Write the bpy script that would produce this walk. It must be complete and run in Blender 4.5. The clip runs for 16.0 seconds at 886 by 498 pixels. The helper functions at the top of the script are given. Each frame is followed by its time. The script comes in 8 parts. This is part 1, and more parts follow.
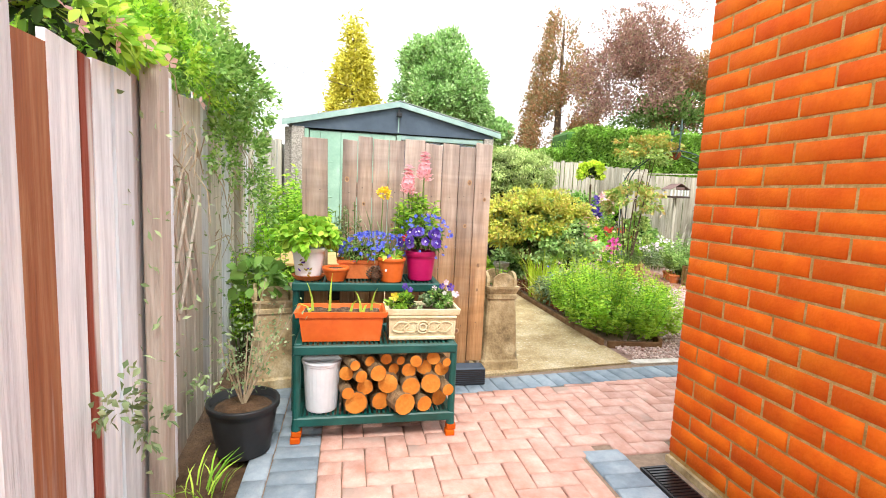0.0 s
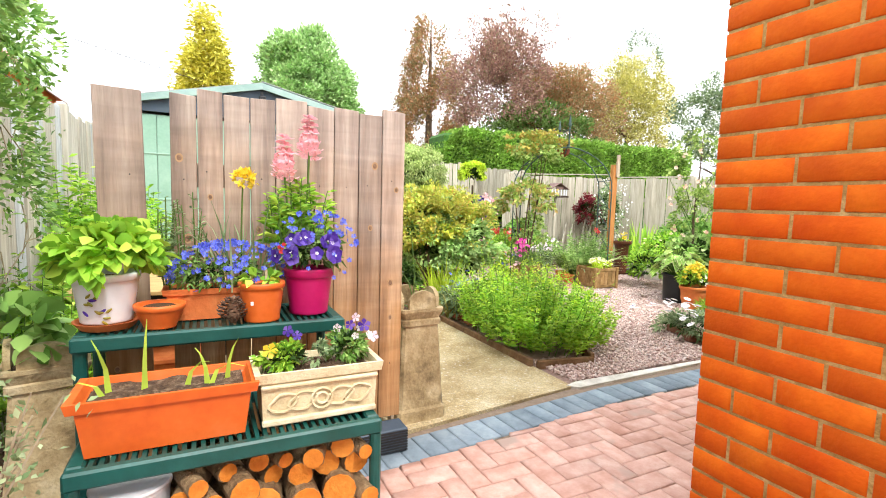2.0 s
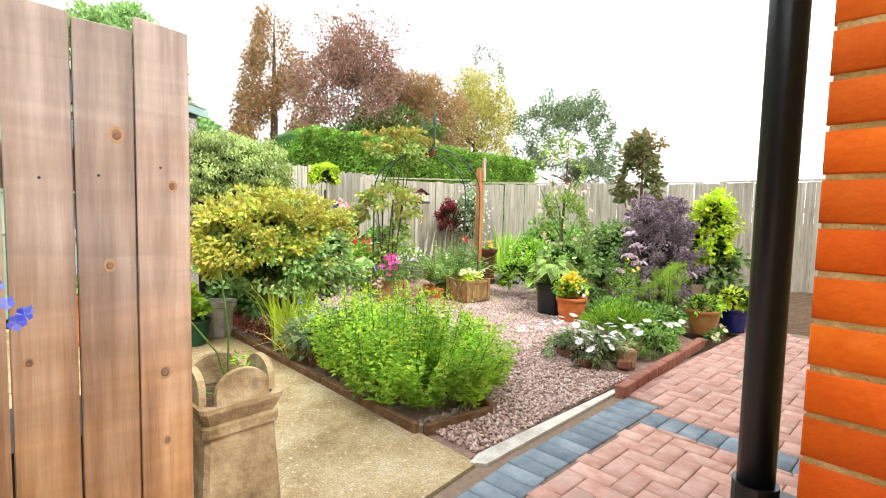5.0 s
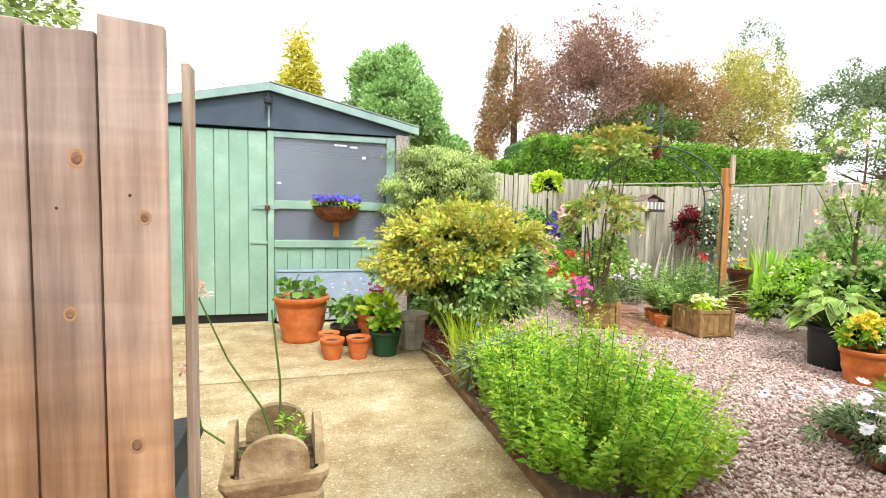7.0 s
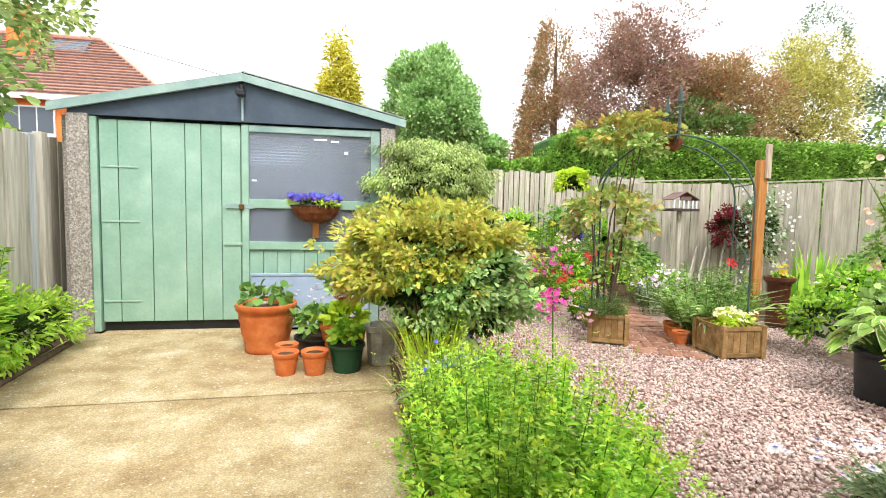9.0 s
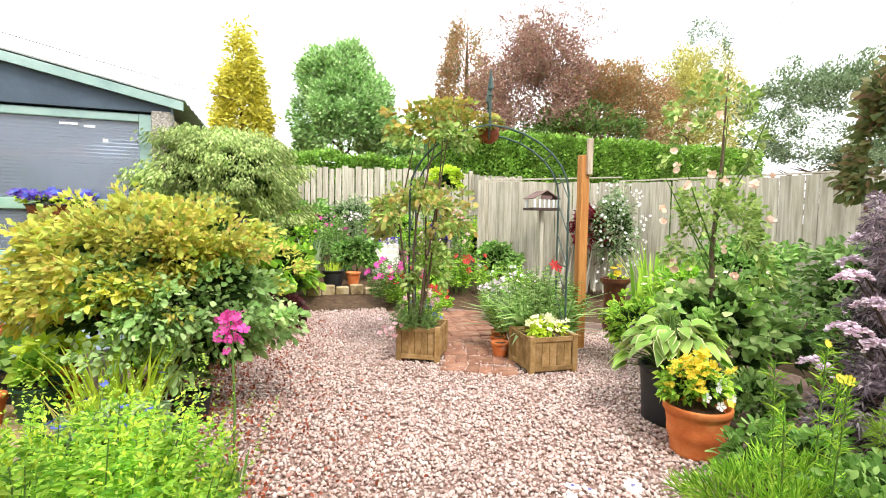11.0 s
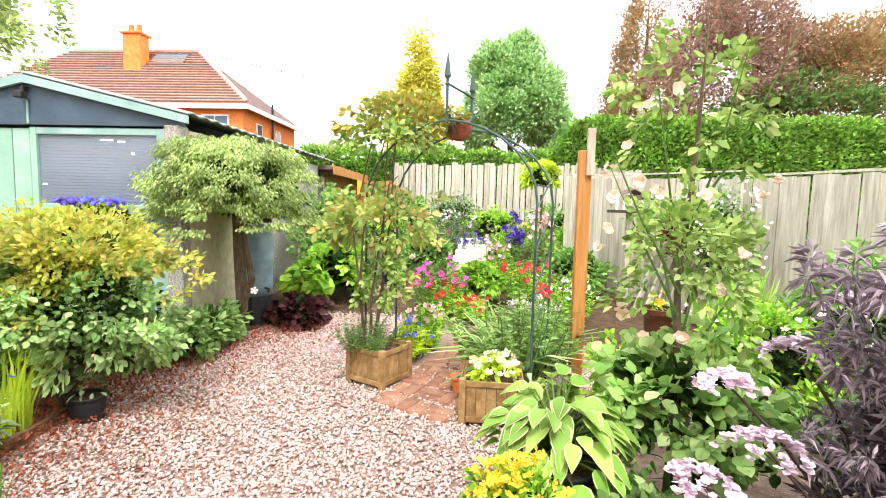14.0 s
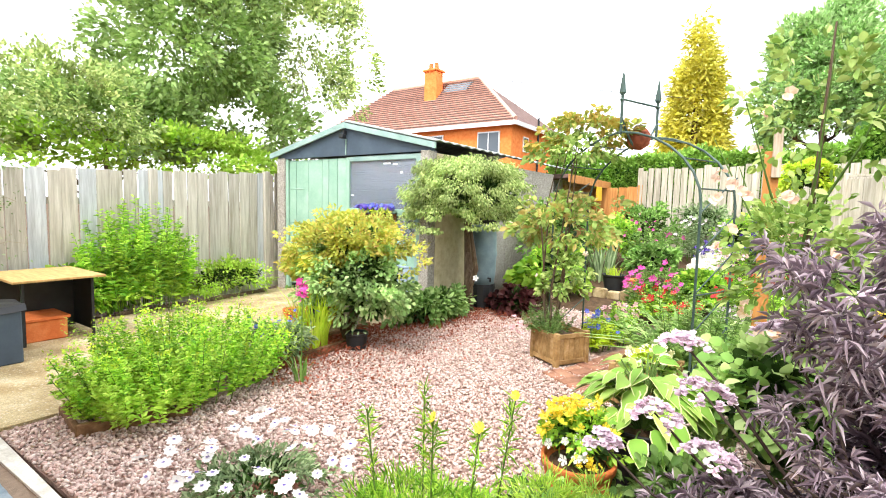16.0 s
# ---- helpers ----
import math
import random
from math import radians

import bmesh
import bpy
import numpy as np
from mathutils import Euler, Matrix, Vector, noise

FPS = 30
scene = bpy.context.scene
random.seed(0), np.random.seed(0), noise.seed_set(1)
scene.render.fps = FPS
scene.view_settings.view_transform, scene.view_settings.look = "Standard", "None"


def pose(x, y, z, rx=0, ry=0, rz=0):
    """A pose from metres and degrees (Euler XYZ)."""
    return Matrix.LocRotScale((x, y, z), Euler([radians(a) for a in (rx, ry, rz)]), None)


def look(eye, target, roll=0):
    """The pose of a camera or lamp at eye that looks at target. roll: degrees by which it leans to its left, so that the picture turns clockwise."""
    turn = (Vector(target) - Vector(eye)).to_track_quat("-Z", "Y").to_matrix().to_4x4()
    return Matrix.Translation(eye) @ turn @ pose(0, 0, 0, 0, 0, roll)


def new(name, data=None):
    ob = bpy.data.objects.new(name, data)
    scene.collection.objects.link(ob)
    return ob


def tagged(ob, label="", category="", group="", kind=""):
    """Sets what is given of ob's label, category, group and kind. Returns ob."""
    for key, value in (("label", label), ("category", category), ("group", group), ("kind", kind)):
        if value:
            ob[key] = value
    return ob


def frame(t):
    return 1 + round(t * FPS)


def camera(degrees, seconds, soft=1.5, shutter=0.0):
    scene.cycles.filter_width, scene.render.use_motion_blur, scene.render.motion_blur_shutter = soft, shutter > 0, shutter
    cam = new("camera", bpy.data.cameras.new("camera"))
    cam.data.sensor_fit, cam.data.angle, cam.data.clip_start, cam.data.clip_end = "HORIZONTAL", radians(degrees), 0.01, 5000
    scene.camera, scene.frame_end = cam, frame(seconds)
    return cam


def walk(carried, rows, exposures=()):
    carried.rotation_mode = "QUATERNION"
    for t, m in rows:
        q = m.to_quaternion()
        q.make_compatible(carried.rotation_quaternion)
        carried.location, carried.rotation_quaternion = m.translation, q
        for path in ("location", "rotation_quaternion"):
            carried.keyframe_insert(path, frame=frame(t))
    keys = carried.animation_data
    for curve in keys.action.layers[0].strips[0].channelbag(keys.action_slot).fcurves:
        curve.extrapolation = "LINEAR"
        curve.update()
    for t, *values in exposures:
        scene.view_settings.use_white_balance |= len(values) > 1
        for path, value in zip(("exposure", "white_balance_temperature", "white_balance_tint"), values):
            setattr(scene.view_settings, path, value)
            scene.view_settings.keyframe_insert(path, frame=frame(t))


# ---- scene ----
cam = camera(85.4, 16.0, soft=1.0)
PATH = [
    (0, (0.895, 0.353, 1.187), (1.292, 2.3, 0.963), 2.6),
    (0.5, (0.979, 0.574, 1.133), (1.365, 2.528, 0.951), 1.8),
    (1, (0.986, 0.789, 1.111), (1.489, 2.717, 0.937), 1.8),
    (1.5, (0.969, 1.034, 1.107), (1.65, 2.906, 0.938), 1.8),
    (2, (0.973, 1.255, 1.109), (1.862, 3.037, 0.926), 1.7),
    (2.5, (1.027, 1.448, 1.096), (2.072, 3.146, 0.938), 2.1),
    (3, (1.049, 1.625, 1.106), (2.273, 3.199, 0.95), 1.8),
    (3.5, (1.053, 1.794, 1.129), (2.431, 3.236, 0.977), 1.8),
    (3.7, (1.071, 1.837, 1.136), (2.495, 3.232, 0.982), 1.7),
    (5.8, (1.647, 2.238, 1.111), (2.878, 3.808, 0.975), 0.8),
    (6, (1.676, 2.268, 1.134), (2.82, 3.902, 0.993), 1.1),
    (6.5, (1.841, 2.316, 1.146), (2.715, 4.11, 1.014), 1.1),
    (7, (2.035, 2.321, 1.18), (2.572, 4.243, 1.047), 1.1),
    (7.5, (2.196, 2.424, 1.207), (2.446, 4.404, 1.073), 1.2),
    (8, (2.346, 2.479, 1.201), (2.452, 4.472, 1.071), 1.3),
    (8.5, (2.539, 2.574, 1.205), (2.701, 4.563, 1.068), 1.3),
    (9, (2.719, 2.667, 1.184), (3.079, 4.63, 1.05), 1.1),
    (9.5, (2.977, 2.821, 1.207), (3.52, 4.741, 1.074), 1.0),
    (10, (3.279, 2.889, 1.167), (3.911, 4.783, 1.046), 0.7),
    (10.2, (3.434, 2.909, 1.159), (4.083, 4.797, 1.045), 0.7),
    (12.5, (4.951, 3.078, 1.347), (5.455, 5.005, 1.165), 1.0),
    (13, (5.301, 3.107, 1.366), (5.604, 5.075, 1.179), 0.9),
    (14, (5.852, 3.271, 1.373), (5.745, 5.26, 1.199), 1.3),
    (14.5, (6.127, 3.299, 1.399), (5.797, 5.264, 1.237), 1.3),
    (15, (6.315, 3.184, 1.428), (5.716, 5.084, 1.259), 1.3),
    (16, (6.702, 2.79, 1.362), (5.578, 4.435, 1.191), 1.4),
]
EXPOSURES = [(0, 1.22), (3.7, 1.2), (5.8, 1.02), (10.2, 0.95), (12.3, 1.32), (16, 1.34)]
walk(cam, [(t, look(eye, target, roll)) for t, eye, target, roll in PATH], EXPOSURES)

# ---- light ----
world = bpy.data.worlds.new("sky")
scene.world = world
world.use_nodes = True
wn, wl = world.node_tree.nodes, world.node_tree.links
wn.clear()
SUN_ELEV, SUN_ROT = radians(55), radians(172)
sky = wn.new("ShaderNodeTexSky")
sky.sky_type, sky.sun_disc, sky.sun_elevation, sky.sun_rotation = "NISHITA", False, SUN_ELEV, SUN_ROT
grey = wn.new("ShaderNodeHueSaturation")
grey.inputs["Saturation"].default_value = 0.12
cover = wn.new("ShaderNodeMixRGB")
cover.inputs[0].default_value = 0.86
cover.inputs[2].default_value = (9.6, 9.7, 10.0, 1)
haze = wn.new("ShaderNodeTexNoise")
haze.inputs["Scale"].default_value, haze.inputs["Detail"].default_value = 2.2, 5
ramp = wn.new("ShaderNodeValToRGB")
ramp.color_ramp.elements[0].position, ramp.color_ramp.elements[0].color = 0.35, (0.84, 0.87, 0.92, 1)
ramp.color_ramp.elements[1].position, ramp.color_ramp.elements[1].color = 0.6, (1.08, 1.08, 1.08, 1)
cloud = wn.new("ShaderNodeMixRGB")
cloud.blend_type = "MULTIPLY"
cloud.inputs[0].default_value = 1
back, wout = wn.new("ShaderNodeBackground"), wn.new("ShaderNodeOutputWorld")
back.inputs["Strength"].default_value = 0.13
wl.new(sky.outputs[0], grey.inputs["Color"])
wl.new(grey.outputs[0], cover.inputs[1])
wl.new(haze.outputs["Fac"], ramp.inputs[0])
wl.new(cover.outputs[0], cloud.inputs[1])
wl.new(ramp.outputs[0], cloud.inputs[2])
wl.new(cloud.outputs[0], back.inputs["Color"])
wl.new(back.outputs[0], wout.inputs["Surface"])

sun = new("sun", bpy.data.lights.new("sun", "SUN"))
sun.data.energy, sun.data.angle, sun.data.color = 1.5, radians(14), (1.0, 0.96, 0.9)
SUN_WAY = Vector((math.sin(SUN_ROT) * math.cos(SUN_ELEV), math.cos(SUN_ROT) * math.cos(SUN_ELEV), math.sin(SUN_ELEV)))
sun.matrix_world = look(SUN_WAY * 30, (0, 0, 0))

# ---- materials ----
def col(h):
    """A linear colour from an sRGB hex string."""
    v = [int(h[i:i + 2], 16) / 255 for i in (0, 2, 4)]
    return tuple(c / 12.92 if c <= 0.04045 else ((c + 0.055) / 1.055) ** 2.4 for c in v) + (1,)


def surface(name, colours, scale=8, rough=0.7, metal=0.0, bump=0.3, grain=60, stretch=(1, 1, 1), vary=0.25, stain=None, spec=0.4, piece=False, low=0.3, high=0.7):
    """A weathered surface: a coarse blend of colours, fine grain with relief, tone that varies from piece to piece."""
    m = bpy.data.materials.new(name)
    m.use_nodes = True
    n, l = m.node_tree.nodes, m.node_tree.links
    b = n["Principled BSDF"]
    b.inputs["Roughness"].default_value, b.inputs["Metallic"].default_value = rough, metal
    b.inputs["Specular IOR Level"].default_value = spec
    tc, mp = n.new("ShaderNodeTexCoord"), n.new("ShaderNodeMapping")
    mp.inputs["Scale"].default_value = stretch
    info = n.new("ShaderNodeObjectInfo")
    geo = n.new("ShaderNodeNewGeometry")
    shift = n.new("ShaderNodeVectorMath")
    shift.operation = "SCALE"
    seed = n.new("ShaderNodeMath")
    seed.operation = "ADD"
    l.new(info.outputs["Random"], seed.inputs[0])
    l.new(geo.outputs["Random Per Island"], seed.inputs[1])
    lift = n.new("ShaderNodeCombineXYZ")
    for k in range(3):
        l.new(seed.outputs[0], lift.inputs[k])
    shift.inputs["Scale"].default_value = 7.0
    l.new(lift.outputs[0], shift.inputs[0])
    add = n.new("ShaderNodeVectorMath")
    l.new(tc.outputs["Object"], add.inputs[0])
    l.new(shift.outputs[0], add.inputs[1])
    l.new(add.outputs[0], mp.inputs["Vector"])
    no = n.new("ShaderNodeTexNoise")
    no.inputs["Scale"].default_value, no.inputs["Detail"].default_value, no.inputs["Roughness"].default_value = scale, 6, 0.62
    l.new(mp.outputs[0], no.inputs["Vector"])
    cr = n.new("ShaderNodeValToRGB")
    cols = [col(c) if isinstance(c, str) else c for c in colours]
    while len(cr.color_ramp.elements) < len(cols):
        cr.color_ramp.elements.new(0.5)
    for i, c in enumerate(cols):
        cr.color_ramp.elements[i].position = low + (high - low) * i / max(1, len(cols) - 1)
        cr.color_ramp.elements[i].color = c
    l.new(no.outputs["Fac"], cr.inputs[0])
    fine = n.new("ShaderNodeTexNoise")
    fine.inputs["Scale"].default_value, fine.inputs["Detail"].default_value = grain, 4
    l.new(mp.outputs[0], fine.inputs["Vector"])
    hsv = n.new("ShaderNodeHueSaturation")
    l.new(cr.outputs[0], hsv.inputs["Color"])
    mr = n.new("ShaderNodeMapRange")
    mr.inputs["To Min"].default_value, mr.inputs["To Max"].default_value = 1 - vary, 1 + vary
    if piece:
        fr = n.new("ShaderNodeMath")
        fr.operation = "FRACT"
        l.new(seed.outputs[0], fr.inputs[0])
        mx = n.new("ShaderNodeMath")
        mx.operation = "MULTIPLY_ADD"
        mx.inputs[1].default_value = 0.35
        l.new(fine.outputs["Fac"], mx.inputs[0])
        sc = n.new("ShaderNodeMath")
        sc.operation = "MULTIPLY"
        sc.inputs[1].default_value = 0.65
        l.new(fr.outputs[0], sc.inputs[0])
        l.new(sc.outputs[0], mx.inputs[2])
        l.new(mx.outputs[0], mr.inputs["Value"])
    else:
        l.new(fine.outputs["Fac"], mr.inputs["Value"])
    l.new(mr.outputs[0], hsv.inputs["Value"])
    last = hsv.outputs[0]
    if stain:
        sn = n.new("ShaderNodeTexNoise")
        sn.inputs["Scale"].default_value, sn.inputs["Detail"].default_value = stain[1], 8
        l.new(mp.outputs[0], sn.inputs["Vector"])
        sr = n.new("ShaderNodeMapRange")
        sr.inputs["From Min"].default_value, sr.inputs["From Max"].default_value = stain[2], stain[2] + 0.12
        l.new(sn.outputs["Fac"], sr.inputs["Value"])
        mix = n.new("ShaderNodeMixRGB")
        mix.inputs[2].default_value = col(stain[0])
        l.new(sr.outputs[0], mix.inputs[0])
        l.new(last, mix.inputs[1])
        last = mix.outputs[0]
    l.new(last, b.inputs["Base Color"])
    bp = n.new("ShaderNodeBump")
    bp.inputs["Strength"].default_value, bp.inputs["Distance"].default_value = bump, 0.01
    l.new(fine.outputs["Fac"], bp.inputs["Height"])
    l.new(bp.outputs[0], b.inputs["Normal"])
    return m


def leafy(name, colours, glow=0.3, rough=0.45, spec=0.2):
    """Leaves or petals: each leaf takes its own tone; light passes through in part."""
    m = bpy.data.materials.new(name)
    m.use_nodes = True
    n, l = m.node_tree.nodes, m.node_tree.links
    b = n["Principled BSDF"]
    b.inputs["Roughness"].default_value, b.inputs["Specular IOR Level"].default_value = rough, spec
    geo, cr = n.new("ShaderNodeNewGeometry"), n.new("ShaderNodeValToRGB")
    cols = [col(c) for c in colours]
    while len(cr.color_ramp.elements) < len(cols):
        cr.color_ramp.elements.new(0.5)
    for i, c in enumerate(cols):
        cr.color_ramp.elements[i].position = i / max(1, len(cols) - 1)
        cr.color_ramp.elements[i].color = c
    l.new(geo.outputs["Random Per Island"], cr.inputs[0])
    tc, no = n.new("ShaderNodeTexCoord"), n.new("ShaderNodeTexNoise")
    no.inputs["Scale"].default_value, no.inputs["Detail"].default_value = 2.5, 3
    l.new(tc.outputs["Object"], no.inputs["Vector"])
    mr = n.new("ShaderNodeMapRange")
    mr.inputs["From Min"].default_value, mr.inputs["From Max"].default_value = 0.3, 0.7
    green = cols[1][1] > cols[1][0] and cols[1][1] > cols[1][2]
    mr.inputs["To Min"].default_value, mr.inputs["To Max"].default_value = (0.7, 1.65) if green else (0.78, 1.3)
    l.new(no.outputs["Fac"], mr.inputs["Value"])
    hsv = n.new("ShaderNodeHueSaturation")
    l.new(cr.outputs[0], hsv.inputs["Color"])
    l.new(mr.outputs[0], hsv.inputs["Value"])
    l.new(hsv.outputs[0], b.inputs["Base Color"])
    hsv.inputs["Saturation"].default_value = 0.95
    if green:
        hsv.inputs["Hue"].default_value = 0.483
    tr, mx = n.new("ShaderNodeBsdfTranslucent"), n.new("ShaderNodeMixShader")
    l.new(hsv.outputs[0], tr.inputs["Color"])
    mx.inputs[0].default_value = glow
    l.new(b.outputs[0], mx.inputs[1])
    l.new(tr.outputs[0], mx.inputs[2])
    l.new(mx.outputs[0], n["Material Output"].inputs["Surface"])
    return m


def sawn_wood(name):
    """Rough-sawn boards: upright grain, faint cross saw marks, grey weathering above and tan wood that keeps its stain below."""
    m = surface(name, ["7c5a3c", "a47c54", "be9c74"], 2.4, 0.85, bump=0.7, grain=8, stretch=(7, 7, 0.45), vary=0.3, piece=True, spec=0.2)
    n, l = m.node_tree.nodes, m.node_tree.links
    b = n["Principled BSDF"]
    tan = b.inputs["Base Color"].links[0].from_socket
    tc, mp, saw, weather = n.new("ShaderNodeTexCoord"), n.new("ShaderNodeMapping"), n.new("ShaderNodeTexNoise"), n.new("ShaderNodeTexNoise")
    mp.inputs["Scale"].default_value = (2.0, 2.0, 14)
    l.new(tc.outputs["Object"], mp.inputs["Vector"])
    l.new(mp.outputs[0], saw.inputs["Vector"])
    saw.inputs["Scale"].default_value, saw.inputs["Detail"].default_value, saw.inputs["Distortion"].default_value = 1.0, 6, 1.2
    weather.inputs["Scale"].default_value, weather.inputs["Detail"].default_value = 3.5, 5
    l.new(tc.outputs["Object"], weather.inputs["Vector"])
    grey, pick, sep, add, band = n.new("ShaderNodeHueSaturation"), n.new("ShaderNodeMixRGB"), n.new("ShaderNodeSeparateXYZ"), n.new("ShaderNodeMath"), n.new("ShaderNodeMapRange")
    grey.inputs["Saturation"].default_value, grey.inputs["Value"].default_value = 0.42, 1.14
    l.new(tan, grey.inputs["Color"])
    l.new(tc.outputs["Object"], sep.inputs[0])
    l.new(sep.outputs[2], add.inputs[0])
    l.new(weather.outputs["Fac"], add.inputs[1])
    band.inputs["From Min"].default_value, band.inputs["From Max"].default_value = 1.0, 1.85
    l.new(add.outputs[0], band.inputs["Value"])
    l.new(band.outputs[0], pick.inputs[0])
    l.new(tan, pick.inputs[1])
    l.new(grey.outputs[0], pick.inputs[2])
    marks, rub = n.new("ShaderNodeHueSaturation"), n.new("ShaderNodeMapRange")
    rub.inputs["From Min"].default_value, rub.inputs["From Max"].default_value = 0.3, 0.7
    rub.inputs["To Min"].default_value, rub.inputs["To Max"].default_value = 0.85, 1.1
    l.new(saw.outputs["Fac"], rub.inputs["Value"])
    l.new(pick.outputs[0], marks.inputs["Color"])
    l.new(rub.outputs[0], marks.inputs["Value"])
    l.new(marks.outputs[0], b.inputs["Base Color"])
    return m


FENCE_POST = surface("brown_fence_post_wood", ["9a8c80", "b4a89c", "c8beb4"], 3, 0.9, bump=0.6, grain=14, stretch=(9, 9, 0.5), vary=0.2)
SHRUB = leafy("blue_green_shrub_leaf", ["6c9c52", "88b468", "a4c880", "bcd894"])
SAWN = sawn_wood("rough_sawn_plank")
FENCE_MID = surface("weathered_beige_fence_wood", ["a09a8c", "bcb6a8", "d4cfc4"], 3, 0.9, bump=0.6, grain=14, stretch=(9, 9, 0.6), vary=0.2, stain=("857c6a", 1.2, 0.64), piece=True)
CANE = surface("dry_cane", ["8a7c64", "a89a80", "c0b498"], 10, 0.85)
WOOD = surface("weathered_wood", ["8e7e6c", "b09e8a", "cabaa8"], 4, 0.85, bump=0.6, grain=16, stretch=(7, 7, 0.7), vary=0.16, piece=True)
FENCE_WOOD = surface("old_grey_fence_wood", ["c8d0d6", "e0e8ee", "f6fcff"], 3, 0.9, bump=0.6, grain=14, stretch=(9, 9, 0.6), vary=0.18, stain=("94603f", 1.0, 0.69), piece=True)
FENCE_FAR = surface("pale_fence_wood", ["98907e", "b6ae9c", "cec8b8"], 3, 0.9, bump=0.4, grain=14, stretch=(9, 9, 0.6), vary=0.2, piece=True)
POST_WOOD = surface("orange_brown_timber", ["a56a35", "bd8044", "cf9a5e"], 3, 0.8, bump=0.4, grain=14, stretch=(8, 8, 0.6), vary=0.2)
PLANTER_WOOD = surface("planter_timber", ["7d6038", "9a7a4c", "b2936a"], 4, 0.8, bump=0.4, grain=16, stretch=(3, 3, 3), vary=0.25, piece=True)
BRICK = surface("orange_red_brick", ["ba4604", "ca5808", "da6c12"], 5, 0.75, bump=0.25, grain=90, vary=0.2, stain=("dc7a2c", 6, 0.7), piece=True, spec=0.2)
MORTAR = surface("mortar", ["94703c", "aa8850", "c2a26c"], 20, 0.95, bump=0.6, grain=120)
PAVER = surface("red_block_paver", ["b48878", "c69e90", "d4b4a8"], 9, 0.9, bump=0.5, grain=160, vary=0.16, stain=("b0988c", 5, 0.6), piece=True, spec=0.2)
BLUE_PAVER = surface("blue_grey_block_paver", ["66747f", "7e8c96", "98a4ac"], 6, 0.85, bump=0.35, grain=120, vary=0.2, piece=True)
SAND = surface("joint_sand", ["7c6a5a", "94806d"], 30, 0.95, bump=0.5, grain=200)
CONCRETE = surface("exposed_aggregate_concrete", ["98825e", "ae9870", "c4b28c", "d8cdb2"], 3.0, 0.9, bump=1.0, grain=120, vary=0.8, stain=("e4dccc", 42, 0.6), low=0.28, high=0.74, spec=0.2)
SOIL = surface("soil", ["3b2a1c", "55402c", "6b543c"], 12, 0.95, bump=1.0, grain=80)
GRAVEL_BED = surface("gravel_dust", ["7c6056", "967a6e", "ac9286"], 14, 0.95, bump=1.0, grain=110, vary=0.35)
STONES = surface("pink_granite_chippings", ["a07e74", "c0a298", "d6c2b8", "ece0da"], 3, 0.8, bump=0.3, grain=90, vary=0.32, piece=True)
CONC_TRIM = surface("pale_cement", ["b8b2a6", "cfcac0", "dedad2"], 9, 0.9, bump=0.4, grain=80)
SAGE = surface("sage_green_paint", ["86ac98", "96b9a6", "a6c6b4"], 2.5, 0.6, bump=0.15, grain=40, vary=0.07, stain=("b6cfbc", 5, 0.68))
SLATE_PAINT = surface("dark_slate_paint", ["3d4a58", "465463", "505e6c"], 3, 0.6, bump=0.15, grain=30, vary=0.08)
TRIM_PAINT = surface("pale_sage_trim_paint", ["7f9d98", "93aea8", "a3bbb4"], 4, 0.6, bump=0.15, grain=40, vary=0.08)
BLUE_BOARD = surface("pale_blue_board", ["8ea3bd", "9fb2ca", "aebfd3"], 4, 0.6, bump=0.1, grain=40, vary=0.07)
PEBBLE = surface("pebbledash", ["7e7872", "a39c94", "c9c2b8"], 55, 0.9, bump=1.0, grain=75, vary=0.4, low=0.35, high=0.65)
DARK = surface("black_plastic", ["1c1d1f", "242628", "2d2f31"], 6, 0.5, bump=0.1, grain=60, vary=0.1)
PIPE_BLACK = surface("black_gloss_paint", ["0d0e11", "14161a"], 4, 0.3, bump=0.05, grain=30, vary=0.1)
GREEN_PLASTIC = surface("dark_green_plastic", ["0f4038", "15504a", "1c5c54"], 5, 0.4, bump=0.08, grain=60, vary=0.1)
WHITE_PLASTIC = surface("white_plastic", ["c9ced4", "d9dde1", "e6e8ea"], 4, 0.45, bump=0.05, grain=40, vary=0.05)
TERRA = surface("terracotta", ["c2602e", "d2743c", "de8c52"], 7, 0.8, bump=0.25, grain=70, vary=0.12, stain=("d8b090", 4, 0.66))
TERRA_PLASTIC = surface("orange_plastic", ["cf5a1e", "da6826", "e2763a"], 5, 0.45, bump=0.05, grain=40, vary=0.05)
MAGENTA = surface("magenta_plastic", ["a80b52", "b8125e", "c42069"], 5, 0.4, bump=0.05, grain=40, vary=0.05)
CREAM = surface("cream_stone", ["c4b48c", "d8caa4", "e6dcbc"], 9, 0.85, bump=0.4, grain=80, vary=0.12)
BUFF = surface("weathered_buff_clay", ["6e5c40", "9a8560", "b8a47e", "c9ba9a"], 7, 0.9, bump=0.6, grain=70, vary=0.25, stain=("4c4436", 6, 0.62))
BARK = surface("bark", ["4a3c2e", "625140", "7a6a56"], 10, 0.95, bump=0.9, grain=50, stretch=(4, 4, 1))
STEM = surface("green_stem", ["4e6a2c", "648238"], 8, 0.7, bump=0.1)
METAL = surface("dark_green_wrought_iron", ["2c3c38", "3e524c", "546a62"], 6, 0.55, metal=0.1, bump=0.2, grain=60, vary=0.2)
LOG_END = surface("cut_log_end", ["b8661c", "cc7c28", "da9440"], 9, 0.8, bump=0.4, grain=70, vary=0.15)
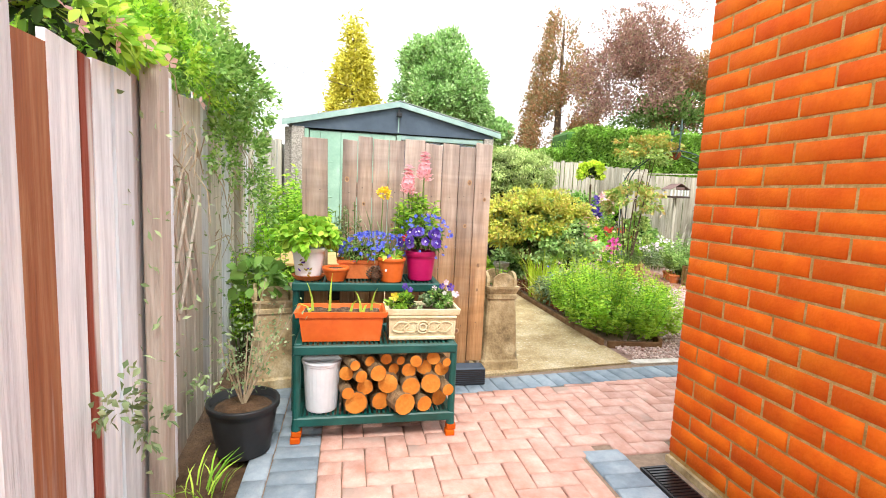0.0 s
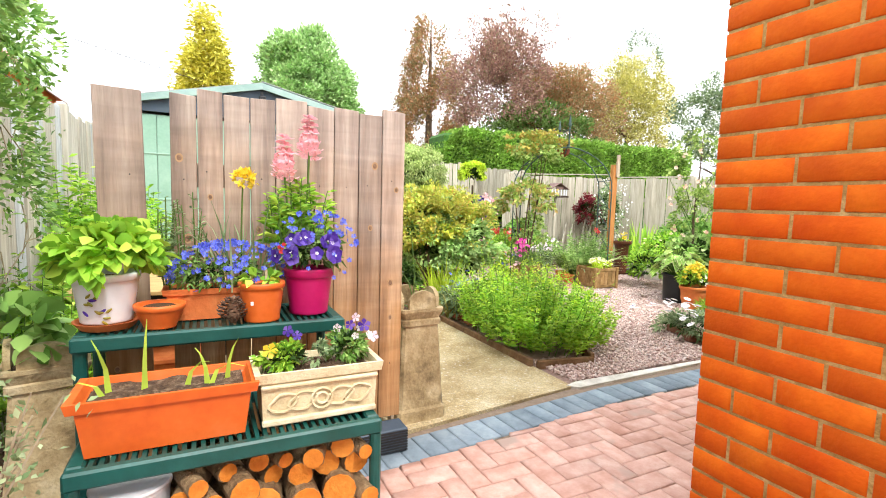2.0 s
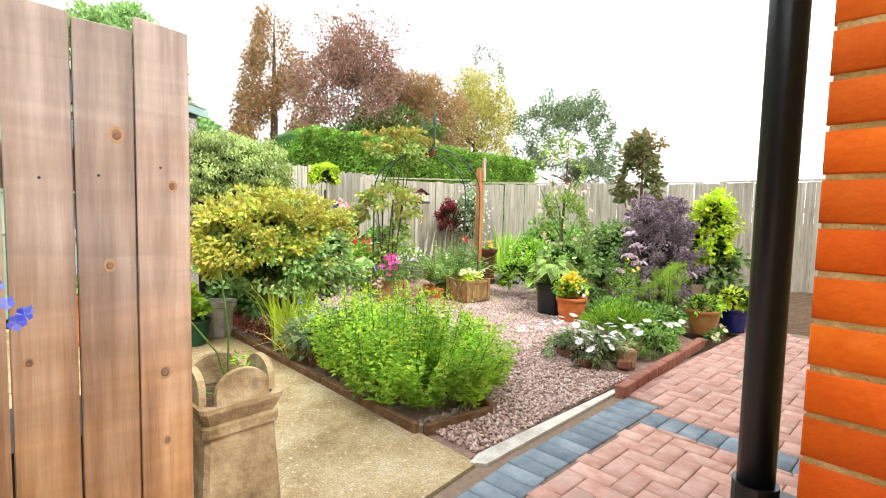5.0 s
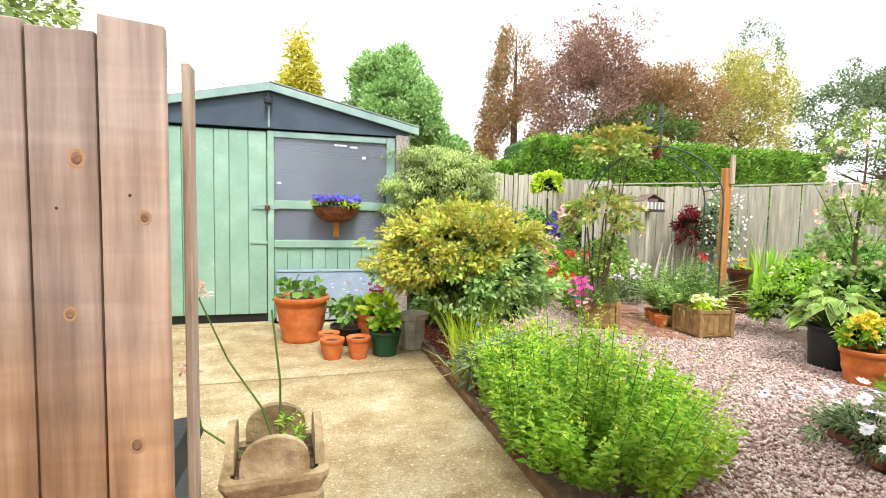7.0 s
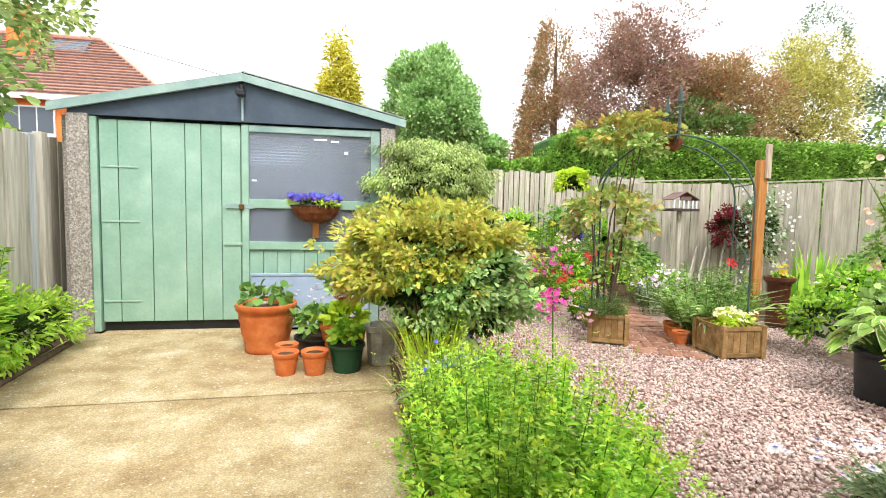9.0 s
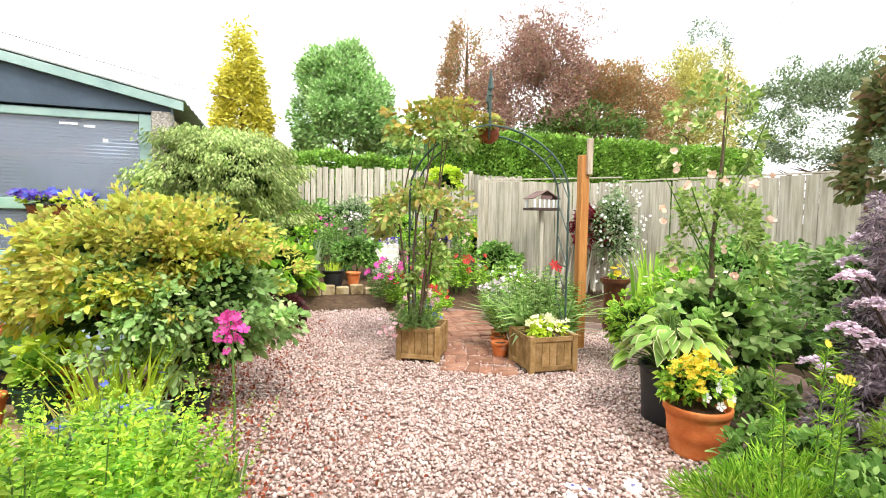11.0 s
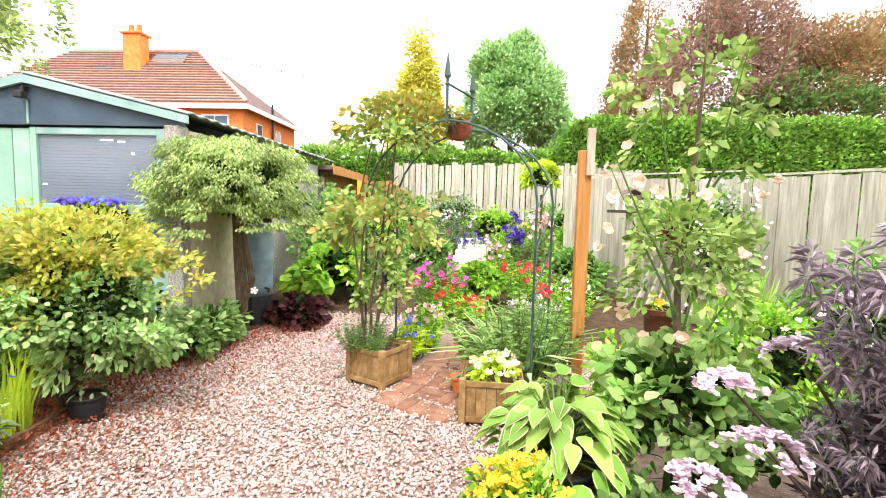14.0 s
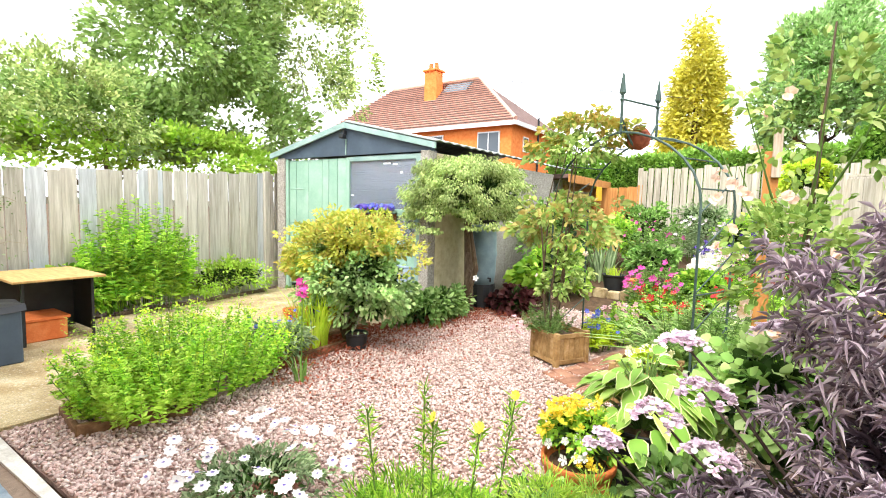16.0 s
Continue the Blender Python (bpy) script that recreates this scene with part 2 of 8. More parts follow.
LOG_BARK = surface("log_bark", ["5f4a34", "83694a", "a08663"], 9, 0.95, bump=0.9, grain=40, stretch=(3, 3, 1))
HOUSE_BRICK = surface("orange_house_brick", ["dc7434", "e48440", "ec9450"], 6, 0.85, bump=0.3, grain=30, vary=0.15)
ROOF_TILE = surface("red_roof_tile", ["bc8c7a", "cca08e", "dab4a4"], 4, 0.85, bump=0.4, grain=30, vary=0.2, piece=True)
ROOF_DARK = surface("brown_roof_tile", ["5c4642", "6e5650", "7d645c"], 4, 0.85, bump=0.4, grain=30, vary=0.2)
UPVC = surface("white_window_frame", ["d8dadb", "e6e7e8"], 5, 0.4, bump=0.02, vary=0.03)

# Dark leaves inside bushes: the shade between leaves is put into their colour.
INNER_SHADE = leafy("inner_shade_leaf", ["1c3412", "284818", "365a22"], 0.2)
HEDGE = leafy("hedge_leaf", ["527e28", "6a9c34", "80b244", "98c256"])
GREEN_A = leafy("fresh_leaf", ["4e921c", "74b42a", "96cc38", "b8e04e"])
GREEN_B = leafy("mid_leaf", ["487c2e", "62963e", "7cac52", "96be68"])
GREEN_C = leafy("grey_green_leaf", ["5a7a4e", "749060", "8ea878", "a4b98e"])
GREEN_D = leafy("dark_leaf", ["456e30", "5c863e", "749a50", "8cac66"])
GOLD = leafy("golden_conifer_leaf", ["b4b02c", "ccc63c", "ded652", "ece46c"])
LIME = leafy("lime_leaf", ["9ac41c", "b2d52a", "c6e040"])
VARIEG = leafy("yellow_tinted_leaf", ["96b040", "b6bc48", "cac452", "94b650", "c8ae54"])
ROSE_LEAF = leafy("rose_leaf", ["6a9042", "84a84e", "a2b25a", "bca65e", "84b058"])
HAW = leafy("grey_green_tree_leaf", ["4c6844", "647e56", "7c946a", "96a884"])
COPPER = leafy("copper_leaf", ["8e6c64", "a67e70", "ba9480", "96926c"])
RUST = leafy("rust_leaf", ["a4744c", "bc8658", "8e8c58", "a89868", "c8a074"])
BLACK_LACE = leafy("black_purple_leaf", ["6c5c68", "897783", "aa98a2", "cabcc2"], 0.24)
# Darker copy of the elder leaf: its shaded depth painted as colour.
ELDER_SHADE = leafy("purple_shade_leaf", ["3c3139", "4c3e48", "60505a"], 0.15)
CRIMSON = leafy("crimson_leaf", ["5c1220", "7a1c2c", "942c34"])
COT = leafy("cotoneaster_leaf", ["6e9046", "8aa858", "a6be70", "c2d28c"])
TREE_G = leafy("maple_leaf", ["6ea054", "86b468", "a0c882", "b6d69a"])
WILLOW = leafy("pale_tree_leaf", ["6a9044", "84a858", "9ebc70", "80a462"])
YELLOW_TREE = leafy("yellow_tree_leaf", ["a8ac48", "bcbe62", "cccc84"])
PURPLE_P = leafy("purple_petal", ["2c1072", "3c1a8a", "5634a6", "8064c4"], 0.25)
BLUE_P = leafy("blue_petal", ["3a4ad0", "5266dc", "7484e4"], 0.3)
PINK_P = leafy("pink_petal", ["f0a8b4", "f6bcc4", "fad0d4"], 0.3)
HOT_P = leafy("magenta_petal", ["c81c8c", "dc3ca4", "e860b8"], 0.3)
RED_P = leafy("red_petal", ["b80c18", "d01a20", "dc3030"], 0.3)
YEL_P = leafy("yellow_petal", ["e8c80c", "f2d820", "f8e44c"], 0.3)
WHITE_P = leafy("white_petal", ["e4e2e0", "f0eeec", "f8f8f6"], 0.3)
LILAC_P = leafy("lilac_white_petal", ["d2b4c8", "e2ccda", "f0e4ec"], 0.3)
PEACH_P = leafy("peach_petal", ["eec0a8", "f4d4c0", "f8e6da"], 0.3)
LIME2 = leafy("yellow_green_leaf", ["7ab028", "96c43c", "b0d454"])
ROSE_GREEN = leafy("rose_green_leaf", ["5c8638", "789c46", "94b25c", "acc274"])
AMBER_LEAF = leafy("amber_leaf", ["a88c3c", "bca648", "a0a848", "849c44"])
PLUM = leafy("plum_leaf", ["52663a", "6a7a46", "868a56", "86684c"])
DARKRED = leafy("heuchera_leaf", ["3a1c1c", "52282a", "6a3a36"])
CREAM_LEAF = leafy("cream_leaf_edge", ["d8e0a0", "e4eab4", "c8dc8c"])
LOBED = leafy("soft_lobed_leaf", ["649844", "80ae56", "9cc26e", "b8d48a"])
HOSTA = leafy("hosta_leaf", ["6aa03a", "86b64c", "a2c862"])
CREAM_P = leafy("cream_petal", ["f0e8a0", "f6f0bc", "fbf6d4"], 0.3)
FALLEN = leafy("fallen_petal", ["904428", "a25434", "7e3c26"], 0.1)
KERB = surface("old_edging", ["5a4028", "74563a", "8a6c4e"], 6, 0.9, bump=0.6, grain=30, stretch=(2, 2, 2))
PATH_BRICK2 = surface("old_red_brick", ["80503e", "986454", "aa806e"], 8, 0.9, bump=0.6, grain=60, vary=0.2)
DARKWOOD = surface("dark_twig", ["3a2e2a", "52443c"], 8, 0.9)
FENCE_RUST = surface("rust_stained_fence_wood", ["8e5434", "a87050", "c0a08a"], 3, 0.9, bump=0.6, grain=14, stretch=(9, 9, 0.5), vary=0.2, stain=("dcdede", 0.9, 0.47))
FENCE_BROWN = surface("peeling_rust_brown_fence_wood", ["86523a", "a06a48", "b68a66"], 3, 0.85, bump=0.6, grain=14, stretch=(9, 9, 0.5), vary=0.2, stain=("c8c4be", 1.1, 0.5))
FENCE_RED = surface("red_brown_stained_fence_wood", ["6e2c20", "8a3e2c", "a05a44"], 3, 0.85, bump=0.6, grain=14, stretch=(9, 9, 0.5), vary=0.2, stain=("d8d6d2", 1.3, 0.5))
FENCE_DARK = surface("damp_dark_fence_wood", ["a4a8aa", "c0c4c6", "d8dcde"], 3, 0.9, bump=0.6, grain=14, stretch=(9, 9, 0.5), vary=0.2)

# ---- building tools ----
R = random.Random(7)
NR = np.random.default_rng(11)


def fast_mesh(name, verts, faces, mat, smooth=False):
    """A mesh from numpy verts (N,3) and faces (M,k) with a fixed k."""
    me = bpy.data.meshes.new(name)
    verts, faces = np.asarray(verts, np.float32), np.asarray(faces, np.int32)
    k = faces.shape[1]
    me.vertices.add(len(verts))
    me.vertices.foreach_set("co", verts.ravel())
    me.loops.add(faces.size)
    me.loops.foreach_set("vertex_index", faces.ravel())
    me.polygons.add(len(faces))
    me.polygons.foreach_set("loop_start", np.arange(0, faces.size, k, dtype=np.int32))
    me.update(calc_edges=True)
    if smooth:
        me.polygons.foreach_set("use_smooth", np.ones(len(faces), bool))
    me.materials.append(mat)
    return me


def part(name, bm, mat, parent=None, label="", smooth=False):
    """Links a bmesh as one mesh object under a thing or a part."""
    me = bpy.data.meshes.new(name)
    bm.normal_update()
    bm.to_mesh(me)
    bm.free()
    me.materials.append(mat)
    if smooth:
        for p in me.polygons:
            p.use_smooth = True
    return hold(name, me, parent, label)


def hold(name, me, parent=None, label=""):
    ob = new(name, me)
    if parent:
        ob.parent = parent
    if label:
        ob["label"] = label
    return ob


def thing(name, label, category, at=(0, 0, 0), rz=0, group="", kind=""):
    ob = new(name)
    ob.empty_display_size = 0.1
    ob.matrix_world = pose(*at, 0, 0, rz)
    return tagged(ob, label, category, group, kind)


def box(x0, x1, y0, y1, z0, z1, bevel=0.0, bm=None):
    own = bm or bmesh.new()
    m = Matrix.Translation(((x0 + x1) / 2, (y0 + y1) / 2, (z0 + z1) / 2)) @ Matrix.Diagonal((abs(x1 - x0), abs(y1 - y0), abs(z1 - z0), 1))
    made = bmesh.ops.create_cube(own, size=1, matrix=m)
    if bevel:
        edges = list({e for v in made["verts"] for e in v.link_edges})
        bmesh.ops.bevel(own, geom=edges, offset=bevel, segments=1, affect="EDGES", profile=0.5)
    return own


def lathe(profile, seg=24, bm=None, at=(0, 0, 0)):
    """A turned solid from (radius, z) pairs."""
    own = bm or bmesh.new()
    rings = []
    for r, z in profile:
        rings.append([own.verts.new((at[0] + r * math.cos(2 * math.pi * i / seg), at[1] + r * math.sin(2 * math.pi * i / seg), at[2] + z)) for i in range(seg)])
    for a, b in zip(rings, rings[1:]):
        for i in range(seg):
            own.faces.new((a[i], a[(i + 1) % seg], b[(i + 1) % seg], b[i]))
    own.faces.new(rings[0][::-1])
    own.faces.new(rings[-1])
    return own


def tube(points, radii, seg=6, bm=None):
    """A tapered tube along points."""
    own = bm or bmesh.new()
    if not isinstance(radii, (list, tuple)):
        radii = [radii] * len(points)
    pts = [Vector(p) for p in points]
    rings = []
    for i, p in enumerate(pts):
        d = (pts[min(i + 1, len(pts) - 1)] - pts[max(i - 1, 0)]).normalized()
        a = d.orthogonal().normalized() if i == 0 else (prev - d * prev.dot(d)).normalized()
        prev = a
        b = d.cross(a)
        rings.append([own.verts.new(p + (a * math.cos(2 * math.pi * k / seg) + b * math.sin(2 * math.pi * k / seg)) * radii[i]) for k in range(seg)])
    for a, b in zip(rings, rings[1:]):
        for k in range(seg):
            own.faces.new((a[k], a[(k + 1) % seg], b[(k + 1) % seg], b[k]))
    own.faces.new(rings[0][::-1])
    own.faces.new(rings[-1])
    return own


def unit(v):
    return v / np.maximum(np.linalg.norm(v, axis=-1, keepdims=True), 1e-9)


def leaf_cloud(name, pts, dirs, size, mat, parent=None, label="", width=0.5, fold=0.25, curl=0.0):
    """Many leaves, one at each point and growing along its direction: a folded blade of four triangles each."""
    pts, dirs = np.asarray(pts, float), unit(np.asarray(dirs, float))
    n = len(pts)
    s = np.broadcast_to(np.asarray(size, float), (n,))[:, None] * NR.uniform(0.7, 1.25, (n, 1))
    side = unit(np.cross(dirs, NR.normal(size=(n, 3)) + (0, 0, 1.2)))
    up = np.cross(side, dirs)
    drop = -curl * s * np.array((0, 0, 1.0))
    base = pts
    tip = pts + dirs * s + drop
    i = np.arange(n)[:, None]
    if n < 16000 and np.mean(s) > 0.043 and width > 0.3:
        rim = [base]
        for u, w, q in ((0.2, 0.62, 1), (0.55, 1.0, 1), (0.82, 0.6, 1)):
            rim.append(pts + dirs * s * u + drop * u * u + side * s * width * 0.5 * w + up * s * fold * 0.4 * w)
        rim.append(tip)
        for u, w in ((0.82, 0.6), (0.55, 1.0), (0.2, 0.62)):
            rim.append(pts + dirs * s * u + drop * u * u - side * s * width * 0.5 * w + up * s * fold * 0.4 * w)
        rim.append(pts + dirs * s * 0.5 + drop * 0.25)
        v = np.stack(rim, 1).reshape(-1, 3)
        f = np.concatenate([i * 9 + (8, (k + 1) % 8, k) for k in range(8)], 0)
    else:
        mid = pts + dirs * s * 0.45
        lf = mid + side * s * width * 0.5 + up * s * fold * 0.4
        rt = mid - side * s * width * 0.5 + up * s * fold * 0.4
        v = np.stack([base, lf, tip, rt], 1).reshape(-1, 3)
        f = np.concatenate([i * 4 + (0, 2, 1), i * 4 + (0, 3, 2)], 0)
    return hold(name, fast_mesh(name, v, f, mat), parent, label)


def blob_points(n, centre, radii, clumps=40, clump=0.3, shell=0.55, flat=0.0, squash=1.0):
    """Points of a bushy crown: clumps set near an uneven ellipsoid's skin, and the way out at each."""
    centre, radii = np.array(centre, float), np.array(radii, float)
    d = unit(NR.normal(size=(clumps, 3)))
    d[:, 2] = np.where(d[:, 2] < -0.55, -d[:, 2], d[:, 2])
    rr = NR.uniform(shell, 1.0, (clumps, 1)) * (1 + NR.normal(0, 0.06, (clumps, 1)))
    cc = centre + d * rr * radii
    which = NR.integers(0, clumps, n)
    o = unit(NR.normal(size=(n, 3))) * (NR.uniform(0, 1, (n, 1)) ** 0.45)
    p = cc[which] + o * radii * clump * NR.uniform(0.7, 1.2, (clumps, 1))[which]
    way = unit(unit((p - centre) / radii) * 0.8 + o * 0.7 + NR.normal(0, 0.45, (n, 3)))
    return p, way


def cone_points(n, base, height, radius, power=0.9, clumps=90, clump=0.12):
    """Points of a conical crown made of upswept clumps."""
    base = np.array(base, float)
    t = 1 - np.sqrt(NR.uniform(0, 1, clumps))
    a = NR.uniform(0, 2 * math.pi, clumps)
    r = radius * (1 - t) ** power * NR.uniform(0.7, 1.08, clumps)
    cc = np.stack([r * np.cos(a), r * np.sin(a), t * height], 1) + base
    which = NR.integers(0, clumps, n)
    o = NR.normal(size=(n, 3)) * 0.5
    p = cc[which] + o * np.array((clump, clump, clump * 1.8)) * height * 0.5
    out = unit((p - base) * (1, 1, 0) + 1e-6)
    return p, unit(out * 0.7 + (0, 0, 0.5) + NR.normal(0, 0.5, (n, 3)))


def ground_z(x, y):
    """The lie of the land: level by the house, a little higher at the far end."""
    return 0.0 if y < 8.8 else min(0.45, (y - 8.8) * 0.12)

# ---- plant tools ----
def blooms(name, centres, normals, size, mat, parent=None, petals=5, label="", cup=0.25, width=0.75):
    """Flowers: a ring of petals round each centre."""
    c, nn = np.asarray(centres, float), unit(np.asarray(normals, float))
    n = len(c)
    a = unit(np.cross(nn, NR.normal(size=(n, 3))))
    b = np.cross(nn, a)
    t = np.arange(petals) * 2 * math.pi / petals
    d = a[:, None] * np.cos(t)[None, :, None] + b[:, None] * np.sin(t)[None, :, None] + nn[:, None] * cup
    p = np.repeat(c, petals, 0)
    d = unit(d.reshape(-1, 3))
    nr = np.repeat(nn, petals, 0)
    m = len(p)
    s = np.repeat(np.broadcast_to(np.asarray(size, float), (n,)) * NR.uniform(0.75, 1.2, n), petals)[:, None]
    side = unit(np.cross(d, nr))
    v = np.stack([p, p + d * s * 0.7 + side * s * width * 0.5, p + d * s + nr * s * 0.05, p + d * s * 0.7 - side * s * width * 0.5], 1).reshape(-1, 3)
    i = np.arange(m)[:, None] * 4
    f = np.concatenate([i + (0, 1, 2), i + (0, 2, 3)], 0)
    if n <= 60 and (s.max() > 0.026 or n <= 12):
        k = petals * 4
        fk = np.concatenate([np.arange(petals)[:, None] * 4 + (0, 1, 2), np.arange(petals)[:, None] * 4 + (0, 2, 3)], 0)
        for j in range(n):
            hold(name, fast_mesh(name, v[j * k:(j + 1) * k], fk, mat), parent, label)
        return None
    ob = hold(name, fast_mesh(name, v, f, mat), parent, label)
    return tagged(ob, kind="stuff") if n > 12 else ob


def blades(name, n, centre, spread, height, width, mat, parent=None, lean=0.5, label=""):
    """Strap leaves that rise from a tuft and arch over."""
    c = np.array(centre, float)
    a = NR.uniform(0, 2 * math.pi, n)
    r = np.sqrt(NR.uniform(0, 1, n)) * spread
    base = c + np.stack([r * np.cos(a), r * np.sin(a), np.zeros(n)], 1)
    out = np.stack([np.cos(a + NR.normal(0, 0.7, n)), np.sin(a + NR.normal(0, 0.7, n)), np.zeros(n)], 1)
    h = height * NR.uniform(0.55, 1.1, (n, 1))
    ln = lean * NR.uniform(0.3, 1.3, (n, 1))
    side = np.stack([-out[:, 1], out[:, 0], np.zeros(n)], 1) * width * 0.5
    vs = []
    for t, w in ((0, 0.6), (0.35, 1.0), (0.7, 0.8), (1.0, 0.05)):
        p = base + out * h * ln * t ** 1.8 + np.array((0, 0, 1.0)) * h * (t - 0.35 * ln * t ** 3)
        vs += [p + side * w, p - side * w]
    v = np.stack(vs, 1).reshape(-1, 3)
    i = np.arange(n)[:, None] * 8
    f = np.concatenate([i + (0, 1, 3, 2), i + (2, 3, 5, 4), i + (4, 5, 7, 6)], 0)
    return hold(name, fast_mesh(name, v, f, mat), parent, label)


def spires(name, n, centre, radii, height, leaf, mat, parent=None, per=36, lean=0.25, stem=None, width=0.45):
    """Upright leafy stems: pairs of leaves up each stem. Returns the stems' tips."""
    c = np.array(centre, float)
    a, r = NR.uniform(0, 2 * math.pi, n), np.sqrt(NR.uniform(0, 1, n))
    base = c + np.stack([r * np.cos(a) * radii[0] * 0.75, r * np.sin(a) * radii[1] * 0.75, np.zeros(n)], 1)
    out = np.stack([np.cos(a) * radii[0], np.sin(a) * radii[1], np.zeros(n)], 1) * r[:, None]
    h = height * (1 - 0.35 * r ** 2) * NR.uniform(0.75, 1.1, n)
    tips = base + out * lean + np.stack([np.zeros(n), np.zeros(n), h], 1)
    t = NR.uniform(0.12, 1, (n, per)) ** 0.8
    p = base[:, None] + (tips - base)[:, None] * t[..., None]
    ang = NR.uniform(0, 2 * math.pi, (n, per))
    d = np.stack([np.cos(ang), np.sin(ang), NR.uniform(0.1, 0.8, (n, per))], -1)
    s = leaf * (1.15 - 0.65 * t)
    leaf_cloud(name, p.reshape(-1, 3), d.reshape(-1, 3), s.ravel(), mat, parent, width=width, curl=0.15)
    if stem:
        bm = bmesh.new()
        for b0, b1 in list(zip(base, tips))[:60]:
            tube([b0, (b0 + b1) / 2 + NR.normal(0, 0.01, 3), b1], [0.004, 0.003, 0.002], 3, bm)
        tagged(part("stem", bm, stem, parent), kind="stuff")
    return tips


def limbs(name, base, height, radius, reach, n, mat, parent, seed=1, up=0.55):
    """A tapered trunk with forking limbs."""
    rr = random.Random(seed)
    bm = bmesh.new()
    b = Vector(base)
    knots = [b + Vector((rr.gauss(0, 0.03) * height * i / 5, rr.gauss(0, 0.03) * height * i / 5, height * i / 5)) for i in range(6)]
    tube(knots, [radius * (1 - 0.13 * i) for i in range(6)], 8, bm)
    for k in range(n):
        t = rr.uniform(0.35, 1.0)
        i = min(4, int(t * 5))
        s = knots[i].lerp(knots[i + 1], t * 5 - i)
        a = k * 2.4 + rr.uniform(-0.4, 0.4)
        e = s + Vector((math.cos(a) * reach[0], math.sin(a) * reach[1], reach[2] * up)) * rr.uniform(0.5, 0.95)
        m = s.lerp(e, 0.5) + Vector((0, 0, -0.06 * height * rr.random()))
        r0 = radius * 0.45 * (1.2 - t * 0.6)
        tube([s, m, e], [r0, r0 * 0.6, r0 * 0.2], 5, bm)
        for _ in range(2):
            e2 = m + Vector((rr.gauss(0, 1) * reach[0], rr.gauss(0, 1) * reach[1], abs(rr.gauss(0, 1)) * reach[2])) * 0.35
            tube([m, m.lerp(e2, 0.5) + Vector((0, 0, 0.02)), e2], [r0 * 0.5, r0 * 0.3, r0 * 0.12], 4, bm)
    ob = part(name, bm, mat, parent)
    return tagged(ob, kind="stuff") if name == "stem" else ob


def at_tips(tips, share, lift=0.0):
    k = NR.random(len(tips)) < share
    return tips[k] + (0, 0, lift)


def ups(n, wild=0.5, face=(0, 0, 1)):
    return NR.normal(0, wild, (n, 3)) + np.array(face)


def tufts(p, d, n):
    """Fans of leaflets round each shoot tip."""
    fan = np.repeat(d, n, 0) * 0.5 + NR.normal(0, 0.75, (len(p) * n, 3))
    return np.repeat(p, n, 0) + unit(fan) * 0.006, fan


# ---- pots ----
def pot(name, label, x, y, r, h, mat, taper=0.72, rim=0.16, z=0.0, soil=True, rings=0, group="", wall=0.012):
    """A round flower pot with a thick rim, hollow, filled with soil."""
    g = thing(name, label, "flower pot", (x, y, z), group=group)
    b, rh = r * taper, h * rim
    prof = [(b, 0), (b + (r - b) * 0.1, 0.004)]
    for i in range(1, 9):
        t = i / 9
        rr = b + (r * 0.94 - b) * t
        prof.append((rr + (0.006 if rings and i in (4, 5, 7)[:rings] else 0), t * (h - rh)))
    prof += [(r * 0.94, h - rh), (r, h - rh + 0.004), (r * 1.01, h - 0.006), (r, h), (r - wall, h), (r - wall * 1.3, h * 0.86), (0.001, h * 0.86)]
    bm = bmesh.new()
    lathe(prof, 28, bm)
    part("body", bm, mat, g, smooth=False)
    for p in g.children[0].data.polygons:
        p.use_smooth = abs(p.normal.z) < 0.6
    if soil:
        dome = lathe([(r - wall * 1.6, h * 0.84), (r * 0.6, h * 0.9), (r * 0.2, h * 0.92), (0.001, h * 0.92)], 18)
        part("soil", dome, SOIL, g)
    return g


def plant(name, label, x, y, z=0.0, category="plant", group="", kind=""):
    return thing(name, label, category, (x, y, z), group=group, kind=kind)


def bush(g, n, centre, radii, size, mat, clumps=40, clump=0.3, name="foliage", width=0.5, curl=0.2, label="", inner=INNER_SHADE):
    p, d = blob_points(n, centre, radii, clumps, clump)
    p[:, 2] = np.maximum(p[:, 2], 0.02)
    # Darker leaves inside paint shade into the gaps between the outer ones.
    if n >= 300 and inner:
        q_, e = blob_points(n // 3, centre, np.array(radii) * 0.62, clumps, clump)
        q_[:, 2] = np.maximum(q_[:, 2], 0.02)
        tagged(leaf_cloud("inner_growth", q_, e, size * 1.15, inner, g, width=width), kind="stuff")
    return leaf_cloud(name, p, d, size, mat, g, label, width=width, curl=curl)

# ---- setting: ground ----
def slab(name, pts, z0, z1, mat, label, category, parent=None):
    bm = bmesh.new()
    lo = [bm.verts.new((x, y, z0)) for x, y in pts]
    hi = [bm.verts.new((x, y, z1)) for x, y in pts]
    bm.faces.new(hi)
    bm.faces.new(lo[::-1])
    for i in range(len(pts)):
        j = (i + 1) % len(pts)
        bm.faces.new((lo[i], lo[j], hi[j], hi[i]))
    bmesh.ops.recalc_face_normals(bm, faces=bm.faces)
    return tagged(part(name, bm, mat, parent), label, category, kind="structure")


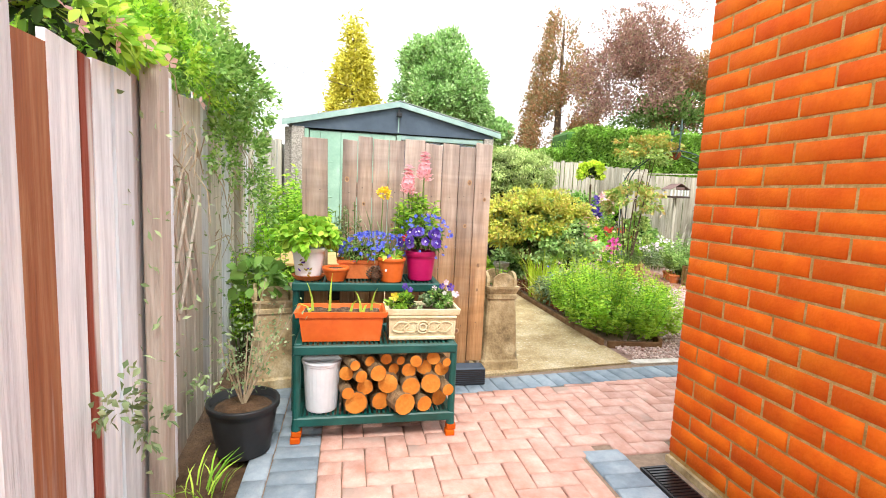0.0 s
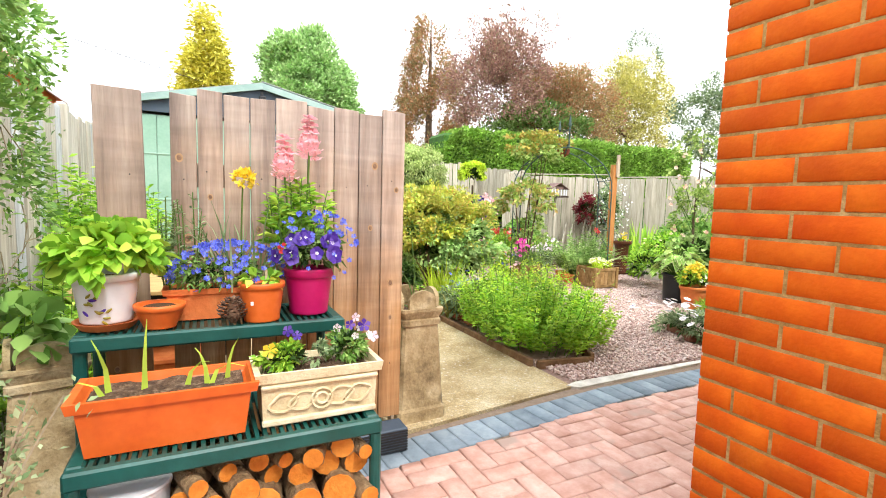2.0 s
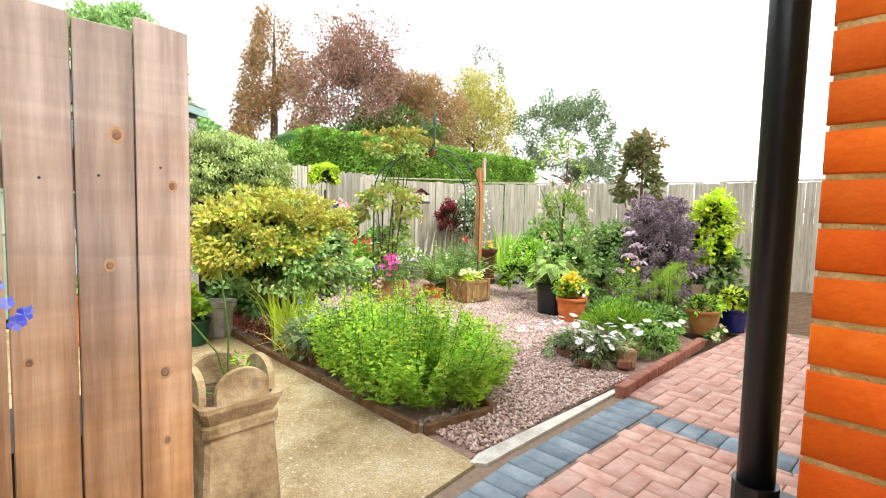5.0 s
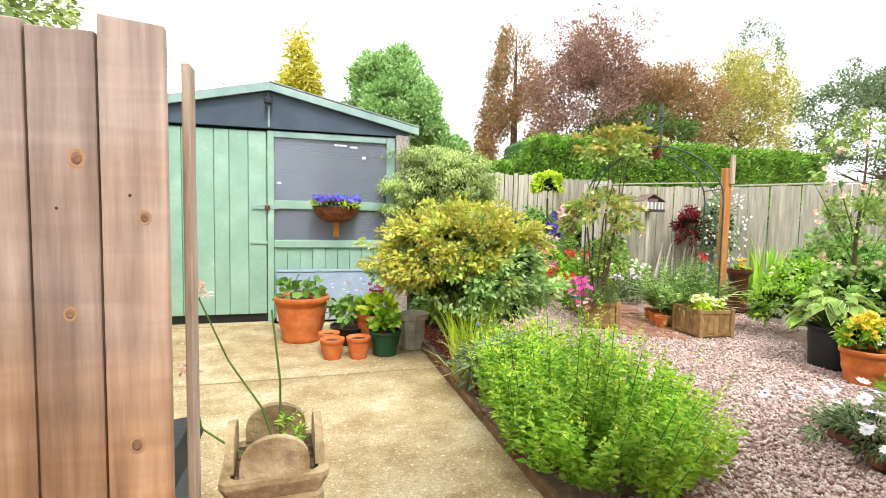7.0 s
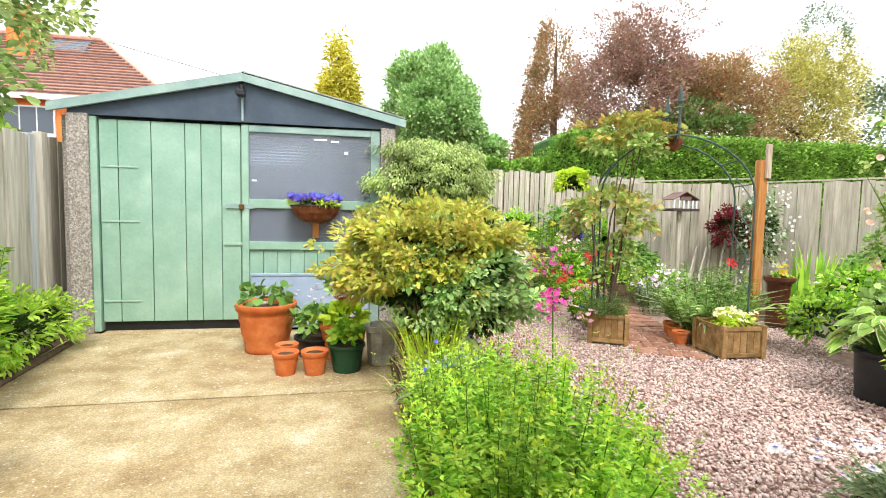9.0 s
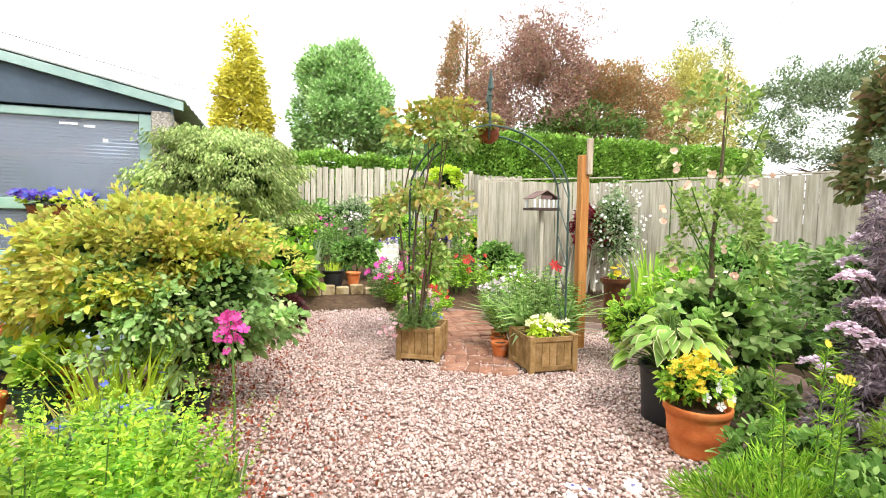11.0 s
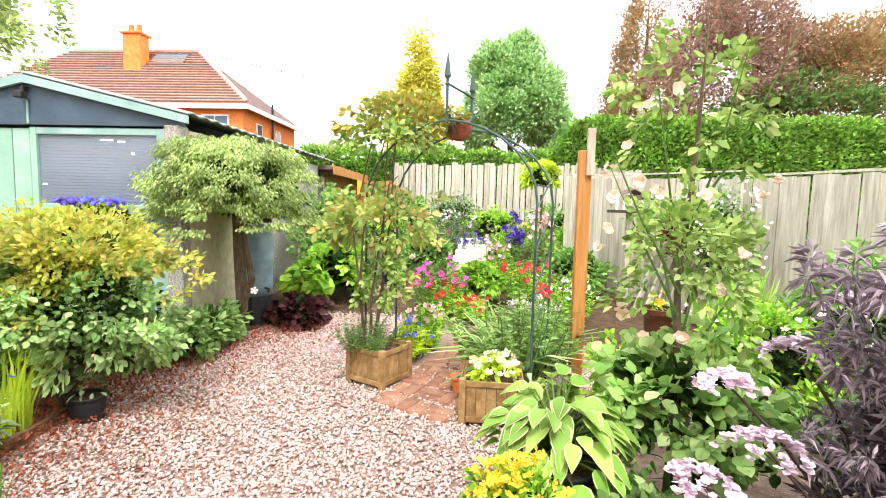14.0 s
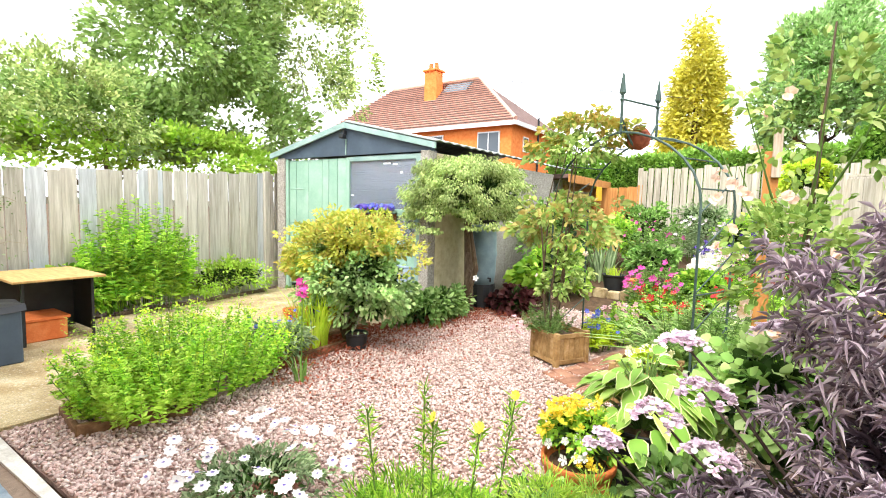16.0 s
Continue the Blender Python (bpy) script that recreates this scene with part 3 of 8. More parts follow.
def sheet():
    xs = np.concatenate([[-900, -300, -80, -30, -12], np.arange(-6, 16.1, 0.5), [20, 40, 90, 300, 900]])
    ys = np.concatenate([[-900, -300, -80, -20, -6], np.arange(-2, 20.1, 0.5), [30, 50, 90, 300, 900]])
    v = [(x, y, ground_z(x, y) - 0.045) for y in ys for x in xs]
    w = len(xs)
    f = [(j * w + i, j * w + i + 1, j * w + w + i + 1, j * w + w + i) for j in range(len(ys) - 1) for i in range(w - 1)]
    return tagged(hold("ground", fast_mesh("ground", v, f, SOIL)), "dark brown garden soil of beds and borders", "ground", kind="structure")


sheet()
slab("concrete_slab", [(0.4, 3.32), (1.62, 3.32), (3.03, 3.5), (3.03, 5.88), (0.36, 5.83), (0.38, 5)], -0.04, 0.0, CONCRETE, "worn exposed-aggregate concrete path up to the garage", "path")
slab("concrete_slab", [(0.35, 5.845), (3.03, 5.895), (3.03, 7.72), (0.12, 7.72), (0.3, 6.5)], -0.04, 0.003, CONCRETE, "worn exposed-aggregate concrete apron before the garage door", "path")


def gravel_bounds(x, y):
    """Whether a place lies on the gravel."""
    edge = 3.42 + 0.2 * max(0, 1 - abs(y - 4.5) / 0.9)
    if y < 3.56 + 0.02 * (x - 3.0) or y > 9.6:
        return False
    if y < 4.0:
        return 3.1 < x < 4.8 - 0.5 * (y - 3.56)
    if y < 6.3:
        return edge < x < 6.15 + 0.5 * (y - 4.0) * 0.6
    if y < 7.3:
        return 3.1 + 0.36 * (y - 7.1) < x < 7.6
    return 3.15 + 0.36 * (y - 7.1) < x < 5.3


def gravel():
    bed = slab("gravel_base", [(3.05, 3.56), (6.2, 3.6), (7.9, 5.6), (7.9, 7.4), (5.6, 9.6), (3.6, 9.3), (3.05, 6.9)], -0.035, -0.012, GRAVEL_BED, "dusty base under pink gravel", "ground")
    n = 105000
    c = np.stack([NR.uniform(3.05, 7.6, n), 3.5 + 6.0 * NR.uniform(0, 1, n) ** 1.25], 1)
    keep = np.array([gravel_bounds(x, y) for x, y in c])
    c = c[keep]
    n = len(c)
    v0 = np.array([(1, 0, 0), (0.2, 0.9, 0), (-0.9, 0.35, 0), (-0.4, -0.8, 0), (0.1, 0, 0.75), (0.0, 0, -0.6)])
    f0 = np.array([(0, 1, 4), (1, 2, 4), (2, 3, 4), (3, 0, 4), (1, 0, 5), (2, 1, 5), (3, 2, 5), (0, 3, 5)])
    s = NR.uniform(0.006, 0.0175, (n, 1, 1)) * NR.uniform(0.7, 1.3, (n, 1, 3))
    a = NR.uniform(0, 2 * math.pi, n)
    tilt = NR.normal(0, 0.45, n)
    p = (v0[None] + NR.normal(0, 0.15, (n, 6, 3))) * s
    y1 = p[..., 1] * np.cos(tilt)[:, None] - p[..., 2] * np.sin(tilt)[:, None]
    z1 = p[..., 1] * np.sin(tilt)[:, None] + p[..., 2] * np.cos(tilt)[:, None]
    ca, sa = np.cos(a)[:, None], np.sin(a)[:, None]
    v = np.stack([p[..., 0] * ca - y1 * sa + c[:, :1], p[..., 0] * sa + y1 * ca + c[:, 1:], z1 + NR.uniform(-0.012, 0.006, (n, 1))], -1)
    f = (f0[None] + np.arange(n)[:, None, None] * 6).reshape(-1, 3)
    ob = hold("gravel", fast_mesh("gravel", v.reshape(-1, 3), f, STONES))
    tagged(ob, "loose pink and white granite chippings", "gravel", kind="stuff")


gravel()


# ---- setting: house corner ----
WX, WY = 2.41, 2.24
HOUSE = slab("wall_house", [(WX + 0.004, WY - 0.004), (WX + 0.004, -4), (7.6, -4), (7.6, 1.3), (5.2, 1.3), (5.2, WY - 0.004)], -0.05, 3.4, MORTAR, "orange-red brick house wall with pale mortar joints", "wall")


def downpipe():
    g = thing("downpipe", "black painted round downpipe on the brick house corner", "downpipe", (2.70, 2.36, 0))
    part("pipe", lathe([(0.038, 0.02), (0.038, 3.4)], 18), PIPE_BLACK, g, smooth=True)
    for z in (0.45, 2.6):
        part("collar", lathe([(0.047, z), (0.047, z + 0.08)], 18), PIPE_BLACK, g)
        part("bracket", box(-0.06, 0.06, -0.125, -0.03, z + 0.02, z + 0.05), PIPE_BLACK, g)


downpipe()
slab("wall_plinth", [(WX - 0.014, WY + 0.0), (WX - 0.014, -2), (WX + 0.01, -2), (WX + 0.01, WY + 0.0)], -0.04, 0.02, BUFF, "rough cement fillet at the foot of the wall", "trim")


def eaves_bracket():
    g = thing("soffit_bracket", "small black gutter bracket under the house eaves", "bracket", (WX - 0.02, WY - 0.03, 2.33))
    part("arm", box(-0.12, 0.02, -0.012, 0.012, 0, 0.03), PIPE_BLACK, g)
    part("hook", box(-0.14, -0.11, -0.02, 0.02, -0.01, 0.06), PIPE_BLACK, g)


eaves_bracket()


# ---- setting: fences ----
def board(bm, x0, y0, x1, y1, z0, z1, thick, rr, lean=0.0, point=0.0):
    """One upright board between two plan points, with a slightly uneven top."""
    d = Vector((x1 - x0, y1 - y0, 0)).normalized()
    nrm = Vector((-d.y, d.x, 0)) * thick
    a, b = Vector((x0, y0, z0)), Vector((x1, y1, z0))
    ta = Vector((x0, y0, z1 + rr.uniform(-0.008, 0.008))) + d * lean
    tb = Vector((x1, y1, z1 + rr.uniform(-0.008, 0.008))) + d * lean
    vs = [bm.verts.new(p) for p in (a, b, tb, ta, a + nrm, b + nrm, tb + nrm, ta + nrm)]
    for q in ((0, 1, 2, 3), (7, 6, 5, 4), (0, 4, 5, 1), (1, 5, 6, 2), (2, 6, 7, 3), (3, 7, 4, 0)):
        bm.faces.new([vs[i] for i in q])


def fence(name, label, pts, tops, mat, width=0.13, gap=0.008, post_every=1.8, thick=0.018, cap=False, seed=3, wobble=0.02, side=1, mats=None, weights=None, boards=None):
    """A boarded fence along plan points, with posts and rails behind."""
    rr = random.Random(seed)
    mats, weights = mats or [mat], weights or [1]
    g = tagged(new(name), label, "fence", kind="structure")
    walked, next_post = 0.0, 0.0
    for leg, ((x0, y0), (x1, y1), t0, t1) in enumerate(zip(pts, pts[1:], tops, tops[1:])):
        named = list((boards or {}).get(leg, []))
        d = Vector((x1 - x0, y1 - y0, 0))
        length = d.length
        d.normalize()
        nv = Vector((-d.y, d.x, 0)) * side
        s = 0.0
        while s < length - 0.02:
            w, wood = named.pop(0) if named else (width * rr.uniform(0.8, 1.15), rr.choices(mats, weights)[0])
            w = min(w, length - s)
            k = s / length
            a, b = Vector((x0, y0, 0)) + d * s, Vector((x0, y0, 0)) + d * (s + w - gap)
            off = nv * rr.choice((0, 0, 0.006, 0.012))
            gz = ground_z(a.x, a.y)
            bm = bmesh.new()
            board(bm, a.x + off.x, a.y + off.y, b.x + off.x, b.y + off.y, gz - 0.03 + rr.uniform(0, 0.03), t0 + (t1 - t0) * k + rr.uniform(-wobble, wobble), thick, rr, rr.gauss(0, 0.006))
            bmesh.ops.recalc_face_normals(bm, faces=bm.faces)
            part("board", bm, wood, g)
            s += w
        for z in (0.4, 1.3):
            bm = bmesh.new()
            q = nv * -0.045
            board(bm, x0 + q.x, y0 + q.y, x1 + q.x, y1 + q.y, z, z + 0.08, 0.03, rr)
            bmesh.ops.recalc_face_normals(bm, faces=bm.faces)
            part("rail", bm, mat, g)
        m = max(1, round(length / post_every))
        for i in range(m + 1):
            k = i / m
            c = Vector((x0, y0, 0)) + d * length * k + nv * 0.028
            gz = ground_z(c.x, c.y)
            bm = box(-0.05, 0.05, -0.025, 0.05, 0, t0 + (t1 - t0) * k - gz + 0.03, 0.006)
            bmesh.ops.transform(bm, matrix=Matrix.Translation((c.x, c.y, gz)) @ Matrix.Rotation(math.atan2(d.y, d.x), 4, "Z"), verts=bm.verts)
            part("post", bm, mat, g)
        if cap:
            bm = bmesh.new()
            q = nv * -0.02
            board(bm, x0 + q.x, y0 + q.y, x1 + q.x, y1 + q.y, t0 + 0.02, t0 + 0.045, 0.05, rr)
            bmesh.ops.recalc_face_normals(bm, faces=bm.faces)
            part("capping", bm, mat, g)
    return g


fence("wall_fence_side", "weathered silver-grey vertical board fence with rusty streaks", [(0.33, -1.2), (0.235, 1.36), (0.2, 2.3)], [1.48, 1.5, 1.54], FENCE_WOOD, 0.125, 0.009, 1.75, seed=5, side=-1, mats=[FENCE_WOOD, FENCE_RUST, FENCE_DARK], weights=[5, 2, 2],
      boards={1: [(0.12, FENCE_RUST), (0.15, FENCE_BROWN), (0.15, FENCE_WOOD), (0.07, FENCE_RED), (0.12, FENCE_WOOD), (0.14, FENCE_WOOD), (0.1, FENCE_DARK), (0.12, FENCE_WOOD)]})
fence("wall_fence_side", "weathered silver-grey board fence behind the border", [(0.2, 2.3), (-0.08, 7.6), (-0.3, 12.5)], [1.56, 1.84, 2.0], FENCE_MID, 0.165, 0.013, 1.75, seed=15, side=-1, mats=[FENCE_MID, FENCE_DARK], weights=[8, 2])
fence("wall_fence_back", "pale weathered pointed picket fence at the garden's end", [(4.1, 14.7), (8.6, 14.4)], [2.36, 2.38], FENCE_FAR, 0.15, 0.02, 2.2, seed=6, side=-1, wobble=0.05)
fence("wall_fence_panel", "light brown fence panel beside the outbuilding", [(2.9, 14.5), (4.1, 14.7)], [1.95, 1.97], POST_WOOD, 0.2, 0.004, 1.2, seed=8, side=-1)
fence("wall_fence_right", "pale boarded garden fence with square posts", [(7.4, 10.9), (9.1, 9.3), (10.0, 7.9), (11.0, 4.9), (11.6, 1.5), (11.7, -3)], [1.86, 1.8, 1.8, 1.8, 1.8, 1.8], FENCE_FAR, 0.15, 0.005, 1.7, cap=True, seed=7, side=-1, wobble=0.01)
fence("wall_fence_link", "pale boarded fence behind the topiary", [(8.6, 14.4), (8.9, 12.4), (7.4, 10.9)], [2.3, 2.1, 1.9], FENCE_FAR, 0.15, 0.005, 1.7, seed=9, side=1)


# ---- hedges ----
def hedge(label, x0, x1, y0, y1, z0, z1, n, mat, size=0.09, round_end=False):
    g = thing("hedge", label, "hedge", ((x0 + x1) / 2, (y0 + y1) / 2, 0))
    cx, cy = (x0 + x1) / 2, (y0 + y1) / 2
    # Solid dark green box: paints the shade behind the hedge's outer leaves.
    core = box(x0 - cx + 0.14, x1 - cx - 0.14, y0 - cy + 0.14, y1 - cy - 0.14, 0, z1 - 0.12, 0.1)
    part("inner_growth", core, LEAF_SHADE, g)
    k = NR.random(n)
    u, v = NR.uniform(0, 1, n), NR.uniform(0, 1, n)
    lump = 0.07 * np.sin(u * (x1 - x0) * 2.1) + 0.05 * np.sin(u * (x1 - x0) * 5.3 + 1)
    front = k < 0.62
    top = (k >= 0.62) & (k < 0.93)
    p = np.zeros((n, 3))
    p[:, 0] = x0 + u * (x1 - x0)
    p[:, 1] = np.where(front, y0 + lump, y0 + v * (y1 - y0))
    p[:, 2] = np.where(front, z0 + v * (z1 - z0), z1 + lump)
    d = np.where(front[:, None], (0, -1.0, 0.3), (0, -0.2, 1.0))
    ends = k >= 0.93
    p[ends, 0] = x0
    p[ends, 2] = z0 + NR.uniform(0, 1, ends.sum()) * (z1 - z0)
    if round_end:
        s = np.clip((p[:, 0] - x0) / 1.1, 0, 1)
        p[:, 2] = np.minimum(p[:, 2], z0 + (z1 - z0) * (0.45 + 0.55 * np.sqrt(1 - (1 - s) ** 2)))
    p += NR.normal(0, 0.05, (n, 3))
    leaf_cloud("foliage", p - (cx, cy, 0), d + NR.normal(0, 0.55, (n, 3)), size, mat, g, width=0.6)


# Darker leaf green of the hedge core, shade put into the colour.
LEAF_SHADE = surface("hedge_shade_core", ["2c4c1c", "44702a"], 6, 0.9, bump=0.6, grain=20)
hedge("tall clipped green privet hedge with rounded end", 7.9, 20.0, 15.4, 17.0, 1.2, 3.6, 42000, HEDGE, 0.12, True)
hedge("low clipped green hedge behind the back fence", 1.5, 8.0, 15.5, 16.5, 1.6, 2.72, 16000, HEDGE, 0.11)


# ---- garage ----
def garage():
    g = thing("garage", "concrete sectional garage with sage green timber front and slate-blue gable", "garage", (0, 7.75, 0))
    part("side_wall", box(-0.02, 0.1, 0.1, 4.8, 0, 2.08), PEBBLE, g)
    for i in range(4):
        part("wall_panel", box(3.02, 3.1, 0.12 + i * 1.0, 1.11 + i * 1.0, 0, 2.06, 0.008), PEBBLE if i else CREAM, g)
    part("back_wall", box(0.1, 3.02, 4.7, 4.8, 0, 2.1), PEBBLE, g)
    part("corner_post", box(0.09, 0.27, -0.06, 0.1, -0.01, 2.08, 0.01), PEBBLE, g, "pebbledash corner post")
    part("corner_post", box(2.97, 3.12, -0.06, 0.1, -0.01, 2.08, 0.01), PEBBLE, g, "pebbledash corner post")
    part("jamb", box(0.272, 0.33, -0.03, 0.06, 0.02, 2.06, 0.004), SAGE, g)
    # leaf of the door, in boards
    door = part("door", box(0.34, 1.60, 0.02, 0.05, 0.11, 2.04), SAGE, g)
    edges = (0.34, 0.50, 0.79, 1.09, 1.235, 1.42, 1.60)
    for a, b in zip(edges, edges[1:]):
        part("plank", box(a + 0.004, b - 0.004, -0.005, 0.022, 0.11, 2.04, 0.003), SAGE, door)
    for z in (0.31, 1.08, 1.6):
        part("strap_hinge", box(0.35, 0.68, -0.014, -0.004, z - 0.009, z + 0.009, 0.003), SAGE, door)
    part("bolt", box(1.44, 1.62, -0.02, -0.006, 0.86, 0.89, 0.003), SAGE, door)
    part("hasp", box(1.46, 1.72, -0.024, -0.006, 1.225, 1.275, 0.004), TRIM_PAINT, door)
    part("padlock", box(1.585, 1.635, -0.05, -0.024, 1.215, 1.27, 0.008), surface("rusty_brass", ["6a4a30", "8a6a44"], 9, 0.5, metal=0.7), door)
    # Black strip fills the gap below the door as painted shade.
    part("door_sill_gap", box(0.34, 1.60, 0.03, 0.06, 0.0, 0.108), DARK, g)
    part("threshold", box(0.36, 1.66, -0.12, 0.02, -0.02, 0.02, 0.008), CONCRETE, g)
    # fixed half with the window
    part("stile", box(1.61, 1.675, -0.02, 0.05, 0.02, 2.05, 0.004), SAGE, g)
    part("stile", box(2.87, 2.965, -0.02, 0.05, 0.02, 2.05, 0.004), TRIM_PAINT, g)
    part("mullion_rail", box(1.677, 2.868, -0.018, 0.05, 1.235, 1.325, 0.004), SAGE, g)
    part("head_rail", box(1.677, 2.868, -0.018, 0.05, 1.985, 2.05, 0.004), TRIM_PAINT, g)
    part("mid_rail", box(1.677, 2.868, -0.03, 0.05, 0.82, 0.90, 0.004), SAGE, g)
    for i in range(9):
        part("plank", box(1.677 + i * 0.1325, 1.677 + (i + 1) * 0.1325 - 0.004, 0.0, 0.03, 0.05, 0.818, 0.003), SAGE, g)
    for z0, z1 in ((1.326, 1.984), (0.901, 1.234)):
        w = part("window", box(1.677, 2.868, 0.004, 0.012, z0, z1), GLASS, g, "reeded dusty glass pane")
        w.visible_shadow = False
        n = int((z1 - z0) / 0.03)
        bm = bmesh.new()
        for i in range(n):
            box(1.68, 2.865, 0.03, 0.034, z0 + i * 0.03, z0 + i * 0.03 + 0.021, 0, bm)
        part("blind", bm, surface("grey_blind", ["5a616c", "6c7480", "808894"], 4, 0.7, vary=0.1), w)
    for x, z, w_, h_ in ((1.70, 1.50, 0.05, 0.02), (2.30, 1.93, 0.13, 0.018), (2.47, 1.915, 0.08, 0.02), (2.60, 1.8, 0.04, 0.03)):
        part("torn_sticker", box(x, x + w_, 0.001, 0.003, z, z + h_), UPVC, g)
    part("blue_board", box(1.70, 2.86, -0.075, -0.055, 0.03, 0.56, 0.006), BLUE_BOARD, g, "pale blue board leaning below the window")
    part("board_top", box(1.69, 2.87, -0.085, -0.05, 0.56, 0.585, 0.004), BLUE_BOARD, g)
    # gable
    bm = bmesh.new()
    lo = [bm.verts.new((x, -0.04, z)) for x, z in ((0.1, 2.07), (3.12, 2.07), (3.12, 2.16), (1.63, 2.47), (0.1, 2.16))]
    hi = [bm.verts.new((v.co.x, 0.05, v.co.z)) for v in lo]
    bm.faces.new(lo)
    bm.faces.new(hi[::-1])
    for i in range(5):
        bm.faces.new((lo[i], hi[i], hi[(i + 1) % 5], lo[(i + 1) % 5]))
    bmesh.ops.recalc_face_normals(bm, faces=bm.faces)
    part("gable", bm, SLATE_PAINT, g)
    for x0, z0, x1, z1 in ((-0.04, 2.15, 1.635, 2.525), (3.22, 2.165, 1.635, 2.525)):
        bm = bmesh.new()
        q = [(x0, z0 - 0.075), (x1, z1 - 0.075), (x1, z1), (x0, z0)]
        lo = [bm.verts.new((x, -0.10, z)) for x, z in q]
        hi = [bm.verts.new((x, -0.065, z)) for x, z in q]
        bm.faces.new(lo)
        bm.faces.new(hi[::-1])
        for i in range(4):
            bm.faces.new((lo[i], hi[i], hi[(i + 1) % 4], lo[(i + 1) % 4]))
        bmesh.ops.recalc_face_normals(bm, faces=bm.faces)
        part("bargeboard", bm, TRIM_PAINT, g)
        bm = bmesh.new()
        steps = 46
        rows = []
        for i in range(steps + 1):
            y = -0.09 + i * 4.95 / steps
            rows.append([bm.verts.new((x0, y, z0 + 0.012 + (0.02 if i % 2 else 0))), bm.verts.new((x1, y, z1 + 0.012 + (0.02 if i % 2 else 0)))])
        for a, b in zip(rows, rows[1:]):
            bm.faces.new((a[0], a[1], b[1], b[0]))
        ob = part("roof", bm, surface("weathered_roof_sheet", ["8c9290", "a2a8a4", "b8bcb6"], 4, 0.85, bump=0.4), g)
        ob.modifiers.new("thickness", "SOLIDIFY").thickness = 0.012
    lamp = part("security_light", box(1.59, 1.67, -0.16, -0.075, 2.30, 2.36, 0.01), DARK, g)
    part("bracket", box(1.615, 1.645, -0.10, -0.045, 2.36, 2.42, 0.004), DARK, lamp)
    part("cable_cover", box(1.62, 1.64, -0.052, -0.041, 2.08, 2.30), TRIM_PAINT, g)


def glass_mat():
    m = bpy.data.materials.new("reeded_glass")
    m.use_nodes = True
    b = m.node_tree.nodes["Principled BSDF"]
    b.inputs["Base Color"].default_value = (0.42, 0.47, 0.55, 1)
    b.inputs["Transmission Weight"].default_value = 0.72
    b.inputs["Roughness"].default_value = 0.12
    b.inputs["IOR"].default_value = 1.45
    return m


GLASS = glass_mat()
garage()


def outbuilding():
    g = thing("outbuilding", "low brown-roofed timber outbuilding behind the garage", "shed", (0, 12.56, 0.3))
    part("wall", box(0.6, 3.0, 0.0, 2.2, -0.3, 1.7), BUFF, g)
    part("wall_timber", box(3.0, 3.04, 0.1, 2.1, -0.3, 1.6), surface("ochre_boards", ["8a6a3a", "a8854c"], 5, 0.85), g)
    part("roof", box(0.5, 3.35, -0.6, 2.3, 1.7, 1.78, 0.01), ROOF_DARK, g)
    part("fascia", box(3.352, 3.38, -0.6, 2.3, 1.62, 1.78, 0.004), POST_WOOD, g)
    part("yellow_sheet", box(3.39, 3.41, 1.1, 1.5, 1.3, 1.62, 0.01), surface("yellow_canvas", ["e0b020", "ecc43c"], 6, 0.8), g)


outbuilding()


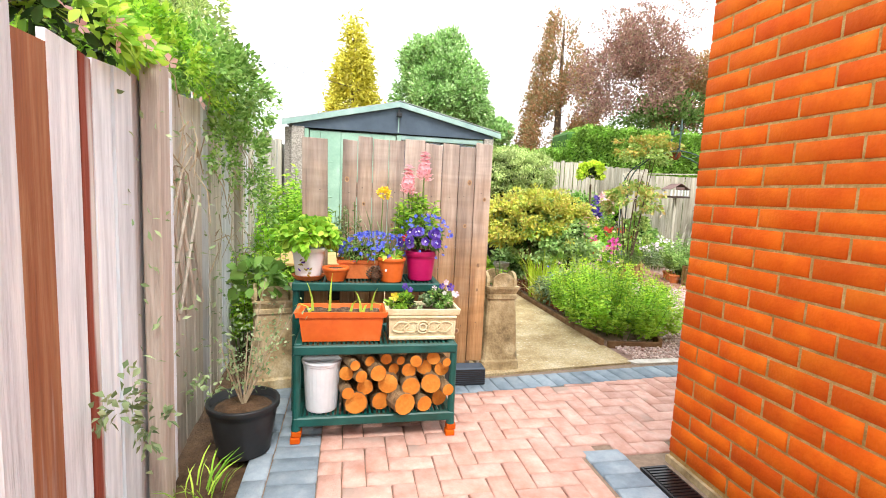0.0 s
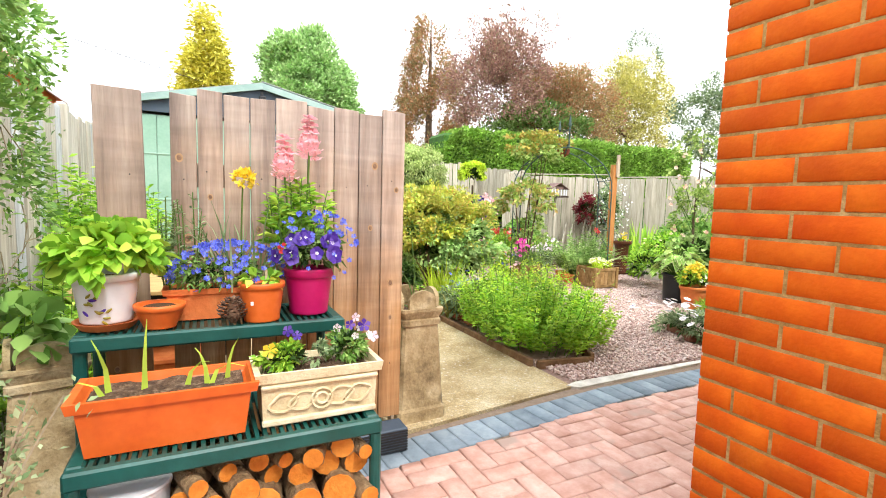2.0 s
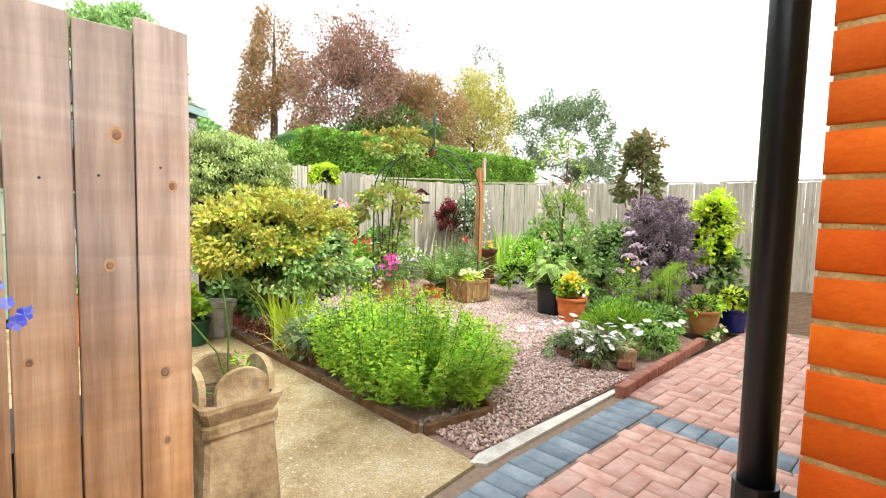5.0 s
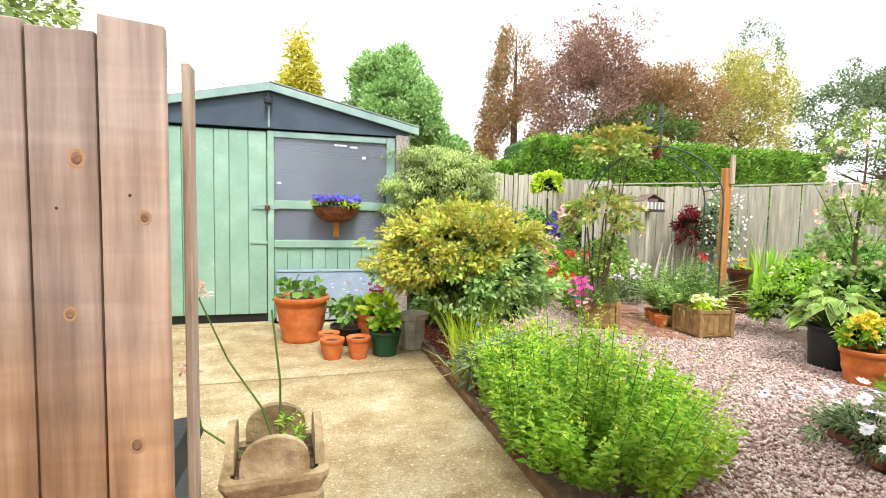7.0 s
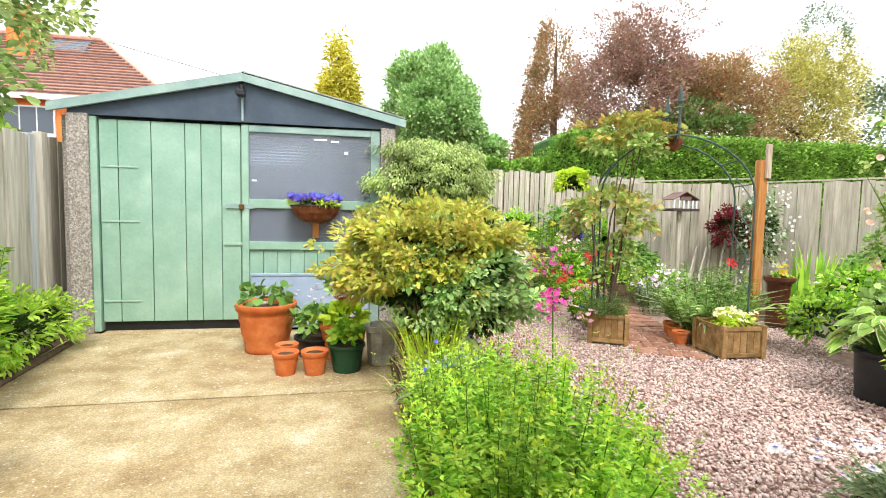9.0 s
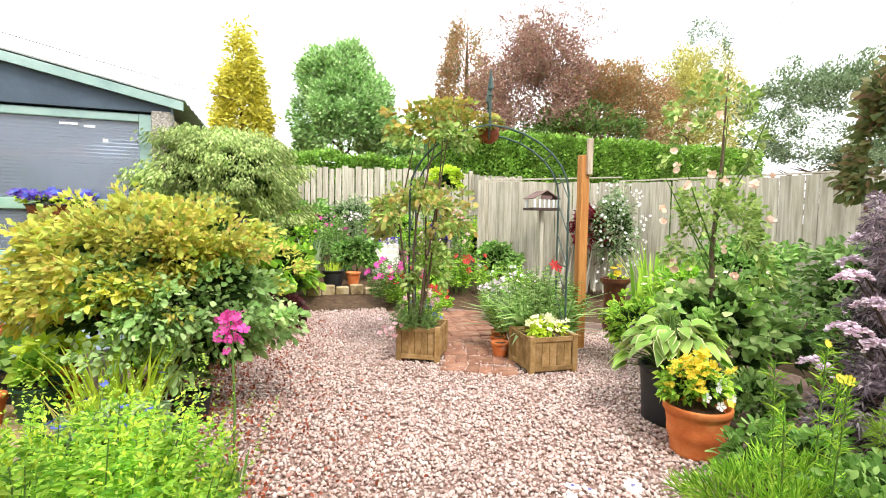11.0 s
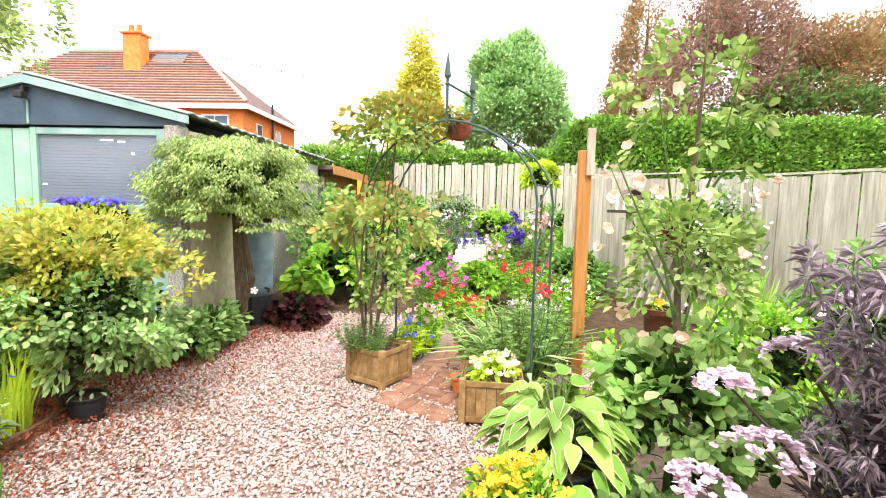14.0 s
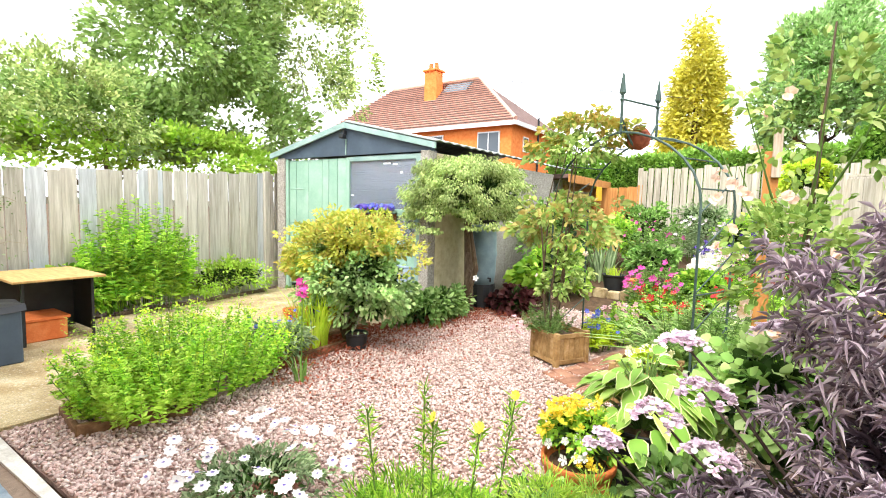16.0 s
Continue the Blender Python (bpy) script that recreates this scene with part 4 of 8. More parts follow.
# ---- neighbour's house ----
def house():
    g = thing("house", "orange brick semi-detached house with red tiled hipped roof", "house", (-1.18, -0.64, -0.28))
    g.scale = (1.2, 1.2, 1.2)
    x0, x1, y0, y1, e = -18.2, -4.55, 25.0, 31.4, 5.75
    bm = box(x0, x1, y0, y1, 0, e)
    part("wall", bm, HOUSE_BRICK, g)
    ov = 0.35
    A, B, C, D = Vector((x0 - ov, y0 - ov, e)), Vector((x1 + ov, y0 - ov, e)), Vector((x1 + ov, y1 + ov, e)), Vector((x0 - ov, y1 + ov, e))
    P, Q = Vector((-15.1, 28.2, 9.05)), Vector((-8.4, 28.2, 9.05))
    for name, quad, mat in (("roof_slope", (A, B, Q, P), ROOF_TILE), ("roof_hip", (B, C, Q), ROOF_DARK), ("roof_slope", (C, D, P, Q), ROOF_TILE), ("roof_hip", (D, A, P), ROOF_DARK)):
        bm = bmesh.new()
        bm.faces.new([bm.verts.new(v) for v in quad])
        ob = part(name, bm, mat, g)
        ob.modifiers.new("thickness", "SOLIDIFY").thickness = 0.1
    n = 20
    for i in range(n):
        t0, t1 = i / n, (i + 1) / n
        a, b = A.lerp(P, t0), B.lerp(Q, t0)
        c, d = B.lerp(Q, t1), A.lerp(P, t1)
        up = Vector((0, -0.07, 0.17))
        bm = bmesh.new()
        v = [bm.verts.new(q) for q in (a + up, b + up, c + up * 0.4, d + up * 0.4)]
        w = [bm.verts.new(q) for q in (a, b)]
        bm.faces.new(v)
        bm.faces.new((w[0], w[1], v[1], v[0]))
        part("tile_course", bm, ROOF_TILE, g)
        part("tile_lip", tube([a + up * 0.6, b + up * 0.6], 0.035, 4), ROOF_DARK, g)
    bm = tube([B + Vector((0, 0, 0.1)), Q + Vector((0, 0, 0.1))], 0.12, 6)
    part("hip_ridge", bm, ROOF_TILE, g)
    part("ridge", tube([P + Vector((0, 0, 0.08)), Q + Vector((0, 0, 0.08))], 0.12, 6), ROOF_TILE, g)
    part("fascia", box(x0 - ov, x1 + ov, y0 - ov - 0.06, y0 - ov, e - 0.2, e + 0.02), UPVC, g)
    part("fascia", box(x1 + ov, x1 + ov + 0.06, y0 - ov, y1 + ov, e - 0.2, e + 0.02), UPVC, g)
    ch = part("chimney", box(-11.4, -10.5, 26.7, 27.4, 7.0, 9.5, 0.03), HOUSE_BRICK, g)
    part("flaunching", box(-11.5, -10.4, 26.6, 27.5, 9.5, 9.62, 0.03), HOUSE_BRICK, ch)
    for x in (-11.15, -10.75):
        part("chimney_pot", lathe([(0.15, 9.62), (0.12, 10.02)], 10, at=(x, 27.05, 0)), TERRA, ch)
    roof_light = part("skylight", box(-0.95, 0.95, -0.02, 0.06, -0.5, 0.5, 0.02), DARK, g)
    ang = math.atan2(28.2 - (y0 - ov), 9.05 - e)
    roof_light.matrix_local = Matrix.Translation((-9.5, 27.45, 8.52)) @ Matrix.Rotation(-ang, 4, "X")
    part("pane", box(-0.85, 0.85, -0.03, -0.022, -0.42, 0.42), GLASS_FAR, roof_light)

    def win(x0, x1, z0, z1):
        w = part("window", box(x0, x1, 24.93, 25.0, z0, z1), UPVC, g)
        n_ = max(2, round((x1 - x0) / 0.6))
        for i in range(n_):
            a = x0 + 0.06 + i * (x1 - x0 - 0.06) / n_
            part("pane", box(a, a + (x1 - x0 - 0.06) / n_ - 0.06, 24.915, 24.928, z0 + 0.07, z1 - 0.07), GLASS_FAR, w)
        part("sill", box(x0 - 0.06, x1 + 0.06, 24.85, 24.93, z0 - 0.08, z0), UPVC, w)
    win(-6.5, -5.2, 4.2, 5.35)
    win(-10.6, -8.7, 4.2, 5.35)
    win(-15.0, -13.5, 4.2, 5.35)
    for y in (26.3, 28.6):
        w = part("window", box(x1, x1 + 0.06, y, y + 0.6, 4.4, 5.2), UPVC, g)
        part("pane", box(x1 + 0.061, x1 + 0.07, y + 0.06, y + 0.54, 4.46, 5.14), GLASS_FAR, w)
    part("soil_pipe", tube([(x1 + 0.12, 28.0, 0), (x1 + 0.12, 28.0, 6.4)], 0.06, 8), PIPE_BLACK, g)


GLASS_FAR = bpy.data.materials.new("window_glass")
GLASS_FAR.use_nodes = True
GLASS_FAR.node_tree.nodes["Principled BSDF"].inputs["Base Color"].default_value = (0.08, 0.1, 0.12, 1)
GLASS_FAR.node_tree.nodes["Principled BSDF"].inputs["Roughness"].default_value = 0.08
house()


# ---- trees ----
def tree(name, label, base, trunk_h, trunk_r, crowns, reach, seed, n_limbs=9, bark=None):
    """crowns: (count, centre, radii, leaf size, material, clumps, clump size)."""
    g = thing(name, label, "tree", base)
    limbs("trunk", (0, 0, 0), trunk_h, trunk_r, reach, n_limbs, bark or BARK, g, seed)
    for n, c, r, s, m, k, cl in crowns:
        p, d = blob_points(n, c, r, k, cl)
        leaf_cloud("crown", p, d, s, m, g, width=0.6)
    return g


def conifer(label, base, h, r, n, size, mat, power=0.8, clumps=110, clump=0.1, droop=0.0):
    g = thing("conifer", label, "tree", base)
    part("trunk", tube([(0, 0, 0), (0, 0, h * 0.5), (0, 0, h * 0.97)], [r * 0.12, r * 0.07, 0.02], 8), BARK, g)
    p, d = cone_points(n, (0, 0, h * 0.08), h * 0.9, r, power, clumps, clump)
    leaf_cloud("crown", p, d - (0, 0, droop), size, mat, g, width=0.4)


conifer("tall golden-yellow conifer with drooping sprays", (1.2, 45, 0), 16.0, 2.9, 30000, 0.46, GOLD, 0.7, 300, 0.1, 0.6)
tree("maple_tree", "large round fresh green broadleaf tree", (9.2, 47, 0), 9, 0.5, [(40000, (0, 0, 10.0), (4.6, 4.2, 6.1), 0.36, TREE_G, 190, 0.18), (3000, (5.2, 0.5, 6.8), (2.8, 2.4, 2.8), 0.5, TREE_G, 36, 0.28)], (3.4, 3, 4.2), 4)
conifer("tall grey and rust coloured conifer", (17.7, 38.1, 0), 16.6, 3.9, 44000, 0.28, RUST, 0.5, 220, 0.08)
tree("copper_beech", "broad copper-leaved tree with sky showing through", (21, 29, 0), 7, 0.4, [(17000, (-2.0, 0, 8.6), (4.1, 3, 4.4), 0.18, COPPER, 280, 0.15), (20000, (3.0, 0, 7.4), (5.4, 3, 3.9), 0.18, RUST, 280, 0.16), (9000, (0.8, -1, 5.2), (5.4, 2.5, 2.8), 0.2, GREEN_D, 120, 0.16), (1600, (-1.0, 0, 12.4), (4.0, 2.5, 1.8), 0.13, COPPER, 60, 0.1), (6000, (-2.0, 0, 8.4), (2.3, 2, 2.5), 0.18, COPPER, 60, 0.28), (6000, (2.6, 0, 7.4), (3.2, 2, 2.3), 0.18, RUST, 60, 0.28)], (3.5, 2.5, 3.5), 5, 14)
tree("willow_tree", "tall airy yellow-green tree", (32, 30, 0), 8, 0.3, [(20000, (0, 0, 8.4), (3.6, 3, 5.0), 0.18, YELLOW_TREE, 180, 0.2), (4500, (0, 0, 8.2), (2.0, 2, 3.0), 0.18, YELLOW_TREE, 60, 0.3), (1500, (0.6, 0, 13.0), (2.2, 1.5, 2.6), 0.14, HAW, 60, 0.14)], (2.4, 2, 3.5), 6, 12)
tree("hawthorn_tree", "spreading mid-green tree with open crown", (31, 20.5, 0), 4, 0.3, [(20000, (0, 0, 5.9), (5.6, 3, 3.7), 0.16, HAW, 190, 0.13), (5000, (5, 1, 3.8), (2.8, 2, 2.0), 0.18, HAW, 60, 0.2)], (3.5, 2, 2.0), 7, 12)
tree("ash_tree", "airy pale green tree behind the side fence", (-3.3, 10.5, 0), 3.4, 0.14, [(16000, (0.6, -2.6, 4.6), (1.4, 1.7, 2.3), 0.13, WILLOW, 150, 0.18), (13000, (0.4, -0.3, 4.9), (1.4, 2.6, 2.4), 0.11, COT, 180, 0.13), (3500, (0.8, -1.8, 2.9), (1.2, 1.7, 1.0), 0.13, WILLOW, 50, 0.22)], (1.2, 2.0, 1.9), 8, 14, surface("pale_bark", ["8a8270", "a59d8a"], 9, 0.9))
tree("elder_tree", "dense green tree crowding over the fence", (-2.7, 6.4, 0), 2.6, 0.1, [(9000, (0.3, -0.2, 2.55), (1.0, 1.9, 0.85), 0.11, WILLOW, 110, 0.2), (5000, (0.9, 1.0, 2.1), (0.6, 2.5, 0.55), 0.1, LIME2, 80, 0.2), (2500, (0.4, -1.9, 2.2), (0.7, 0.9, 0.6), 0.11, COT, 40, 0.22), (3800, (1.75, -1.3, 2.6), (0.55, 1.5, 0.75), 0.06, COT, 130, 0.12)], (0.8, 1.5, 1.0), 9, 10)

# ---- by the house: screen, shelves, pots ----
def screen():
    g = thing("board_screen", "upright brown plank screen with knots, uneven tops", "screen", (0, 3.3, 0))
    rr = random.Random(4)
    edges = [(0.655, 0.80, 0.008), (0.865, 0.95, 0), (0.955, 1.04, 0), (1.045, 1.135, 0), (1.14, 1.23, 0), (1.235, 1.355, 0), (1.36, 1.465, 0), (1.47, 1.572, 0), (1.577, 1.677, 0), (1.682, 1.785, 0)]
    for a, b, lean in edges:
        bm = bmesh.new()
        board(bm, a, 0, b + 0.001, 0, 0.1 + rr.uniform(-0.02, 0.02), 1.5 + rr.uniform(-0.015, 0.015), 0.02, rr, -lean * 3)
        bmesh.ops.recalc_face_normals(bm, faces=bm.faces)
        bmesh.ops.bevel(bm, geom=list(bm.edges), offset=0.002, segments=1, affect="EDGES")
        plank = part("plank", bm, SAWN, g)
        for i in range(rr.choice((2, 3, 3))):
            x, z = rr.uniform(a + 0.025, b - 0.025), rr.uniform(0.3 + i * 0.38, 0.62 + i * 0.38)
            kr = rr.uniform(0.006, 0.0125)
            for nm, r0, r1, lift, mt in (("knot_ring", kr * 1.35, kr * 1.2, 0.0008, KNOT_RING), ("knot", kr, kr * 0.5, 0.0018, KNOT)):
                bm = lathe([(r0, 0), (r1, lift), (0.0005, lift * 0.6)], 12)
                bmesh.ops.transform(bm, matrix=Matrix.Translation((x, 0.0003, z)) @ Matrix.Rotation(radians(90), 4, "X") @ Matrix.Diagonal((1, 1.25, 1, 1)), verts=bm.verts)
                part(nm, bm, mt, plank)
        for z in (0.35, 1.2):
            bm = lathe([(0.003, 0), (0.002, 0.0015)], 8)
            bmesh.ops.transform(bm, matrix=Matrix.Translation(((a + b) / 2 + rr.uniform(-0.015, 0.015), 0.0003, z + rr.uniform(-0.03, 0.03))) @ Matrix.Rotation(radians(90), 4, "X"), verts=bm.verts)
            part("nail", bm, DARK, plank)
    for z in (0.3, 1.15):
        part("rail", box(0.866, 1.77, 0.03, 0.075, z, z + 0.09, 0.004), WOOD, g)
    for x in (0.69, 0.88, 1.66):
        part("post", box(x, x + 0.07, 0.078, 0.15, 0, 1.42, 0.005), WOOD, g)
    part("batten", box(1.787, 1.803, 0.11, 0.16, 0.0, 1.48, 0.003), WOOD, g)
    part("batten", box(1.66, 1.68, 0.16, 0.2, 0.0, 1.49, 0.003), POST_WOOD, g)


KNOT = surface("dark_knot", ["6e5240", "8e7058"], 60, 0.8)
KNOT_RING = surface("knot_ring", ["a4825e", "b4926e"], 40, 0.8)
screen()


def shelf_unit():
    g = thing("plant_stand", "dark green plastic tiered shelving holding pots and logs", "shelf", (1.055, 2.76, 0))

    def shelf(x0, x1, y0, y1, z):
        s = part("shelf", box(x0, x1, y0, y0 + 0.03, z - 0.045, z, 0.006), GREEN_PLASTIC, g)
        part("rim", box(x0, x1, y1 - 0.03, y1, z - 0.045, z, 0.006), GREEN_PLASTIC, s)
        part("rim", box(x0, x0 + 0.04, y0 + 0.031, y1 - 0.031, z - 0.045, z, 0.006), GREEN_PLASTIC, s)
        part("rim", box(x1 - 0.04, x1, y0 + 0.031, y1 - 0.031, z - 0.045, z, 0.006), GREEN_PLASTIC, s)
        n = int((x1 - x0 - 0.08) / 0.022)
        for i in range(n):
            x = x0 + 0.045 + i * 0.022
            part("slat", box(x, x + 0.011, y0 + 0.031, y1 - 0.031, z - 0.02, z - 0.004), GREEN_PLASTIC, s)
    shelf(-0.385, 0.385, -0.2, 0.2, 0.125)
    shelf(-0.385, 0.385, -0.2, 0.2, 0.47)
    shelf(-0.43, 0.36, 0.14, 0.47, 0.70)
    for x in (-0.37, 0.37):
        for y in (-0.18, 0.18):
            part("leg", lathe([(0.022, 0.06), (0.022, 0.08), (0.018, 0.12), (0.018, 0.425)], 12, at=(x, y, 0)), GREEN_PLASTIC, g, smooth=False)
    for x in (-0.41, 0.34):
        for y in (0.17, 0.44):
            part("leg", lathe([(0.02, 0.0), (0.018, 0.66)], 12, at=(x, y, 0)), GREEN_PLASTIC, g)
    for x in (-0.37, 0.37):
        part("foot_block", box(x - 0.025, x + 0.02, -0.205, -0.16, 0, 0.03, 0.004), BRICK, g, "broken brick under the leg")
        part("foot_block", box(x - 0.02, x + 0.025, -0.2, -0.155, 0.03, 0.06, 0.004), BRICK, g, "broken brick under the leg")


shelf_unit()


def logs():
    rr = random.Random(12)
    rows = [(0.125, [(0.96, 0.055), (1.08, 0.045), (1.19, 0.055), (1.29, 0.04), (1.375, 0.045)]), (0.215, [(0.92, 0.03), (1.0, 0.04), (1.11, 0.05), (1.22, 0.045), (1.32, 0.05), (1.40, 0.03)]),
            (0.295, [(0.91, 0.035), (0.98, 0.03), (1.06, 0.04), (1.14, 0.03), (1.21, 0.035), (1.29, 0.04), (1.375, 0.04)]), (0.355, [(0.95, 0.025), (1.02, 0.025), (1.1, 0.028), (1.17, 0.022), (1.24, 0.03), (1.33, 0.035), (1.39, 0.022)])]
    for z, items in rows:
        for x, r in items:
            g = thing("log", "cut firewood log with orange sawn end", "log", (x, 2.60 + rr.uniform(-0.07, 0.04), z + r * 0.95 + (0 if z > 0.13 else 0.002)), rr.uniform(-24, 24), group="stacked firewood")
            L = 0.34
            bm = lathe([(r * rr.uniform(0.95, 1.05), i * L / 4) for i in range(5)], 12)
            for v in bm.verts:
                v.co.x *= 1 + 0.1 * math.sin(v.co.y * 90)
            bmesh.ops.transform(bm, matrix=Matrix.Rotation(radians(-90), 4, "X"), verts=bm.verts)
            part("bark", bm, LOG_BARK, g)
            e = lathe([(r * 0.97, 0), (r * 0.95, 0.003)], 12)
            bmesh.ops.transform(e, matrix=Matrix.Rotation(radians(90), 4, "X"), verts=e.verts)
            part("sawn_end", e, LOG_END, g, "orange sawn end")


logs()


def bucket():
    g = thing("bucket", "white plastic bucket upturned on the lower shelf", "bucket", (0.795, 2.67, 0.127))
    part("body", lathe([(0.072, 0), (0.075, 0.005), (0.088, 0.225), (0.092, 0.228), (0.092, 0.245), (0.088, 0.245), (0.085, 0.235), (0.001, 0.235)], 28), WHITE_PLASTIC, g, smooth=False)
    part("lip", lathe([(0.094, 0.236), (0.096, 0.242), (0.094, 0.248)], 28), WHITE_PLASTIC, g)


bucket()


def trough(name, label, x, y, z, w, d, h, mat, taper=0.86, carved=False):
    g = thing(name, label, "planter", (x, y, z))
    bm = bmesh.new()
    rings = []
    for k, zz in ((taper, 0), (0.93, h * 0.8), (1.0, h * 0.82), (1.03, h), (0.94, h), (0.9, h * 0.85), (0.86, h * 0.8)):
        rings.append([bm.verts.new((sx * w / 2 * k, sy * (d / 2 - w / 2 * (1 - k) * 0.6), zz)) for sx, sy in ((-1, -1), (1, -1), (1, 1), (-1, 1))])
    for a, b in zip(rings, rings[1:]):
        for i in range(4):
            bm.faces.new((a[i], a[(i + 1) % 4], b[(i + 1) % 4], b[i]))
    bm.faces.new(rings[0][::-1])
    bm.faces.new(rings[-1])
    bmesh.ops.recalc_face_normals(bm, faces=bm.faces)
    part("body", bm, mat, g)
    s = bmesh.new()
    bmesh.ops.create_grid(s, x_segments=14, y_segments=6, size=0.5, matrix=Matrix.Translation((0, 0, h * 0.87)) @ Matrix.Diagonal((w * 0.86, d * 0.8, 1, 1)))
    for v in s.verts:
        v.co.z += R.uniform(-0.006, 0.006)
    part("soil", s, POT_SOIL, g)
    if carved:
        yf = -d / 2 + w / 2 * 0.05
        part("moulding", box(-w * 0.47, w * 0.47, yf - 0.012, yf, h * 0.70, h * 0.78, 0.004), mat, g)
        part("moulding", box(-w * 0.46, w * 0.46, yf - 0.006, yf + 0.012, 0.0, h * 0.12, 0.004), mat, g)
        for cx in (-0.3, -0.15, 0.15, 0.3):
            pts = [(cx * w + 0.036 * math.cos(t / 16 * 6.28) * (1 + 0.3 * math.sin(t / 16 * 12.6)), yf - 0.004, h * 0.42 + 0.026 * math.sin(t / 16 * 6.28)) for t in range(17)]
            part("scroll", tube(pts, 0.0045, 5), mat, g)
        for r_ in (0.03, 0.016):
            pts = [(r_ * math.cos(t / 16 * 6.28), yf - 0.005, h * 0.42 + r_ * math.sin(t / 16 * 6.28)) for t in range(17)]
            part("rosette", tube(pts, 0.005, 5), mat, g)
    return g


POT_SOIL = surface("potting_soil", ["3c2c20", "5a4634", "8a7660"], 40, 0.95, bump=1.0, grain=160, vary=0.4)
g = trough("trough", "orange plastic window trough with young shoots", 0.885, 2.7, 0.472, 0.42, 0.19, 0.145, TERRA_PLASTIC)
tr = plant("gladiolus_shoots", "thin green sword-like shoots in the orange trough", 0.885, 2.7, 0.595)
rr = random.Random(2)
for x, h, lx in ((-0.14, 0.17, -0.03), (-0.06, 0.2, 0.01), (0.04, 0.1, 0.06), (0.09, 0.12, -0.03), (0.14, 0.14, 0.03), (-0.15, 0.08, -0.09), (0.1, 0.09, 0.09)):
    bm = bmesh.new()
    w = 0.007
    vs = []
    for t in (0, 0.4, 0.75, 1):
        p = Vector((x + lx * t * t, rr.uniform(-0.01, 0.01), h * t - (0.06 * abs(lx) / 0.05 * t ** 4 * 0.5)))
        k = w * (1.1 - t)
        vs.append((bm.verts.new(p + Vector((-k, 0, 0))), bm.verts.new(p + Vector((k, 0.002, 0)))))
    for a, b in zip(vs, vs[1:]):
        bm.faces.new((a[0], a[1], b[1], b[0]))
    part("shoot", bm, GREEN_A, tr)
trough("stone_trough", "cream moulded trough with scrolled relief", 1.275, 2.71, 0.472, 0.36, 0.18, 0.155, CREAM, 0.9, True)
vi = plant("violas", "purple and yellow violas in the cream trough", 1.275, 2.71, 0.61)
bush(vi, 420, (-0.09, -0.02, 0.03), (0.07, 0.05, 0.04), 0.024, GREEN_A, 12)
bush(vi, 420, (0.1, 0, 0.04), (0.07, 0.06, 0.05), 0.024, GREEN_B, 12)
bush(vi, 160, (0.0, 0, 0.03), (0.05, 0.04, 0.04), 0.02, GREEN_C, 8)
c = np.array([(-0.09, -0.03, 0.12), (-0.06, -0.02, 0.10), (0.1, -0.02, 0.12), (0.15, 0, 0.11), (0.13, 0.03, 0.13), (0.07, 0.03, 0.1), (0.17, -0.03, 0.08)])
blooms("flower", c[:4], ups(4, 0.3, (-0.1, -1, 0.3)), 0.019, PURPLE_P, vi)
blooms("flower", c[4:], ups(3, 0.3, (-0.1, -1, 0.3)), 0.017, LILAC_P, vi)
blooms("flower", c[2:5] + (0.01, -0.02, -0.03), ups(3, 0.3, (-0.1, -1, 0.3)), 0.016, WHITE_P, vi)
blooms("flower", np.array([(-0.14, -0.04, 0.07), (-0.12, -0.02, 0.06)]), ups(2, 0.3, (-0.1, -1, 0.3)), 0.022, YEL_P, vi)

TOP = 0.702
pot("olive_pot", "white glazed pot painted with olive sprig on saucer", 0.70, 3.02, 0.092, 0.15, WHITE_PLASTIC, 0.74, z=TOP + 0.022)
part("saucer", lathe([(0.07, TOP), (0.09, TOP + 0.024), (0.085, TOP + 0.024), (0.066, TOP + 0.008), (0.001, TOP + 0.008)], 24, at=(0.70, 3.02, 0)), TERRA).name = "pot_saucer"
tagged(bpy.data.objects["pot_saucer"], "terracotta saucer under the white pot", "saucer")
ol = thing("olive_sprig", "painted olive branch decoration on white pot", "decoration", (0.70, 3.02, TOP + 0.022))
for k in range(12):
    a = radians(-100 + k * 4 - 22)
    z = 0.05 + 0.03 * math.sin(k * 0.5)
    rad = 0.0695 + 0.017 * z / 0.126 + 0.0035
    bm = lathe([(0.007 if k % 4 else 0.008, 0), (0.002, 0.002)], 8)
    bmesh.ops.transform(bm, matrix=Matrix.Translation((rad * math.cos(a), rad * math.sin(a), z + 0.014 * (k % 3 - 1))) @ Matrix.Rotation(a + radians(90), 4, "Z") @ Matrix.Rotation(radians(90), 4, "X") @ Matrix.Rotation(0.7 * (k % 3 - 1), 4, "Z") @ Matrix.Diagonal((1.5, 0.6, 1, 1)), verts=bm.verts)
    part("leaf", bm, surface("painted_olive", ["6a7a20", "a08a28"], 20, 0.4) if k % 4 else PURPLE_P, ol)
hb = plant("broadleaf_plant", "lush light green broad-leaved plant in white pot", 0.70, 3.02, TOP + 0.16)
bush(hb, 420, (0, 0, 0.07), (0.135, 0.12, 0.085), 0.055, GREEN_A, 40, 0.3, width=0.75, curl=0.2, inner=None)
pot("bowl", "small terracotta bowl with seedlings", 0.845, 2.97, 0.072, 0.075, TERRA_PLASTIC, 0.6, 0.25, z=TOP)
trough("clay_trough", "ribbed terracotta trough on upper shelf", 0.985, 3.08, TOP, 0.27, 0.12, 0.105, TERRA)
